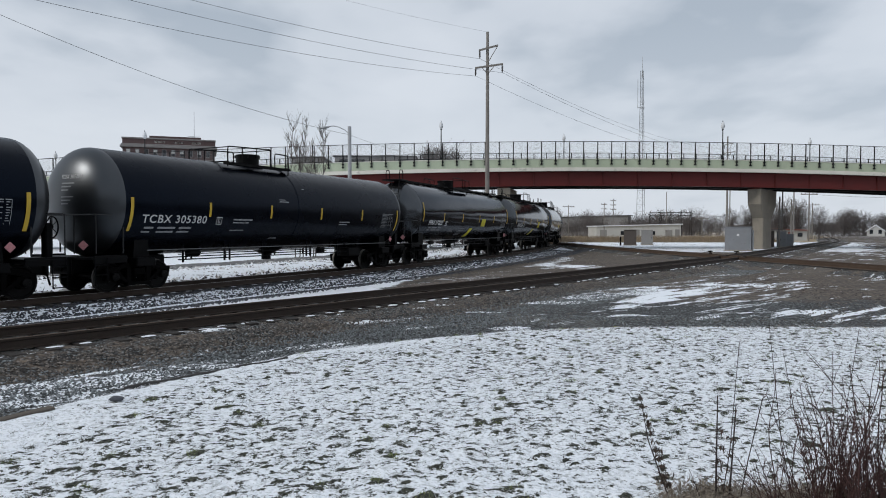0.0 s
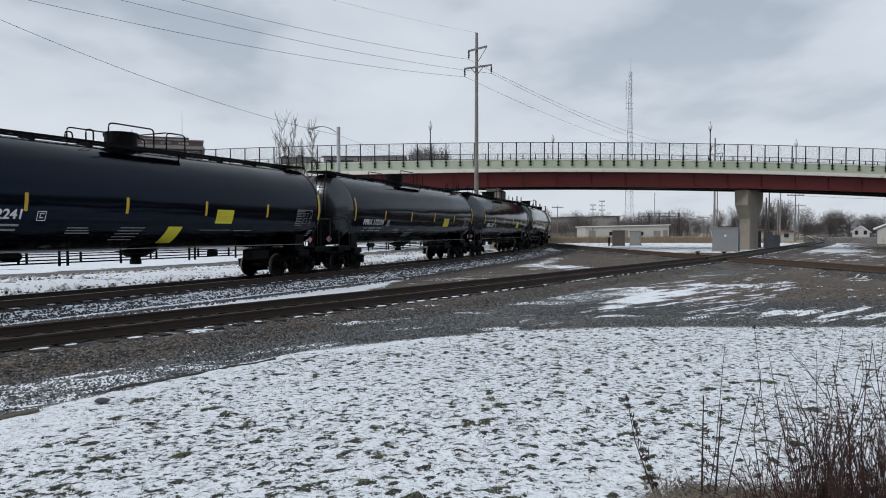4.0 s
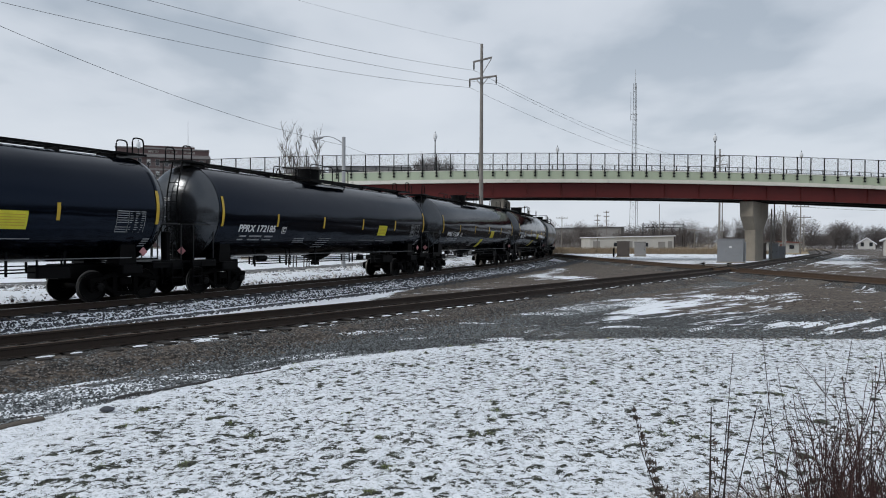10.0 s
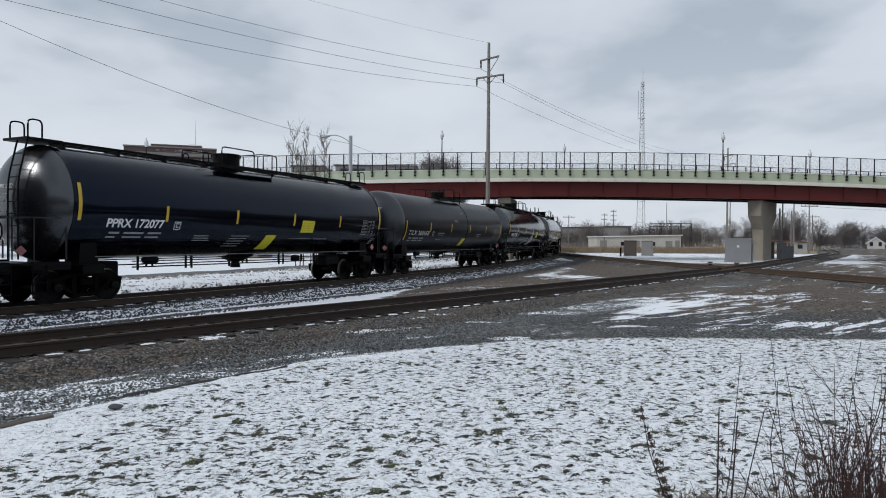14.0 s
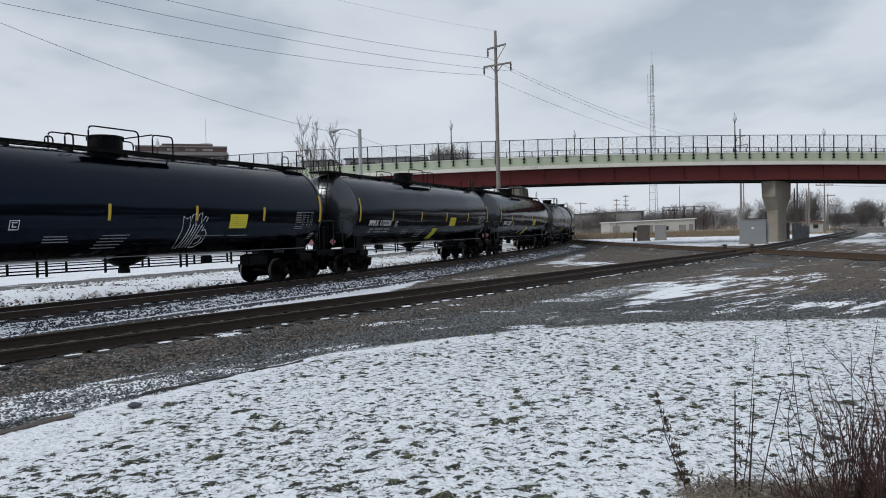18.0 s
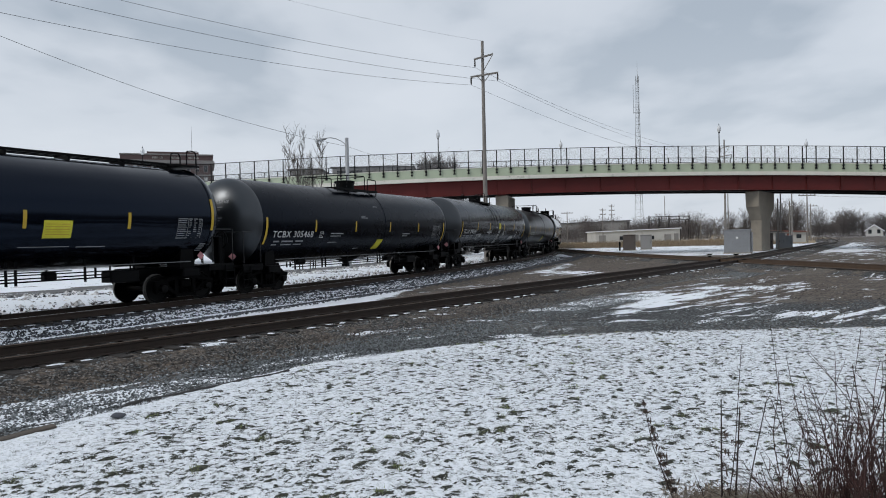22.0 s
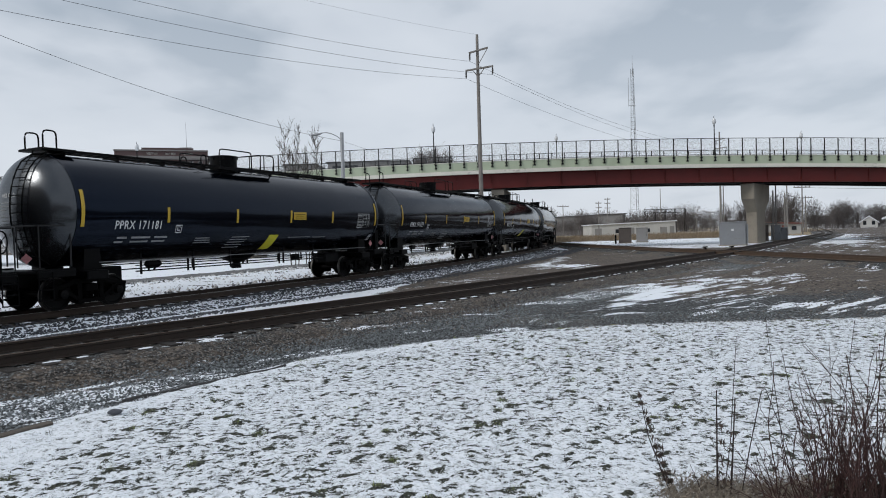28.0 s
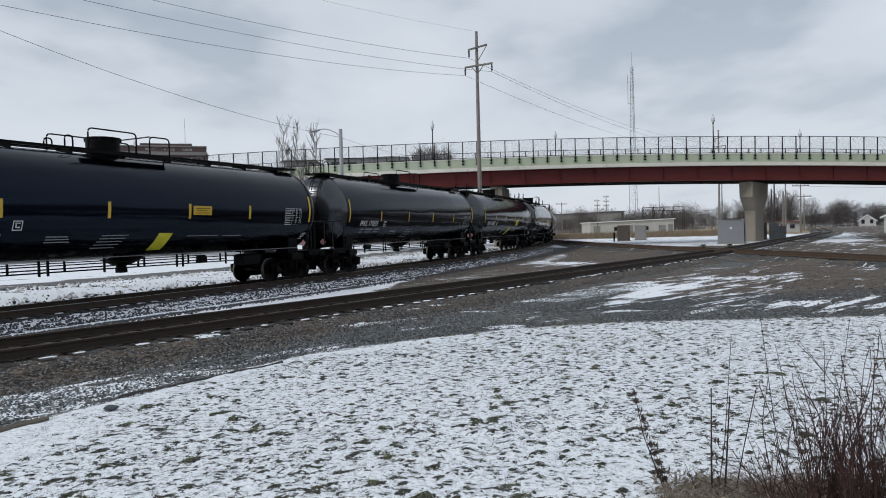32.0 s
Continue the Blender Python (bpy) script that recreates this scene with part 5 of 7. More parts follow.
def tag_strokes(car, u, z, r, zc):
    """Four loose hand-drawn letters with a tail."""
    bm = B()
    for pts in ([(-0.05, -0.08), (0.06, 0.22), (0.10, 0.24), (0.20, 0.02)], [(0.02, 0.1), (0.2, 0.11)], [(0.26, 0.0), (0.30, 0.22), (0.38, 0.08), (0.48, 0.24), (0.52, 0.02)], [(0.56, 0.24), (0.66, 0.13), (0.76, 0.27), (0.62, -0.02)], [(0.82, 0.26), (0.80, 0.02)], [(0.98, 0.27), (0.83, 0.13), (0.96, 0.04), (1.10, 0.03), (1.18, 0.10), (1.10, 0.13)], [(0.30, -0.10), (0.44, -0.06), (0.42, -0.12), (0.34, -0.13)]):
        tube(bm, [on_side(u + a, z + b, r, zc, 0.004) for a, b in pts], 0.011, 4)
    part("graffiti", bm, M["white"], car, "hand-drawn white lettering")


def scrawl(car, u, z, w, h, r, zc, rd):
    bm = B()
    x = 0.0
    while x < w:
        d = rd.uniform(0.06, 0.12)
        pts = [on_side(u + x, z, r, zc, 0.004), on_side(u + x + d * 0.6, z + h * rd.uniform(0.7, 1.1), r, zc, 0.004), on_side(u + x + d, z + h * rd.uniform(0.0, 0.4), r, zc, 0.004), on_side(u + x + d * 1.5, z + h * rd.uniform(0.5, 1.0), r, zc, 0.004)]
        tube(bm, pts, 0.009, 4)
        x += d * 1.2
    part("graffiti", bm, M["white"], car, "small white scrawl")


# number, style, yellow square, slanted panel
TRAIN = [("", "old", "", False), ("TCBX 305380", "old", "", False), ("PPRX 172227", "walk", "square", True), ("PPRX 172241", "walk", "square", True), ("PPRX 172274", "walk", "square", False),
         ("PPRX 172187", "walk", "square", False), ("PPRX 172272", "walk", "square", False), ("PPRX 172185", "walk", "square", False), ("PPRX 172058", "walk", "square", True), ("PPRX 172077", "walk", "square", True),
         ("TILX 360668", "brown", "", True), ("PPRX 172080", "walk", "square", False), ("PPRX 172226", "walk", "square", True), ("PPRX 172583", "walk", "square", True), ("TCBX 305468", "plain", "", True),
         ("TCLX 290367", "high", "high", False), ("TCBX 305297", "brown", "", True), ("PPRX 171181", "walk2", "label", True), ("PPRX 171159", "walk2", "label", False), ("PPRX 171180", "walk2", "label", True),
         ("PPRX 170239", "walk2", "", False), ("", "walk", "square", True), ("", "walk", "square", False), ("", "plain", "", False), ("", "walk", "square", True), ("", "walk", "square", False)]
CARS = []
SLACK = {0: -0.65, 1: -0.37, 2: -0.15, 3: -0.05, 5: 0.12, 6: 0.12, 11: -0.12, 12: -0.08, 14: -0.09, 15: 0.22, 18: -0.2, 19: -0.4, 20: -0.4, 21: -0.4, 22: -0.4, 23: -0.4, 24: -0.4, 25: -0.4}        # couplings that hang a little off the even spacing


def build_train():
    first = {}
    for k, (mark, style, square, panel) in enumerate(TRAIN):
        if style not in first:
            first[style] = tank_car_walkway(M["tank_gloss"], short=style == "walk2") if style.startswith("walk") else tank_car_plain(M["tank_brown" if style == "brown" else "tank_grey" if style == "high" else "tank_matt"], U=-1.05 if style == "old" else -0.28 if style == "high" else 0.1, small=style == "high", drop=DROP[style])
    kept = set()
    plan = []
    for k, (mark, style, square, panel) in enumerate(TRAIN):
        car = first[style] if style not in kept else copy_thing(first[style], Matrix())
        kept.add(style)
        plan.append(car)
    for k, (mark, style, square, panel) in enumerate(TRAIN):
        rd = random.Random(40 + k)
        car = plan[k]
        st = "walk" if style.startswith("walk") else "plain"
        mark_car(car, mark, st, square, panel, rd)
        if k == 11:
            outline_drawing(car, 1.63, 2.68)
        if k == 15:
            tag_strokes(car, -4.62, 1.72, 1.65, 2.63)
            scrawl(car, 3.7, 1.55, 1.1, 0.24, 1.65, 2.63, rd)
            scrawl(car, 3.75, 1.66, 1.0, 0.14, 1.65, 2.63, rd)
        if st == "plain":
            car["label"] = ("sooty dark brown tank car with bare crown" if style == "brown" else "matt black tank car with bare crown and cream lettering")
        elif panel:
            car["label"] = "glossy black tank car with slanted yellow panel"
        elif k == 11:
            car["label"] = "glossy black tank car with white outline graffiti"
        CARS.append(car)


build_train()


def reach(k, t):
    """How far along the main track the middle of car k is at t."""
    return -27.60 + SLACK.get(k, 0.0) + LENGTH * (k - 8) - 10.4 * (t - 16) + 0.00623 * (t - 16) ** 2


def car_pose(s, drop=0.0):
    (ax, ay, _), (bx, by, _) = T1.at(s - TRUCK), T1.at(s + TRUCK)
    return pose((ax + bx) / 2, (ay + by) / 2, 0.004 - drop, 0, 0, math.degrees(math.atan2(by - ay, bx - ax)))


def motions():
    for k, car in enumerate(CARS):
        walk(car, [(t, car_pose(reach(k, t), DROP.get(TRAIN[k][1], 0.0))) for t in np.arange(0, 32.01, 0.5)])
        ts = [i / 15 for i in range(481)]
        ts = [t for t in ts if -14 < reach(k, t) < 75]
        if not ts:
            continue
        for bg in car.children:
            if not bg.name.startswith("bogie"):
                continue
            for w in bg.children:
                if not w.name.startswith("wheelset"):
                    continue
                x = w.location.x
                rows = [(t, pose(x, 0, WHEEL, 0, math.degrees(reach(k, t) / WHEEL), 0)) for t in ts]
                if ts[0] > 0:
                    rows.insert(0, (0.0, rows[0][1]))
                if ts[-1] < 32:
                    rows.append((32.0, rows[-1][1]))
                walk(w, rows)

# ---------------------------------------------------------------- the overpass


def deck(x):
    """Height of the parapet's top along the overpass."""
    return 9.42 - 5.5e-4 * (x - 19.0) ** 2


def front(x):
    """Where the near face of the overpass stands."""
    return 74.6 + 0.03 * (x - 15.0)


DEEP = 11.4


def run(bm, x0, x1, y0, y1, z0, z1, ds=2.0):
    """A beam that follows the deck, between offsets from its near face and its parapet's top."""
    rings = []
    n = max(int((x1 - x0) / ds), 1)
    for i in range(n + 1):
        x = x0 + (x1 - x0) * i / n
        rings.append([bm.verts.new((x, front(x) + a, deck(x) + b)) for a, b in ((y0, z0), (y1, z0), (y1, z1), (y0, z1))])
    skin(bm, rings)
    return bm


def overpass():
    br = thing("overpass_bridge", "road overpass with red steel girders and pale parapet", "bridge", kind="structure")
    X0, X1 = -75.0, 85.0
    part("deck", run(B(), X0, X1, 0.25, DEEP - 0.25, -1.25, -0.75), M["concrete"], br, "concrete roadway slab")
    for y, z in ((0.0, 1), (DEEP - 0.35, 0)):
        x = X0
        while x < X1:
            part("parapet_panel", run(B(), x, x + 6.08, y, y + 0.32, -0.90, 0.0), M["parapet"], br)
            x += 6.10
        part("coping", run(B(), X0, X1, y - 0.04, y + 0.36, -0.03, 0.035), M["edge"], br)
    part("deck_edge", run(B(), X0, X1, -0.10, 0.3, -1.30, -0.92), M["edge"], br, "cream concrete edge beam")
    part("deck_edge", run(B(), X0, X1, DEEP - 0.3, DEEP + 0.1, -1.30, -0.92), M["edge"], br)
    for y in (0.55, 3.9, 7.3, 10.6):
        low = -2.83 if y < 1 else -2.55
        bm = run(B(), X0, X1, y, y + 0.03, low, -1.25)
        run(bm, X0, X1, y - 0.18, y + 0.21, low - 0.05, low)
        run(bm, X0, X1, y - 0.15, y + 0.18, -1.29, -1.25)
        # inner girders: the shade under the deck is painted as near-black steel
        part("girder", bm, M["girder" if y < 1 else "dark_steel"], br)
        if y < 1:
            for x in np.arange(-70, 82, 3.8):
                bm = B()
                box(bm, x, x + 0.03, front(x) + y - 0.13, front(x) + y + 0.01, deck(x) - 2.83, deck(x) - 1.29)
                part("stiffener", bm, M["girder"], br)
    bm = B()
    for x in np.arange(-70, 82, 6.1):
        box(bm, x, x + 0.08, front(x) + 0.6, front(x) + 10.7, deck(x) - 2.2, deck(x) - 1.5)
    # bracing likewise carries the under-deck shade in its colour
    part("cross_bracing", bm, M["dark_steel"], br)


overpass()


def reflection_wall():
    """A plain wall added out of view, behind the lawn, to darken the tanks' reflections."""
    w = thing("wall_south", "unseen plain dark wall added behind the viewer to darken reflections", "wall", kind="structure")
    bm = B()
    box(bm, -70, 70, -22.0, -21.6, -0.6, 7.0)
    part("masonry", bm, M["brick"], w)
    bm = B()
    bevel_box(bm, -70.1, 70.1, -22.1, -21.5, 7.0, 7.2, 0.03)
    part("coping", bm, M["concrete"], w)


reflection_wall()


def pier(x, label, askew=-12.0):
    p = thing("bridge_pier", label, "pier", "piers of the overpass", "structure")
    ax = pose(x, front(x) + 2.2, 0, 0, 0, askew)          # its long side runs askew under the deck
    top = deck(x) - 2.98
    bm = B()
    rings = []
    for z, a, b, w in ((-0.6, 0.2, 3.8, 0.58), (top - 3.2, 0.2, 3.8, 0.58), (top - 1.7, -1.25, 5.25, 0.70), (top - 0.06, -1.35, 5.4, 0.72), (top, -1.3, 5.35, 0.68)):
        rings.append([bm.verts.new(ax @ Vector(c)) for c in ((-w, a + 0.06, z), (-w + 0.06, a, z), (w - 0.06, a, z), (w, a + 0.06, z), (w, b - 0.06, z), (w - 0.06, b, z), (-w + 0.06, b, z), (-w, b - 0.06, z))])
    skin(bm, rings)
    part("column", bm, M["concrete"], p, "flared concrete column")
    for y in (-0.9, 4.6):
        bm = B()
        bevel_box(bm, -0.42, 0.42, y - 0.35, y + 0.45, top, top + 0.10, 0.03, ax)
        part("bearing", bm, M["girder"], p)
    return p


pier(35.25, "flared concrete pier beside a grey relay house", -39.0)
pier(6.9, "concrete pier under the red girders")
pier(-21.0, "concrete pier under the red girders")
pier(62.0, "concrete pier under the red girders")


def fence(y, x0, x1, gap, h, name, wire=True):
    f = thing("bridge_fence", name, "fence", kind="structure")
    pm = B()
    bevel_box(pm, -0.05, 0.05, -0.12, -0.03, -0.55, h, 0.012)
    bevel_box(pm, -0.12, 0.12, -0.14, -0.01, -0.28, -0.14, 0.01)
    bevel_box(pm, -0.12, 0.12, -0.14, -0.01, -0.62, -0.48, 0.01)
    lathe(pm, [(0.06, 0), (0.075, 0.03), (0.06, 0.10)], 8, Matrix.Translation((0, -0.065, 0.02)))
    me = mesh_of("fence_post", pm, M["fence"])
    xs = list(np.arange(x0, x1, gap))
    for x in xs:
        o = new("fence_post", me)
        o.parent = f
        o.matrix_basis = pose(x, front(x) + y, deck(x))
    for z, r in ((h, 0.034), (0.10, 0.026)):
        bm = B()
        tube(bm, [(x, front(x) + y - 0.06, deck(x) + z) for x in xs], r, 5)
        part("fence_rail", bm, M["fence"], f)
    if wire:
        vs, fs = [], []
        for s in (1, -1):
            for u in np.arange(x0, x1 - h, 0.14):
                a, b = (u, u + h) if s > 0 else (u + h, u)
                k = len(vs)
                for q, z in ((a, 0.1), (b, h)):
                    for d in (0.0, 0.0105):
                        vs.append((q + d, front(q) + y - 0.06, deck(q) + z))
                fs.append((k, k + 1, k + 3, k + 2))
        o = raw("chain_link", vs, fs, M["wire"], f)
        o["kind"] = "stuff"


fence(0.0, -73.0, 84.0, 1.52, 1.86, "black chain-link safety fence on the near parapet")
fence(DEEP - 0.35, -73.0, 84.0, 1.56, 1.86, "black chain-link safety fence on the far parapet")


def deck_lamp(x, y):
    p = thing("deck_lamp", "black post-top lamp with frosted acorn globe", "street lamp", "lamps on the overpass", m=Matrix.Translation((x, front(x) + y, deck(x))))
    bm = B()
    lathe(bm, [(0.16, -0.1), (0.16, 0.25), (0.11, 0.35), (0.07, 0.5), (0.05, 3.25), (0.09, 3.3), (0.09, 3.38)], 12)
    part("post", bm, M["fence"], p)
    bm = B()
    lathe(bm, [(0.10, 3.38), (0.20, 3.55), (0.22, 3.75), (0.15, 3.98), (0.05, 4.12)], 14)
    part("globe", bm, M["lamp_glass"], p, "frosted globe", True)
    bm = B()
    lathe(bm, [(0.06, 4.10), (0.03, 4.2), (0.01, 4.34)], 8)
    part("finial", bm, M["fence"], p)


for x in (-61.5, -31.6, -0.2, 30.4, 61.0):
    deck_lamp(x, 0.15)
for x in (-47.0, -16.0, 15.0, 46.0):
    deck_lamp(x, DEEP - 0.2)

# ---------------------------------------------------------------- poles and wires


def wire_run(name, a, b, sag, r=0.012, n=24, label="dark overhead power wire"):
    a, b = Vector(a), Vector(b)
    pts = [a.lerp(b, i / n) - Vector((0, 0, sag * 4 * (i / n) * (1 - i / n))) for i in range(n + 1)]
    o = new(name, mesh_of(name, tube(B(), pts, r, 5), M["wire_dark"]))
    tagged(o, label, "cable", "overhead wires")


M["wire_dark"] = surf("dark cable", (0.05, 0.052, 0.055), 0.6, 0, 0.1, 1, 20, 0.0)


def power_pole():
    p = thing("power_pole", "tall weathered wooden power pole with two crossarms", "utility pole", m=Matrix.Translation((3.72, 58.0, -0.4)))
    bm = B()
    tube(bm, [(0, 0, 0), (0, 0, 9), (0, 0, 18.65)], 0.21, 12, 0.115)
    part("shaft", bm, M["pole"], p)
    for z0, z1, x0, x1 in ((15.62, 15.96, -1.05, 1.28), (17.08, 17.50, -0.74, 0.86)):
        bm = B()
        rings = []
        for x, z in ((x0, z0), (x1, z1)):
            rings.append([bm.verts.new((x, -0.18 + a, z + b)) for a, b in ((-0.06, -0.07), (0.06, -0.07), (0.06, 0.07), (-0.06, 0.07))])
        skin(bm, rings)
        part("crossarm", bm, M["pole"], p)
    for q in ([(0.82, -0.2, 17.42), (0.06, -0.16, 16.15)], [(0.55, -0.2, 15.8), (0.08, -0.16, 15.2)], [(-0.5, -0.2, 15.7), (-0.08, -0.16, 15.2)]):
        part("brace", tube(B(), q, 0.032, 5), M["pole"], p)
    for x, z in ((-1.0, 15.58), (1.22, 15.86), (-0.66, 17.02)):
        bm = B()
        lathe(bm, [(0.03, 0), (0.08, -0.06), (0.05, -0.1), (0.085, -0.18), (0.05, -0.22), (0.085, -0.30), (0.05, -0.34), (0.085, -0.44), (0.05, -0.5), (0.03, -0.62)], 10, Matrix.Translation((x, -0.18, z)))
        part("insulator", bm, M["porcelain"], p, "dark suspension insulator")


power_pole()
copy_thing(bpy.data.objects["power_pole"], Matrix.Translation((50.2, 122.0, -0.4)))
POLE, POLE2 = Vector((3.72, 57.8, -0.4)), Vector((50.2, 121.8, -0.4))
# three spans come in from beyond the viewer's left
for (x, z), far in zip(((-1.0, 14.96), (1.22, 15.24), (-0.66, 16.40)), ((-24.9, 28.0, 13.0), (-24.9, 28.0, 14.2), (-24.9, 28.0, 15.1))):
    wire_run("power_wire", POLE + Vector((x, 0, z)), far, 0.75)
for x, z in ((-1.0, 14.96), (1.22, 15.24), (-0.66, 16.40)):
    wire_run("power_wire", POLE + Vector((x, 0, z)), POLE2 + Vector((x, 0, z)), 1.6)
wire_run("sky_wire", POLE + Vector((0, 0, 18.6)), (-24.9, 28.0, 17.4), 0.7, 0.006, label="thin sky wire above the power wires")


def street_light():
    p = thing("street_light", "grey steel street light with a long curved arm", "street lamp", m=Matrix.Translation((-6.75, 50.0, -0.4)))
    bm = B()
    tube(bm, [(0, 0, 0), (0, 0, 5), (0, 0, 9.6)], 0.15, 12, 0.13)
    part("post", bm, M["galv"], p)
    bm = B()
    tube(bm, [(0, 0, 9.05), (-0.35, 0, 9.35), (-0.75, 0, 9.55), (-1.15, 0, 9.64), (-1.55, 0, 9.60)], 0.035, 6)
    part("arm", bm, M["galv"], p)
    bm = B()
    mm = pose(-1.85, 0, 9.50, 0, -10, 0) @ Matrix.Diagonal((0.42, 0.17, 0.11, 1))
    lathe(bm, [(0.3, -0.8), (0.85, -0.5), (1.0, 0.0), (0.8, 0.6), (0.3, 0.95)], 14, mm)
    part("lamp_head", bm, M["galv"], p, "cobra-head luminaire", True)


street_light()
wire_run("service_wire", (-6.75, 50.0, 8.6), (-24.9, 28.0, 13.6), 0.9, 0.012)
wire_run("service_wire", (-6.75, 50.0, 8.6), (-1.0, 72.0, 9.4), 0.3, 0.010)


def plain_pole(x, y, h, arms=1, w=1.6, r=0.15, label="weathered wooden utility pole in the distance"):
    p = thing("utility_pole", label, "utility pole", "distant utility poles", m=Matrix.Translation((x, y, -0.5)))
    part("shaft", tube(B(), [(0, 0, 0), (0, 0, h)], r, 8, r * 0.65), M["pole"], p)
    for i in range(arms):
        z = h - 0.5 - 1.3 * i
        bm = B()
        box(bm, -w, w, -0.08, 0.08, z - 0.08, z + 0.08)
        for q in (-0.9, -0.45, 0.45, 0.9):
            box(bm, q * w - 0.05, q * w + 0.05, -0.06, 0.06, z + 0.08, z + 0.30)
        part("crossarm", bm, M["pole"], p)


for px, y, h, arms in ((1006, 190, 9.2, 1), (1069, 200, 10.2, 2), (1085, 205, 11.5, 3), (1242, 170, 5.6, 1), (1267, 220, 7.0, 1), (1179, 230, 15.0, 0), (1431, 130, 9.5, 1), (1437, 160, 8.6, 1), (1404, 118, 9.0, 0), (1400, 95, 6.5, 0)):
    plain_pole((px - 784) / 1220 * y, y, h, arms, 0.85 if 1060 < px < 1100 else 1.6)
for px, y, h, r in ((1291, 100, 9.0, 0.10), (1379, 84, 6.3, 0.13), (1384, 88, 8.4, 0.12)):
    plain_pole((px - 784) / 1220 * y, y, h, 0, 1.0, r)
wire_run("distant_wire", ((1431 - 784) / 1220 * 130, 130.0, 8.5), (150.0, 170.0, 11.4), 1.2, 0.02)
plain_pole(150.0, 170.0, 12.0, 1)


def lattice_tower(x, y, h, w0, w1):
    t = thing("radio_tower", "tall grey steel lattice radio tower", "tower", m=Matrix.Translation((x, y, -0.5)))
    cs = [(math.cos(a), math.sin(a)) for a in (0.5, 0.5 + 2.094, 0.5 + 4.189)]

    def at(c, z):
        w = w0 + (w1 - w0) * min(z / (h * 0.8), 1)
        return (c[0] * w, c[1] * w, z)
    for c in cs:
        part("leg", tube(B(), [at(c, z) for z in (0, h * 0.8, h * 0.92)], 0.085, 5), M["tower_steel"], t)
    bm = B()
    z = 0.0
    while z < h * 0.9:
        dz = max(1.6, 3.6 - z * 0.04)
        for i in range(3):
            a, b = cs[i], cs[(i + 1) % 3]
            tube(bm, [at(a, z), at(b, min(z + dz, h * 0.92))], 0.03, 4)
            tube(bm, [at(a, z), at(b, z)], 0.03, 4)
        z += dz
    part("lattice", bm, M["tower_steel"], t, "crossed steel bracing")
    part("mast", tube(B(), [(0, 0, h * 0.88), (0, 0, h)], 0.16, 6, 0.05), M["galv"], t)
    bm = B()
    for z in (h * 0.715, h * 0.745):
        tube(bm, [(-1.9, 0, z), (1.2, 0, z)], 0.09, 5)
    tube(bm, [(-1.9, 0, h * 0.71), (-1.9, 0, h * 0.87)], 0.10, 5)
    part("antenna", bm, M["galv"], t, "side-mounted whip antenna")


lattice_tower(86.2, 300.0, 77.5, 2.3, 0.75)

# ---------------------------------------------------------------- trackside cabinets


def cabinet(name, label, x0, x1, y, depth, h, mat, doors=2, turn=0):
    w = x1 - x0
    c = thing(name, label, "cabinet", m=pose((x0 + x1) / 2, y, -0.42, 0, 0, turn))
    bm = B()
    bevel_box(bm, -w / 2, w / 2, 0, depth, 0.12, h, 0.02)
    part("body", bm, mat, c)
    bm = B()
    bevel_box(bm, -w / 2 - 0.06, w / 2 + 0.06, -0.06, depth + 0.06, h, h + 0.08, 0.03)
    part("roof", bm, mat, c)
    bm = B()
    bevel_box(bm, -w / 2 - 0.1, w / 2 + 0.1, -0.1, depth + 0.1, -0.1, 0.12, 0.02)
    part("plinth", bm, M["concrete"], c)
    for i in range(doors):
        a, b = -w / 2 + 0.06 + i * (w - 0.12) / doors, -w / 2 + 0.06 + (i + 1) * (w - 0.12) / doors - 0.03
        bm = B()
        bevel_box(bm, a, b, -0.025, 0.0, 0.2, h - 0.1, 0.008)
        d = part("door", bm, mat, c)
        bm = B()
        box(bm, b - 0.12, b - 0.08, -0.06, -0.025, h * 0.45, h * 0.55)
        part("handle", bm, M["fence"], d)
    return c


rh = cabinet("relay_house", "silver grey signal relay house on concrete plinth", 28.95, 31.45, 70.6, 2.0, 2.42, M["cabinet"], 0, -27)
bm = B(); bevel_box(bm, -0.1, 0.12, -0.02, 0.0, 1.55, 1.75, 0.005); part("sign_plate", bm, M["white"], rh, "small pale plate")
bm = B(); bevel_box(bm, 1.32, 1.42, 0.4, 1.4, 0.2, 2.2, 0.02); part("conduit_panel", bm, M["galv"], rh)
cabinet("signal_cabinet", "silver signal cabinet with double doors", 41.2, 42.3, 85.0, 1.0, 1.95, M["cabinet"], 2, -26)
cabinet("signal_cabinet", "dark equipment cabinet beside the pier", 40.0, 40.8, 85.0, 0.9, 2.0, M["brownbox"], 1, -26)
cabinet("signal_cabinet", "grey equipment cabinet behind poles", 43.9, 44.7, 88.0, 0.8, 1.6, M["cabinet"], 1, -27)
cabinet("equipment_box", "dark brown equipment box beside the snow", 25.2, 26.9, 96.0, 1.5, 2.15, M["brownbox"], 1, -16)
cabinet("equipment_box", "grey equipment box beside the snow", 28.8, 30.4, 100.0, 1.5, 2.1, M["shed_grey"], 1, -17)
for x in (24.6,):
    b = thing("bollard", "short dark post beside the equipment box", "bollard", m=Matrix.Translation((x, 95.5, -0.42)))
    part("post", tube(B(), [(0, 0, 0), (0, 0, 1.25)], 0.12, 8), M["black"], b)


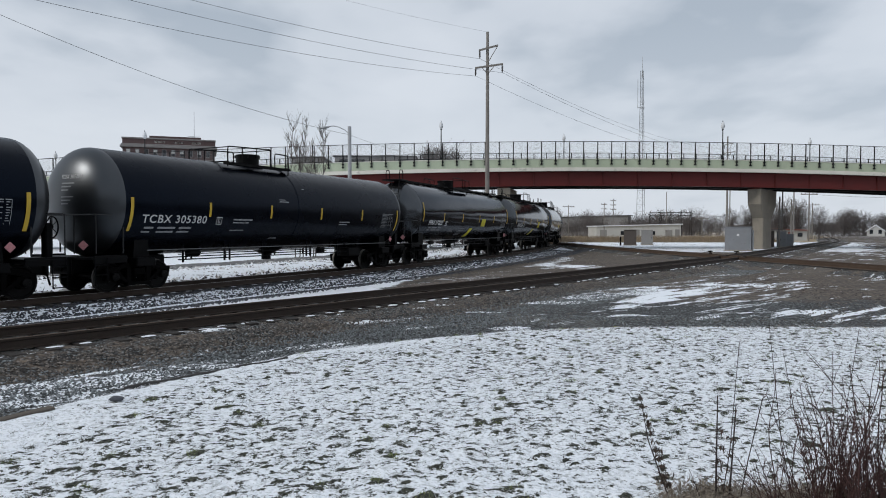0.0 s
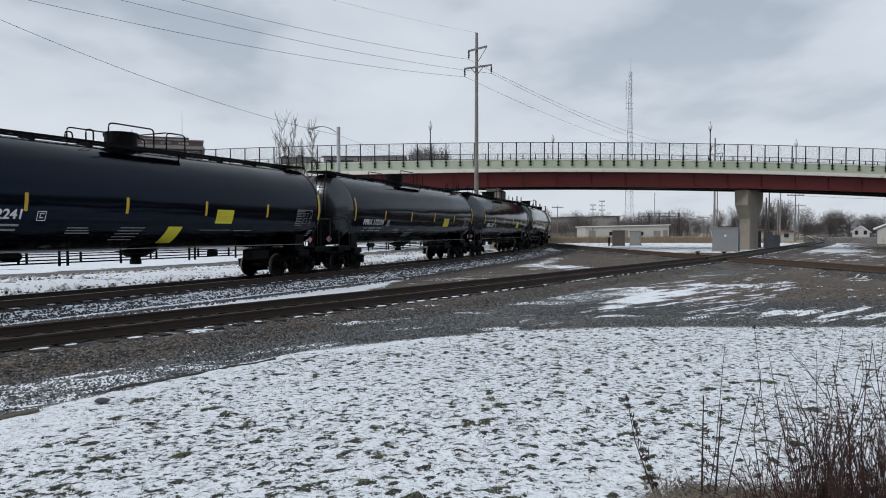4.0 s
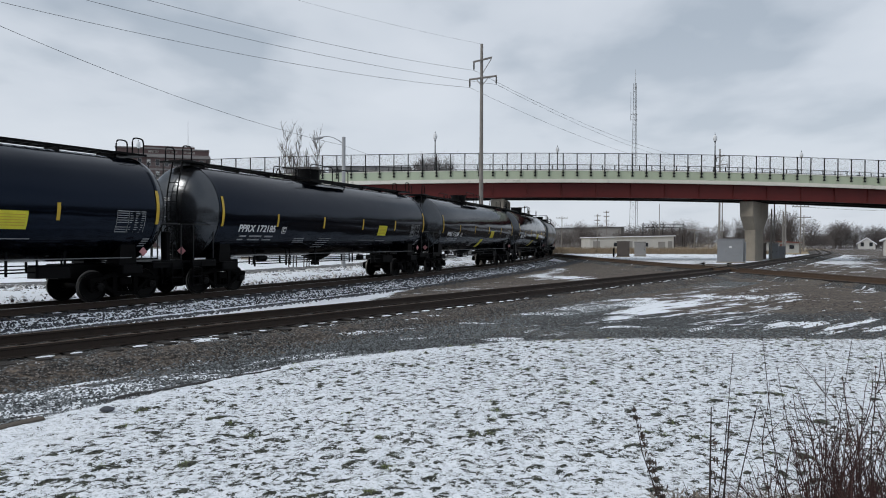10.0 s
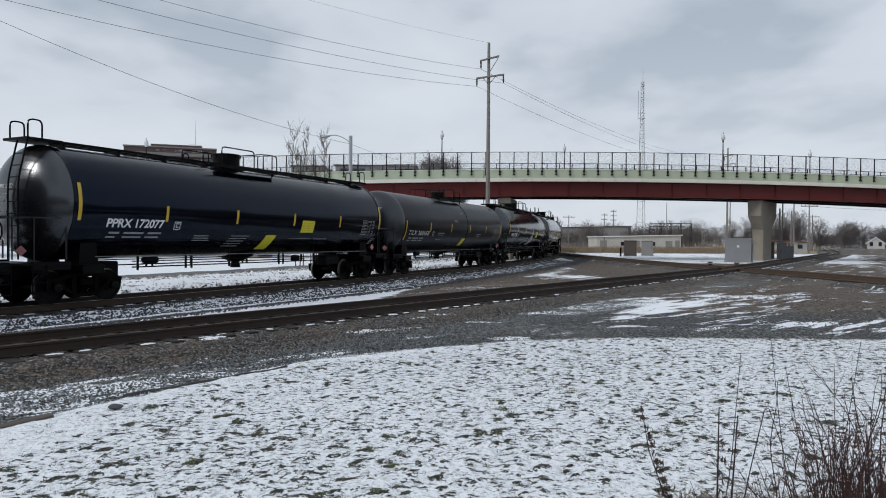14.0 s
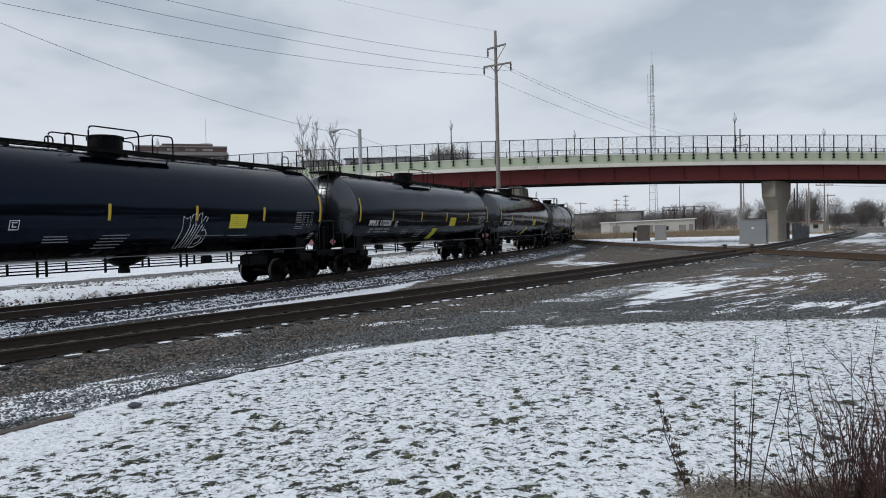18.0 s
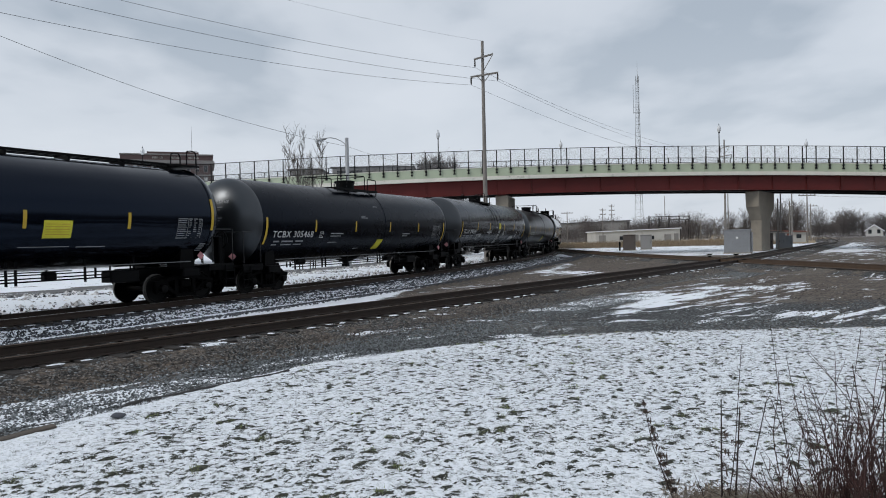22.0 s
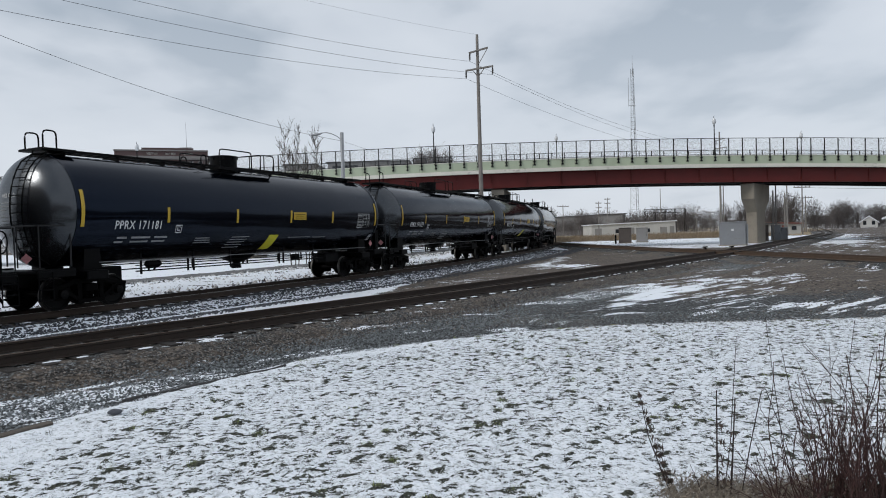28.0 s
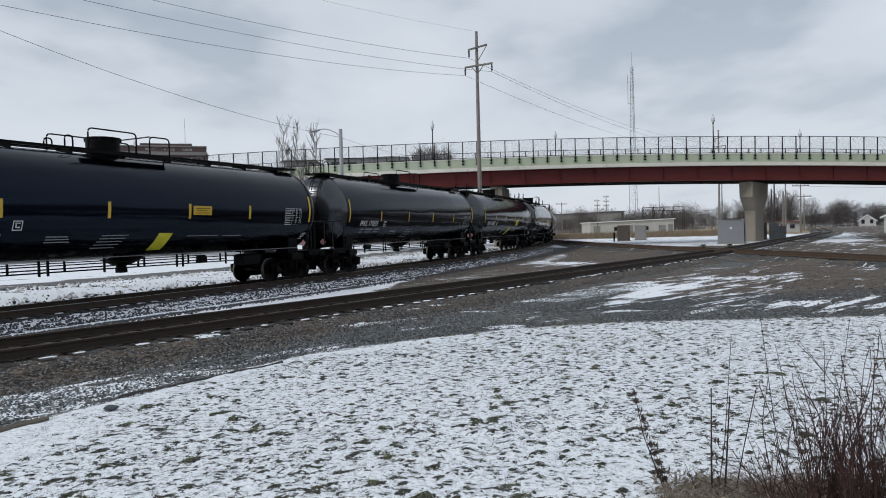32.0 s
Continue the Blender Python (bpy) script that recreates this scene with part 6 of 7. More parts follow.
def switch_stand(x, y, lab):
    s = thing("switch_stand", lab, "switch stand", m=Matrix.Translation((x, y, -0.42)))
    bm = B()
    bevel_box(bm, -0.45, 0.45, -0.2, 0.2, 0, 0.10, 0.02)
    bevel_box(bm, -0.14, 0.14, -0.12, 0.12, 0.10, 0.26, 0.04)
    part("base", bm, M["gear"], s)
    bm = B()
    tube(bm, [(0, 0, 0.2), (0, 0, 0.42)], 0.03, 6)
    box(bm, -0.2, 0.2, -0.02, 0.02, 0.32, 0.42)
    part("lever", bm, M["gear"], s)


switch_stand(22.3, 57.5, "low dark switch stand beside the crossing")
switch_stand(24.2, 56.8, "low dark switch stand beside the crossing")

# ---------------------------------------------------------------- buildings


def storey_building():
    b = thing("brick_building", "dark red brick office block with pale cornice", "building", m=pose(-83.0, 210, 0.6, 0, 0, 19))
    W, D, H = 26.0, 20.0, 29.2
    bm = B()
    box(bm, -W / 2, W / 2, 0, D, -1, H - 3.2)
    part("wall", bm, M["brick"], b)
    for z, o, h, mt in ((H - 3.2, 0.7, 0.55, "stone"), (H - 2.65, 0.45, 0.5, "stone"), (H - 2.15, 0.1, 1.5, "brick"), (H - 0.65, 0.3, 0.4, "stone"), (H - 6.9, 0.25, 0.4, "stone")):
        bm = B()
        bevel_box(bm, -W / 2 - o, W / 2 + o, -o, D + o, z, z + h, 0.08)
        part("cornice" if mt == "stone" else "parapet", bm, M["stone_dark" if mt == "stone" else mt], b)
    bm = B(); box(bm, -6, 9, 5, 14, H - 0.3, H + 1.0); part("penthouse", bm, M["brick"], b)
    for k in (-4.2, 1.0, 6.0):
        bm = B(); box(bm, k, k + 3.0, 0.02 - 0.12, 0.1, H - 1.75, H - 1.1); part("parapet_panel", bm, M["stone"], b)
    for row in range(6):
        z = H - 5.6 - 3.5 * row
        for i in range(10):
            x = -W / 2 + 1.5 + i * 2.5
            bm = B()
            bevel_box(bm, x - 0.62, x + 0.62, -0.08, 0.0, z - 0.15, z + 1.95, 0.02)
            w = part("window", bm, M["stone_dark"], b)
            bm = B()
            box(bm, x - 0.5, x + 0.5, -0.10, -0.085, z, z + 1.8)
            part("pane", bm, M["glass"], w)
            if (i * 7 + row * 3) % 5 < 3:
                bm = B()
                box(bm, x - 0.46, x + 0.46, -0.115, -0.104, z + 0.75, z + 1.72)
                part("blind", bm, M["shed_white"], w, "pale half-drawn blind")
    bm = B()
    tube(bm, [(7.0, 8, H), (7.0, 8, H + 9.5)], 0.09, 5, 0.04)
    for k in (0.8, 1.6):
        tube(bm, [(5.2, 8, H + k), (8.6, 8, H + k)], 0.07, 4)
    part("antenna_mast", bm, M["galv"], b, "thin rooftop antenna mast")


storey_building()


def shed(name, label, x0, x1, y, depth, h0, h1, mat, doors=(), roof="roof", base=-0.5):
    s = thing(name, label, "building", m=Matrix.Translation((0, y, base)))
    bm = B()
    rings = [[bm.verts.new(c) for c in ((x, 0, 0), (x, depth, 0), (x, depth, h), (x, 0, h))] for x, h in ((x0, h0), (x1, h1))]
    skin(bm, rings)
    part("wall", bm, M[mat], s)
    bm = B()
    rings = [[bm.verts.new(c) for c in ((x, -0.4, h), (x, depth + 0.4, h), (x, depth + 0.4, h + 0.25), (x, -0.4, h + 0.25))] for x, h in ((x0 - 0.4, h0), (x1 + 0.4, h1))]
    skin(bm, rings)
    part("roof", bm, M[roof], s)
    for a, b, z0, z1, mt in doors:
        bm = B()
        bevel_box(bm, a, b, -0.12, 0.0, z0, z1, 0.04)
        part("opening", bm, M[mt], s)
    return s


shed("white_shed", "long low white shed with snowy roof", 44.6, 69.0, 200, 12, 3.3, 3.9, "shed_white", [(45.5, 47.5, 0, 2.4, "shed_grey"), (51.5, 53.0, 0.9, 2.0, "glass"), (55.2, 57.0, 0, 2.4, "shed_grey"), (60.0, 61.5, 0.9, 2.0, "glass"), (64.5, 66.5, 0, 2.3, "shed_grey"), (67.3, 68.6, 0, 2.5, "shed_grey")], "snow")
shed("warehouse", "long grey warehouse behind the white shed", 41.0, 71.5, 262, 30, 7.0, 7.8, "shed_grey", [(70.3, 71.2, 0, 7.4, "roof")])
shed("block_building", "pale flat building with dark windows beyond the overpass", -23.5, -6.0, 150, 14, 18.2, 18.1, "shed_grey", [(-22.5, -17.0, 15.6, 17.6, "glass"), (-16.0, -10.5, 16.4, 17.4, "stone"), (-9.8, -6.4, 15.0, 17.6, "glass")])
shed("block_building", "grey concrete building behind the bare tree", -28.4, -22.8, 130, 14, 15.8, 15.8, "shed_grey", [(-27.8, -26.2, 13.0, 15.0, "glass"), (-25.2, -23.5, 13.0, 15.0, "glass")])
shed("red_shed", "small pale trackside shed with red brown roof", 70.0, 75.0, 142, 5, 2.3, 2.1, "shed_white", [(71, 72, 0, 1.9, "shed_red"), (73, 74, 0.9, 1.7, "glass")], "shed_red")
shed("small_shed", "small white shed near the tracks", 61.0, 65.0, 132, 5, 2.2, 2.2, "shed_white", [(62, 63, 0, 1.9, "roof")])
shed("grey_house", "low grey house beyond the tracks", 100.0, 108.0, 235, 8, 4.0, 4.0, "shed_grey", [(102, 103.5, 1.2, 2.6, "glass")], "snow")


def gabled_house(x, y, w, d, h, rise, mat, lab, turn=0):
    g = thing("house", lab, "house", m=pose(x, y, -0.5, 0, 0, turn))
    bm = B()
    prism(bm, [(-w / 2, 0), (w / 2, 0), (w / 2, h), (0, h + rise), (-w / 2, h)], 0, d)
    part("wall", bm, M[mat], g)
    for s in (-1, 1):
        bm = B()
        prism(bm, [(0, h + rise + 0.02), (s * (w / 2 + 0.5), h - rise * 0.2 + 0.02), (s * (w / 2 + 0.5), h - rise * 0.2 + 0.28), (0, h + rise + 0.30)], -0.4, d + 0.4)
        part("roof", bm, M["snow"], g, "snow-covered roof slope")
    for q in (-0.25, 0.25):
        bm = B()
        bevel_box(bm, q * w - 0.5, q * w + 0.5, -0.08, 0, 1.0, 2.4, 0.02)
        part("window", bm, M["glass"], g)


gabled_house(150.6, 240, 5.2, 6, 2.0, 1.9, "shed_white", "white gabled house with snow on its roof", -31)
gabled_house(75.4, 109, 7.5, 9, 2.7, 1.5, "shed_white", "white gabled house with snowy roof beside the road", -48)
gabled_house(98.0, 210, 8, 10, 3.0, 2.4, "shed_grey", "grey gabled house among bare trees", -10)


def substation(x0, x1, y):
    s = thing("substation", "steel substation frames with bare busbars", "substation", m=Matrix.Translation((0, y, -0.5)))
    for x in np.linspace(x0, x1, 5):
        bm = B()
        for d in (-0.4, 0.4):
            tube(bm, [(x + d, 0, 0), (x + d * 0.4, 0, 8.8)], 0.10, 4)
        for z in np.arange(1, 8.5, 1.2):
            tube(bm, [(x - 0.4, 0, z), (x + 0.35, 0, z + 1.2)], 0.06, 4)
        part("column", bm, M["dark_steel"], s)
    for z in (7.4, 8.6):
        bm = B()
        tube(bm, [(x0, 0, z), (x1, 0, z)], 0.11, 4)
        for x in np.arange(x0, x1, 1.5):
            tube(bm, [(x, 0, 7.4), (x + 0.75, 0, 8.6)], 0.05, 4)
        part("beam", bm, M["dark_steel"], s)
    for x in np.arange(x0 + 1, x1, 3.0):
        bm = B()
        lathe(bm, [(0.12, 5.6), (0.22, 5.9), (0.12, 6.2), (0.22, 6.5), (0.12, 6.8), (0.1, 7.3)], 8, Matrix.Translation((x, 0, 0)))
        part("insulator", bm, M["porcelain"], s)


substation(73.6, 88.0, 245)

# ---------------------------------------------------------------- trees and plants


def sapling(x, y, h, seed, lab, stems):
    """Several crooked stems with short crooked side branches that turn upwards."""
    rd = random.Random(seed)
    t = thing("bare_tree", lab, "tree", "bare trees", m=Matrix.Translation((x, y, -0.45)))

    def crooked(p, d, length, r, n, bm, wob=0.30):
        pts = [Vector(p)]
        aim = Vector((d.x * 0.35, d.y * 0.3, 1.0))
        for i in range(n):
            d = (d * 0.8 + aim * 0.22 + Vector((rd.uniform(-wob, wob), rd.uniform(-wob, wob), 0.0))).normalized()
            pts.append(pts[-1] + d * length / n)
        tube(bm, pts, r, 6, r * 0.4)
        return pts
    for dx, lean, f in stems:
        bm = B()
        pts = crooked((dx * 0.3, rd.uniform(-.1, .1), 0), Vector((lean, rd.uniform(-.08, .08), 1)), h * f, 0.046, 12, bm, 0.13)
        part("trunk", bm, M["bark"], t)
        cr = B()
        for i in range(4, 12):
            for side in (-1, 1, -1, 1, -1):
                if rd.random() < 0.85:
                    q = pts[i].lerp(pts[i + 1], rd.random())
                    sub = crooked(q, Vector((side * rd.uniform(0.3, 0.7), rd.uniform(-.5, .5), 0.9)), h * rd.uniform(0.08, 0.16), 0.020, 6, cr)
                    for j in range(5):
                        k = rd.randint(1, 5)
                        crooked(sub[k], Vector((rd.uniform(-.7, .7), rd.uniform(-.5, .5), 0.8)), h * rd.uniform(0.03, 0.075), 0.011, 3, cr)
        part("crown", cr, M["bark"], t, "leafless crooked twigs")


sapling(-11.35, 54.0, 10.4, 4, "young bare tree with upright crooked branches beside the street light", ((-0.6, -0.02, 0.98), (0.4, 0.01, 0.92), (1.2, 0.03, 0.78)))
sapling(-10.3, 55.0, 10.6, 12, "young bare tree with upright crooked branches beside the street light", ((-0.9, 0.0, 0.85), (-0.2, 0.02, 0.7), (0.4, 0.05, 0.98)))


def wood(name, label, spots, seed, dens=260, twig_r=0.03):
    """Far bare trees: a trunk, limbs and a rounded crown of fine twigs, one mesh."""
    rd = random.Random(seed)
    bm = B()
    for x, y, h, w in spots:
        tube(bm, [(x, y, -0.5), (x + rd.uniform(-.3, .3), y, h * 0.45)], twig_r * 4, 5, twig_r * 2)
        zc, hz, w = h * 0.50, h * 0.50, w * 1.35
        for i in range(dens):
            a, c, f = rd.uniform(0, 6.283), rd.uniform(-0.9, 1), rd.random() ** 0.5
            e = math.sqrt(max(1 - c * c, 0))
            k = f * rd.uniform(0.86, 1.04)
            tip = Vector((x + w * e * math.cos(a) * k, y + w * e * math.sin(a) * k, zc + hz * c * k))
            root = Vector((x + rd.uniform(-.1, .1) * w, y, max(tip.z - rd.uniform(0.22, 0.42) * h, 0.0)))
            q = tip.lerp(root, rd.uniform(0.3, 0.6)) if f > 0.4 else root
            mid = q.lerp(tip, 0.5) + Vector((rd.uniform(-.05, .05) * h, 0, 0.03 * h))
            tube(bm, [q, mid, tip], twig_r * rd.uniform(0.7, 1.3), 3, twig_r * 0.3)
            for j in range(4):
                p = mid.lerp(tip, rd.random())
                d = (tip - q).normalized() * 0.6 + Vector((rd.uniform(-1, 1), rd.uniform(-.3, .3), rd.uniform(-0.4, 1)))
                tube(bm, [p, p + d * h * rd.uniform(0.03, 0.085)], twig_r * 0.6, 3, twig_r * 0.25)
        for i in range(70):
            bx = x + rd.uniform(-1.6, 1.6) * w
            l = h * rd.uniform(0.10, 0.42)
            tube(bm, [(bx, y - 1, -0.5), (bx + rd.uniform(-.4, .4) * l, y - 1, l)], twig_r * 0.9, 3, twig_r * 0.3)
    o = new(name, mesh_of(name, bm, M["wood_haze"]))
    tagged(o, label, "woodland", kind="stuff")


def by_sight(rows, rd, jx=4, jy=15):
    return [((px + rd.uniform(-jx, jx) - 784) / 1220 * y, y + rd.uniform(-jy, jy), h * rd.uniform(0.88, 1.05), w * rd.uniform(0.85, 1.2)) for px, y, h, w in rows]


wood("bare_treetop", "dense round brown treetop beyond the overpass", [(-2.6, 112, 15.4, 1.6), (-0.6, 112, 15.8, 1.8), (1.5, 113, 15.4, 1.6)], 17, 1700, 0.042)
_r = random.Random(5)
wood("bare_woodland", "far belt of bare brown trees", by_sight([(984, 330, 13.2, 3.2), (996, 330, 14.4, 3.4)] + [(1015 + 13 * i, 330, 11.0, 4.6) for i in range(15)] + [(1110 + 13 * i, 300, 9.0, 4.6) for i in range(14)]
     + [(1178, 258, 9.8, 4.0), (1190, 258, 11.0, 4.2), (1203, 256, 11.2, 4.2), (1216, 258, 10.2, 4.4), (1230, 256, 9.6, 4.2), (1243, 258, 7.5, 3.6), (1160, 256, 6.5, 3.6)]
     + [(1046, 225, 7.4, 2.2), (1056, 225, 9.6, 2.4), (1068, 225, 8.2, 2.4), (1030, 240, 6.6, 2.6), (1012, 240, 6.0, 3.0), (995, 240, 5.6, 3.0), (1125, 230, 7.0, 2.6)], _r), 11, 360, 0.032)
wood("bare_woodland", "bare trees beside the tracks", by_sight([(1388, 165, 9.2, 2.3), (1398, 168, 10.2, 2.6), (1412, 165, 9.4, 2.4), (1424, 165, 10.2, 2.6), (1436, 168, 8.2, 2.2), (1300, 200, 8.8, 2.8), (1313, 200, 10.2, 3.0), (1326, 200, 9.6, 2.8), (1344, 190, 7.5, 2.6), (1362, 190, 7.0, 2.6), (1376, 190, 7.2, 2.4)], _r, 2, 6), 12, 480, 0.024)
wood("bare_woodland", "far belt of bare grey trees along the road", by_sight([(1474, 250, 8.2, 3.2), (1486, 250, 10.0, 3.8), (1499, 250, 10.0, 3.8), (1512, 250, 9.2, 3.8), (1524, 252, 10.0, 3.8), (1537, 252, 9.2, 3.6), (1550, 254, 8.4, 4.0), (1564, 256, 7.8, 4.0), (1579, 256, 8.0, 4.0), (1596, 258, 8.6, 4.4), (1614, 258, 8.4, 4.4)]
     + [(1446 + 6 * i, 420, 7.6, 5) for i in range(6)] + [(1634 + 16 * i, 260, 9.0, 5) for i in range(8)], _r, 2, 8), 13, 520, 0.034)
wood("bare_woodland", "far trees and brush on the horizon", [(-900 + 26 * i + _r.uniform(-8, 8), 640 + _r.uniform(-40, 40), 9 * _r.uniform(0.7, 1.2), 14) for i in range(72)], 14, 24, 0.14)


def bush():
    """Reddish brown leafless shrub at the lawn's near edge: long wavy stems with rising side twigs."""
    rd = random.Random(21)
    b = thing("dead_shrub", "tangled reddish brown leafless shrub on the lawn", "shrub", m=Matrix.Translation((2.86, 4.6, LAWN_Z)))
    heads = B()

    def wavy(bm, p, d, length, r, n, wob):
        pts = [Vector(p)]
        for i in range(n):
            d = (d + Vector((rd.gauss(0, wob), rd.gauss(0, wob), rd.uniform(-0.3, 1) * wob * 0.5))).normalized()
            pts.append(pts[-1] + d * length / n)
        tube(bm, pts, r, 4, r * 0.42)
        return pts, d

    for i in range(230):
        bm = B()
        bx = rd.uniform(-0.20, 0.95) if i < 190 else rd.uniform(-0.55, 0.1)
        by = rd.gauss(0.05, 0.22)
        tall = i % 9 == 0
        h = rd.uniform(1.0, 1.32) if tall else rd.uniform(0.45, 1.0)
        h *= 0.62 + 0.38 * min(max((bx + 0.5) / 0.45, 0), 1) if not tall else 1.0
        lean = Vector((rd.gauss(0.02, 0.16) - (0.22 if bx < -0.25 else 0), rd.gauss(0, 0.12), 1))
        pts, d = wavy(bm, (bx, by, -0.02), lean, h, rd.uniform(0.0036, 0.0058) * (1.15 if tall else 1), 10, 0.085)
        for k in range(rd.randint(4, 7)):
            m = rd.randint(2, 8)
            side = Vector((rd.uniform(-1, 1), rd.uniform(-1, 1), 0)).normalized()
            sub, e = wavy(bm, pts[m], (pts[m] - pts[m - 1]).normalized() * 0.75 + side * 0.5, h * rd.uniform(0.10, 0.30), 0.0026, 5, 0.10)
            for q in range(rd.randint(1, 3)):
                o = Vector((rd.uniform(-1, 1), rd.uniform(-1, 1), 0.6)).normalized()
                wavy(bm, sub[rd.randint(1, 4)], o, h * rd.uniform(0.02, 0.08), 0.0016, 3, 0.10)
            if rd.random() < 0.22:
                lathe(heads, [(0.002, -0.008), (0.006, -0.003), (0.007, 0.003), (0.002, 0.008)], 6, Matrix.Translation(sub[-1]))
        part("stem", bm, M["twig"], b)
    bm = B()
    for i in range(220):                     # dead canes that lie low and cross one another
        p = Vector((rd.uniform(-0.7, 0.8), rd.gauss(0.15, 0.2), rd.uniform(0, 0.12)))
        wavy(bm, p, Vector((rd.gauss(0, 0.8), rd.gauss(0, 0.5), rd.uniform(0.05, 0.6))), rd.uniform(0.2, 0.55), 0.0028, 5, 0.12)
    part("fallen_canes", bm, M["twig"], b, "low tangle of dead canes")["kind"] = "stuff"
    part("seed_heads", heads, M["twig"], b, "small dark seed heads")["kind"] = "stuff"


def weed(x, y, pts, r, seed, label="tall dry dark weed stalk in the lawn"):
    rd = random.Random(seed)
    w = thing("dead_weed", label, "weed", "tall dead weeds", m=Matrix.Translation((x, y, LAWN_Z)))
    bm = tube(B(), [(0, 0, -0.02)] + pts, r, 5, r * 0.45)
    part("stalk", bm, M["stalk"], w)
    bm = B()
    P = [Vector((0, 0, 0))] + [Vector(p) for p in pts]
    for i in range(9):
        k = rd.randint(0, len(P) - 2)
        q = P[k].lerp(P[k + 1], rd.random())
        e = q + Vector((rd.uniform(-.07, .07), rd.uniform(-.05, .05), rd.uniform(0.0, 0.09)))
        tube(bm, [q, e], r * 0.35, 3, r * 0.12)
    part("side_twigs", bm, M["twig"], w)["kind"] = "stuff"


def edging(name, label, pts, w, h, mat):
    bm = B()
    rings = []
    for x, y, z in pts:
        rings.append([bm.verts.new((x + a * 0.85, y - a * 0.5, z + c)) for a, c in ((-w, -0.12), (w, -0.12), (w, h * 0.7), (w * 0.6, h), (-w * 0.6, h), (-w, h * 0.7))])
    skin(bm, rings)
    tagged(new(name, mesh_of(name, bm, M[mat])), label, "edging", kind="structure")


edging("lawn_edging_curb", "worn brown concrete curb sunk in the lawn's edge", [(-5.6 + 0.17 * i, 6.0 + 0.245 * i, LAWN_Z + 0.012 * math.sin(i)) for i in range(8)], 0.07, 0.028, "curb")
edging("lawn_edging_strip", "thin dark edging strip along the lawn", [(-4.05 + 0.16 * i, 8.72 + 0.205 * i + 0.03 * math.sin(i * 1.3), LAWN_Z + 0.008 * math.sin(i * 2)) for i in range(11)], 0.02, 0.028, "curb_dark")


def curled_leaves(bm, x, y, z, n, s, rd):
    for i in range(n):
        c = Vector((x + rd.gauss(0, s), y + rd.gauss(0, s), z + abs(rd.gauss(0, s * 0.7))))
        m = Matrix.Translation(c) @ Euler((rd.uniform(0, 6), rd.uniform(0, 6), rd.uniform(0, 6))).to_matrix().to_4x4()
        l, w = rd.uniform(0.015, 0.04), rd.uniform(0.004, 0.010)
        vs = [bm.verts.new(m @ Vector(q)) for q in ((-l, 0, 0), (0, -w, l * 0.2), (l, 0, -l * 0.1), (0, w, l * 0.25))]
        bm.faces.new((vs[0], vs[1], vs[2]))
        bm.faces.new((vs[0], vs[2], vs[3]))


bush()
weed(2.00, 5.0, [(0.0, 0, 0.3), (0.005, 0, 0.81)], 0.0092, 1)
weed(2.09, 5.0, [(0.02, 0, 0.25), (0.05, 0, 0.75)], 0.0092, 2)
weed(2.06, 5.05, [(0.06, 0, 0.4), (0.09, 0, 0.8), (0.12, 0, 1.19)], 0.0042, 3)
weed(2.14, 4.95, [(0.07, 0, 0.35), (0.17, 0, 0.80), (0.20, 0, 0.82), (0.30, 0, 0.55), (0.42, 0, 0.15)], 0.0045, 4, "bent dry weed stalk in the lawn")
weed(2.62, 5.1, [(-0.09, 0, 0.4), (-0.14, 0, 0.8), (-0.20, 0, 1.32)], 0.0042, 5)
weed(2.98, 5.0, [(-0.1, 0, 0.3), (0.0, 0.05, 0.75), (0.05, 0, 1.30)], 0.004, 6)
weed(2.80, 5.1, [(-0.12, 0, 0.35), (-0.2, 0, 0.75), (-0.27, 0, 1.1)], 0.0038, 7)
weed(1.70, 5.1, [(-0.08, 0, 0.2), (-0.17, 0, 0.45), (-0.235, 0, 0.80)], 0.006, 8, "withered weed with hanging leaves in the lawn")
weed(1.92, 5.0, [(-0.06, 0, 0.12), (-0.12, 0, 0.27)], 0.004, 9, "short dry weed stalk in the lawn")


def litter():
    rd = random.Random(33)
    bm = B()
    for i in range(90):
        curled_leaves(bm, rd.uniform(1.62, 3.3), rd.gauss(4.95, 0.14), LAWN_Z + 0.01, 22, 0.06, rd)
    for i in range(900):                     # matted dead grass that leans every way
        x, y = rd.uniform(1.60, 2.75), rd.gauss(5.0, 0.13)
        a, l = rd.uniform(0, 6.283), rd.uniform(0.08, 0.26)
        e = Vector((x + l * math.cos(a), y + 0.6 * l * math.sin(a), LAWN_Z + rd.uniform(0.0, 0.12)))
        p = Vector((x, y, LAWN_Z + rd.uniform(0.0, 0.05)))
        tube(bm, [p, p.lerp(e, 0.5) + Vector((0, 0, rd.uniform(0.01, 0.06))), e], 0.0022, 3, 0.0008)
    dark = B()
    for i in range(12):
        f = i / 11
        curled_leaves(dark, 1.69 - 0.22 * f, 5.1, LAWN_Z + 0.04 + 0.72 * f, int(26 * (1 - 0.7 * f) * (1.0 if i % 3 else 0.4)), 0.022 - 0.014 * f, rd)
    for i in range(9):
        f = i / 8
        curled_leaves(dark, 2.03 + 0.10 * f * (i % 2), 5.0, LAWN_Z + 0.08 + 0.45 * f, 6, 0.02, rd)
    o = new("hanging_leaves", mesh_of("hanging_leaves", dark, M["withered"]))
    tagged(o, "dark curled dead leaves clinging to the weed stalks", "leaves", kind="stuff")
    o = new("withered_leaves", mesh_of("withered_leaves", bm, M["litter"]))
    tagged(o, "withered tan leaves and grass round the weeds", "leaves", kind="stuff")


litter()


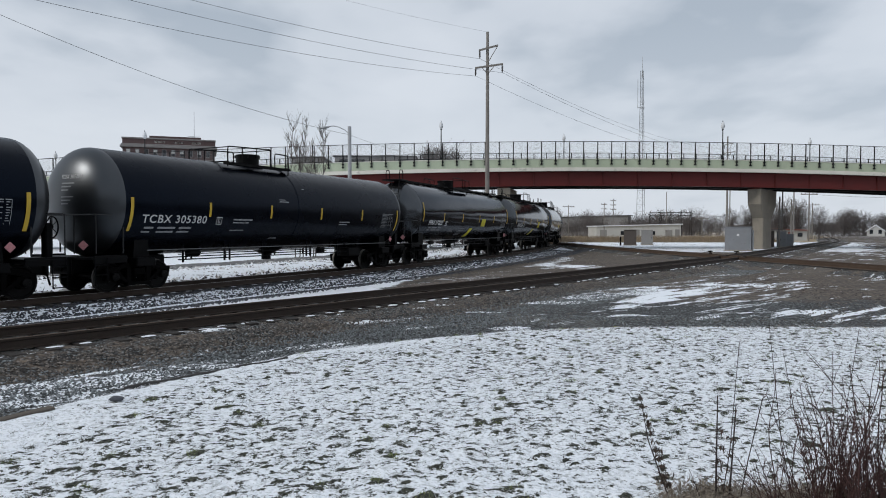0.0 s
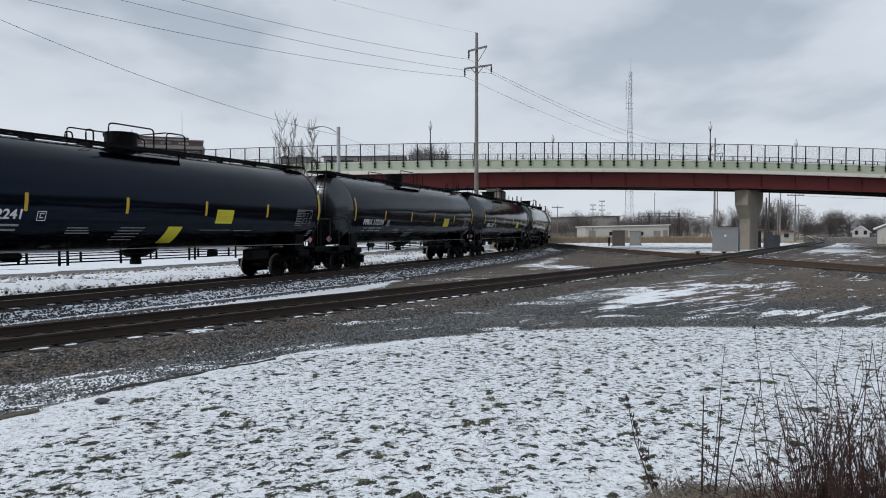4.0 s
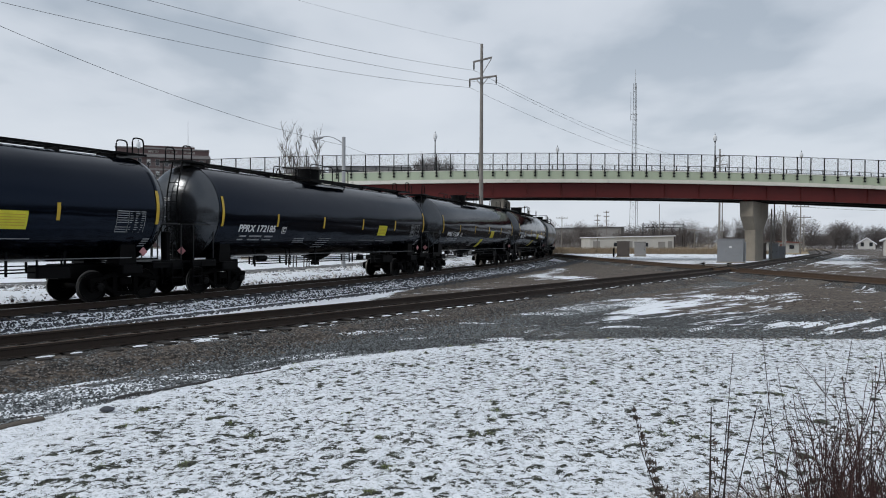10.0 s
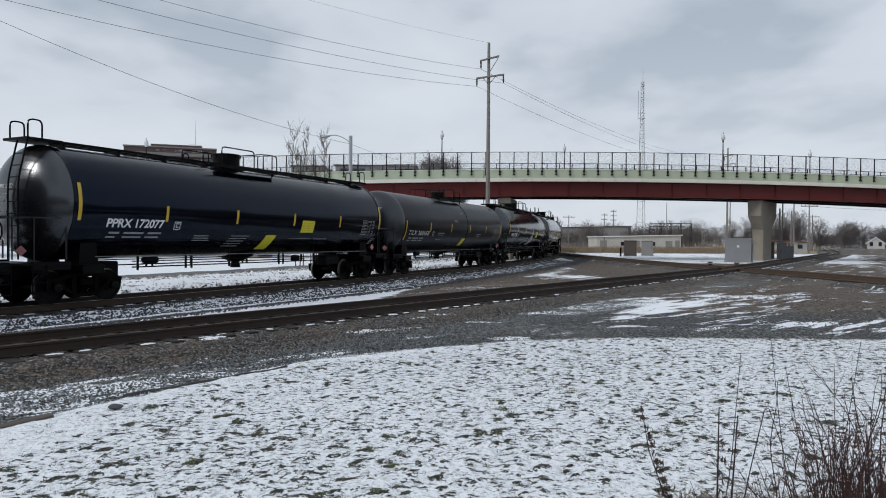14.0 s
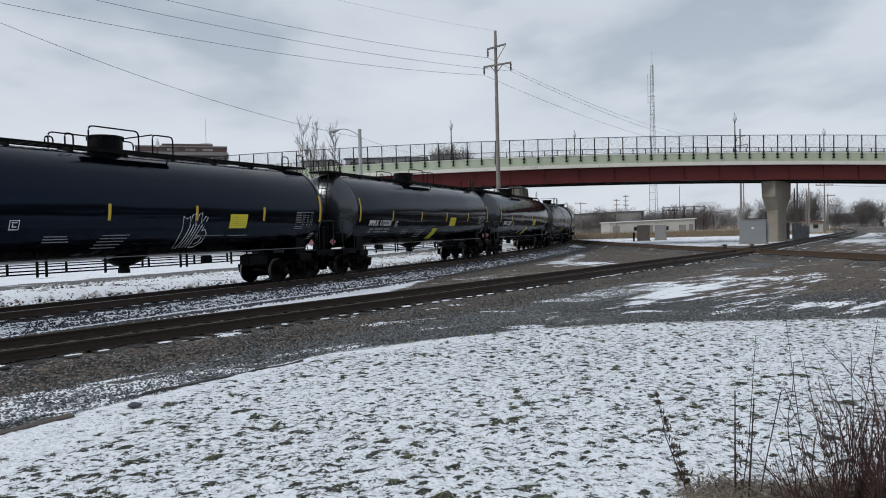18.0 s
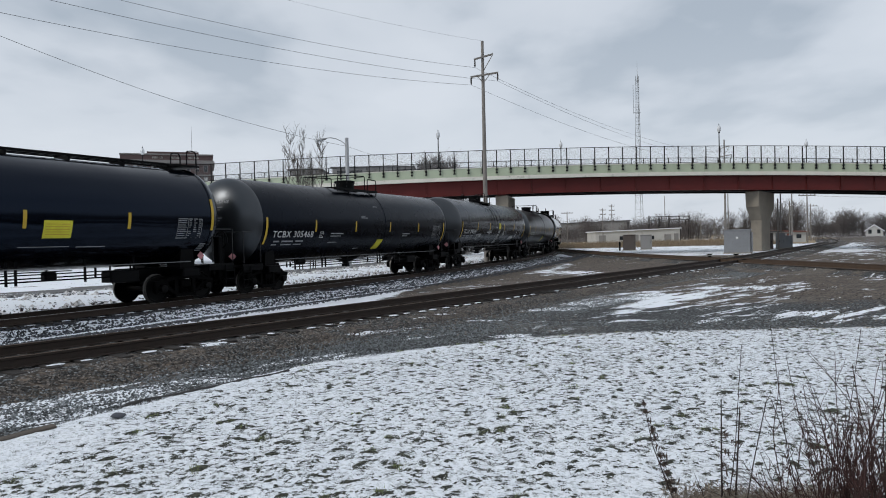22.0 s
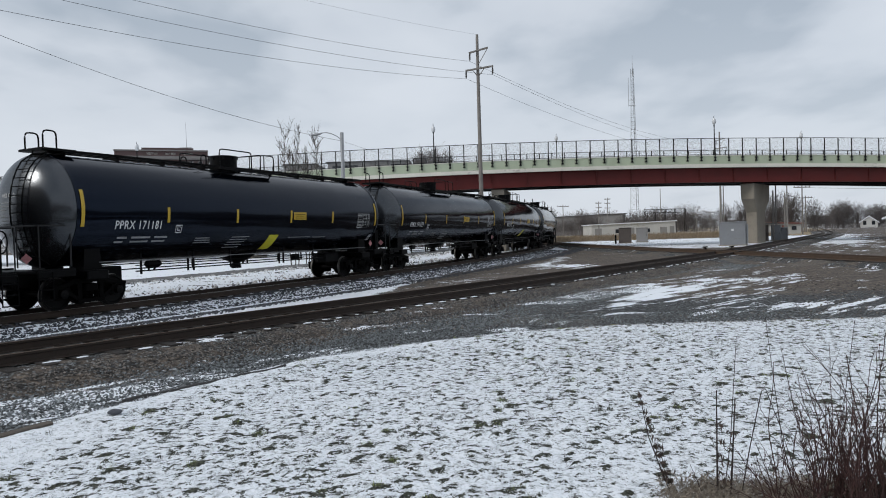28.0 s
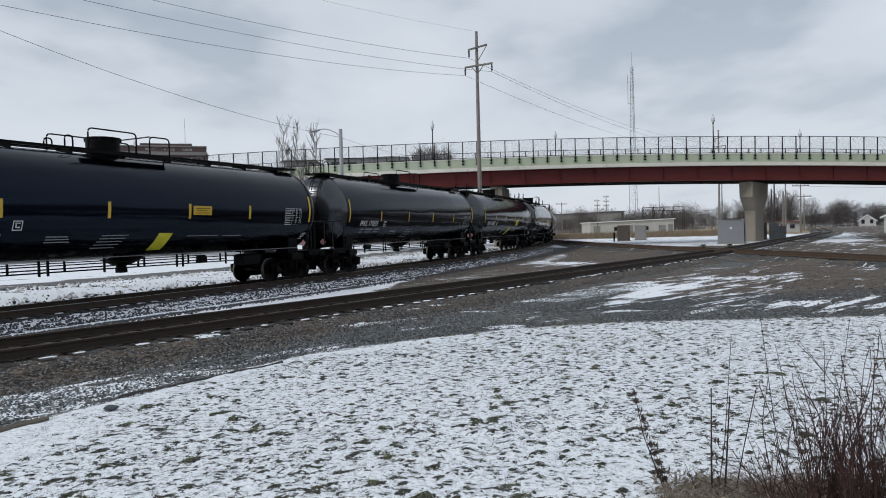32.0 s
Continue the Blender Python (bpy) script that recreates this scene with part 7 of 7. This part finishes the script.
def lawn_rock(x, y, s):
    rd = random.Random(3)
    bm = B()
    bmesh.ops.create_icosphere(bm, subdivisions=2, radius=1.0)
    for v in bm.verts:
        v.co *= 1 + rd.uniform(-0.13, 0.13)
        v.co = Vector((v.co.x * s * 1.35, v.co.y * s, max(v.co.z, -0.45) * s * 0.6))
    o = new("rock", mesh_of("rock", bm, M["stones_dark"]))
    o.matrix_world = Matrix.Translation((x, y, LAWN_Z + 0.03))
    tagged(o, "dark grey rock at the lawn's edge", "rock")


lawn_rock(-3.84, 8.06, 0.062)


def blades(name, label, mat, P, hmin, hmax, wid, per):
    n = len(P) * per
    base = np.repeat(P, per, axis=0) + np.concatenate([rng.normal(0, 0.022, (n, 2)), np.zeros((n, 1))], 1)
    a = rng.uniform(0, 6.283, n)
    h = rng.uniform(hmin, hmax, n)
    w = wid * rng.uniform(0.6, 1.3, n)
    lean = rng.uniform(0.1, 0.9, n) * h
    b = rng.uniform(0, 6.283, n)
    u = np.stack([np.cos(a) * w, np.sin(a) * w, np.zeros(n)], 1)
    tip = base + np.stack([np.cos(b) * lean, np.sin(b) * lean, h], 1)
    vs = np.stack([base - u, base + u, tip], 1).reshape(-1, 3)
    o = raw(name, vs, np.arange(3 * n).reshape(-1, 3), M[mat])
    tagged(o, label, "grass", kind="stuff")


def lawn_points(n, x0, x1, y0, y1):
    p = np.stack([rng.uniform(x0, x1, n), rng.uniform(y0, y1, n)], 1)
    k = (p[:, 1] < lawn_edge(p[:, 0]) - 0.05) & (np.abs(p[:, 0]) < p[:, 1] * 0.75 + 0.6)
    p = p[k]
    return np.concatenate([p, np.full((len(p), 1), LAWN_Z - 0.012) + 0.025 * wave(p[:, 0], p[:, 1], 0.6, 5)[:, None]], 1)




def tuft_points(lo, per, jitter):
    """Ground points round the tufts that are larger than lo."""
    k = (TUFTS[:, 2] > lo) & (TUFTS[:, 1] < lawn_edge(TUFTS[:, 0]) - 0.08) & (np.abs(TUFTS[:, 0]) < TUFTS[:, 1] * 0.75 + 0.6)
    q = np.repeat(TUFTS[k], per, axis=0)
    q[:, :2] += rng.normal(0, 1, (len(q), 2)) * q[:, 2:3] * np.array([1.15, 1.15]) * jitter
    return np.concatenate([q[:, :2], np.full((len(q), 1), LAWN_Z - 0.008) + 0.025 * wave(q[:, 0], q[:, 1], 0.6, 5)[:, None]], 1)


blades("grass_blades", "short winter grass poking through thin snow", "blade", tuft_points(0.02, 5, 0.6), 0.014, 0.036, 0.0030, 4)
blades("frosted_blades", "snow-laden grass blades on the lawn", "snow", lawn_points(60000, -6, 10, 3.9, 14.4), 0.010, 0.030, 0.0042, 4)
blades("thin_grass", "thin dark grass tips over the snowy lawn", "blade", lawn_points(20000, -6, 10, 3.9, 14.4), 0.008, 0.026, 0.0026, 3)
tufts = tuft_points(0.0445, 1, 0.0)
blades("grass_tufts", "small green grass tufts in the snow", "green", np.repeat(tufts, 5, axis=0) + rng.normal(0, 0.034, (len(tufts) * 5, 3)) * np.array([1.0, 1.0, 0]), 0.015, 0.050, 0.0035, 9)


def scatter_stones(name, label, P, smin, smax, mat="stones"):
    n = len(P)
    o8 = np.array([(1, 0, 0), (0, 1, 0), (-1, 0, 0), (0, -1, 0), (0.1, 0.1, 0.75), (0, 0, -0.6)], float)
    fc = np.array([(0, 1, 4), (1, 2, 4), (2, 3, 4), (3, 0, 4), (1, 0, 5), (2, 1, 5), (3, 2, 5), (0, 3, 5)])
    a = rng.uniform(0, 6.283, n)
    s = rng.uniform(smin, smax, n)
    V = np.repeat(o8[None], n, 0) * s[:, None, None] * rng.uniform(0.65, 1.2, (n, 6, 1))
    c, d = np.cos(a)[:, None], np.sin(a)[:, None]
    V = np.stack([V[..., 0] * c - V[..., 1] * d, V[..., 0] * d + V[..., 1] * c, V[..., 2]], -1) + P[:, None]
    o = raw(name, V.reshape(-1, 3), (fc[None] + 6 * np.arange(n)[:, None, None]).reshape(-1, 3), M[mat])
    tagged(o, label, "stones", kind="stuff")


def stones_round(line, a, b, o0, o1, n, zf):
    s, q = rng.uniform(a, b, n), rng.uniform(o0, o1, n)
    x, y, th = (np.interp(s, line.s, v) for v in (line.x, line.y, line.th))
    return np.stack([x - q * np.cos(th), y + q * np.sin(th), zf(q)], 1)


scatter_stones("ballast_stones", "loose grey crushed stones beside the near track", stones_round(T2, -6, 34, -2.5, -1.15, 19000, lambda q: np.interp(-q, [1.15, 1.7, 2.6, 3.4], [-0.2, -0.235, -0.40, -0.40])), 0.010, 0.028, "stones_brown")
scatter_stones("ballast_stones", "loose blue grey crushed stones below the near track", stones_round(T2, -6, 34, -4.2, -2.2, 24000, lambda q: np.interp(-q, [1.15, 1.7, 2.6, 3.4], [-0.2, -0.235, -0.40, -0.40])), 0.010, 0.029)


def stones_between(n):
    """On the snowy slope from the main track's near rail down to the near track's far rail."""
    s, f = -14 + 76 * rng.uniform(0, 1, n) ** 1.75, rng.uniform(0, 1, n)
    f = f ** np.interp(s, [4, 18], [1.0, 1.8])
    x, y, th = (np.interp(s, T1.s, v) for v in (T1.x, T1.y, T1.th))
    x, y = x + 1.05 * np.cos(th), y - 1.05 * np.sin(th)
    # lateral way to the near track's far rail
    nx, ny = np.cos(th), -np.sin(th)
    ax, ay = T2.x[840] - 0.789 * 0.95, T2.y[840] + 0.614 * 0.95
    den = nx * 0.789 - ny * 0.614
    w = ((ax - x) * 0.789 - (ay - y) * 0.614) / den
    w = np.minimum(w, 4.8)
    k = w > 0.3
    q = (w * f)[k]
    bed = np.interp(0.95 + (w[k] - q) * den[k], [0.9, 1.3, 1.7, 2.9], [-0.21, -0.205, -0.24, -0.46])      # the near track's shoulder
    return np.stack([x[k] + nx[k] * q, y[k] + ny[k] * q, np.maximum(bed, np.interp(q, [0, 0.7, 1.85, 2.9], [-0.345, -0.35, -0.415, -0.42]))], 1)


scatter_stones("ballast_stones", "dark crushed stones poking through snow between the tracks", stones_between(42000), 0.018, 0.050, "stones_dark")
_f = np.stack([rng.uniform(-1, 15, 7000), rng.uniform(15, 34, 7000)], 1)
_f = _f[((_f[:, 0] - 6.6) / 4.2) ** 2 + ((_f[:, 1] - 21.6) / 5.2) ** 2 > 1]
_f = _f[(_f[:, 0] + 7.18) * 0.789 - (_f[:, 1] - 11.59) * 0.6144 > 2.4]
scatter_stones("gravel", "coarse loose gravel over the open yard", np.concatenate([_f, np.full((len(_f), 1), -0.395)], 1), 0.014, 0.040, "stones_brown")
_g = np.stack([rng.uniform(-9, 9, 40000), rng.uniform(7, 17, 40000)], 1)
_g = _g[(_g[:, 1] > lawn_edge(_g[:, 0]) - 0.1) & (_g[:, 0] * 0.789 - (_g[:, 1] - 11.59 + 7.18 * 0) * 0.6144 + 7.18 * 0.789 > 2.2)]
scatter_stones("gravel", "loose gravel along the lawn's edge", np.concatenate([_g, np.full((len(_g), 1), -0.39)], 1), 0.009, 0.027)

def verge_points(n, q0, q1, z):
    q, k = rng.uniform(q0, q1, n), rng.uniform(-26, 60, n)
    x, y, th = (np.interp(k, T1.s, v) for v in (T1.x, T1.y, T1.th))
    return np.stack([x - q * np.cos(th), y + q * np.sin(th), np.interp(q, [3.2, 5.5, 8.2, 10.0], [z, z + 0.20, z + 0.20, z])], 1)


scatter_stones("snow_clods", "lumpy ploughed snow along the far side of the main track", verge_points(5000, 3.4, 9.4, -0.42), 0.04, 0.19, "snow_dirty")
scatter_stones("verge_stones", "dark stones and clods in the snow beyond the main track", verge_points(6000, 3.0, 9.0, -0.38), 0.02, 0.085, "stones_dark")
_d = np.stack([rng.uniform(14, 92, 11000), rng.uniform(119, 160, 11000), np.full(11000, -0.45)], 1)
_d = _d[_d[:, 0] < 0.5 * _d[:, 1]]
blades("dry_field_grass", "tall tan dry grass before the white shed", "straw", _d, 0.4, 1.25, 0.03, 3)
_s, _q = rng.uniform(-26, 40, 500), rng.uniform(3.0, 7.6, 500)
_x, _y, _th = (np.interp(_s, T1.s, v) for v in (T1.x, T1.y, T1.th))
blades("verge_weeds", "dry weeds poking through lumpy snow beside the road", "twig", np.stack([_x - _q * np.cos(_th), _y + _q * np.sin(_th), np.full(500, -0.34)], 1), 0.05, 0.20, 0.012, 6)

motions()
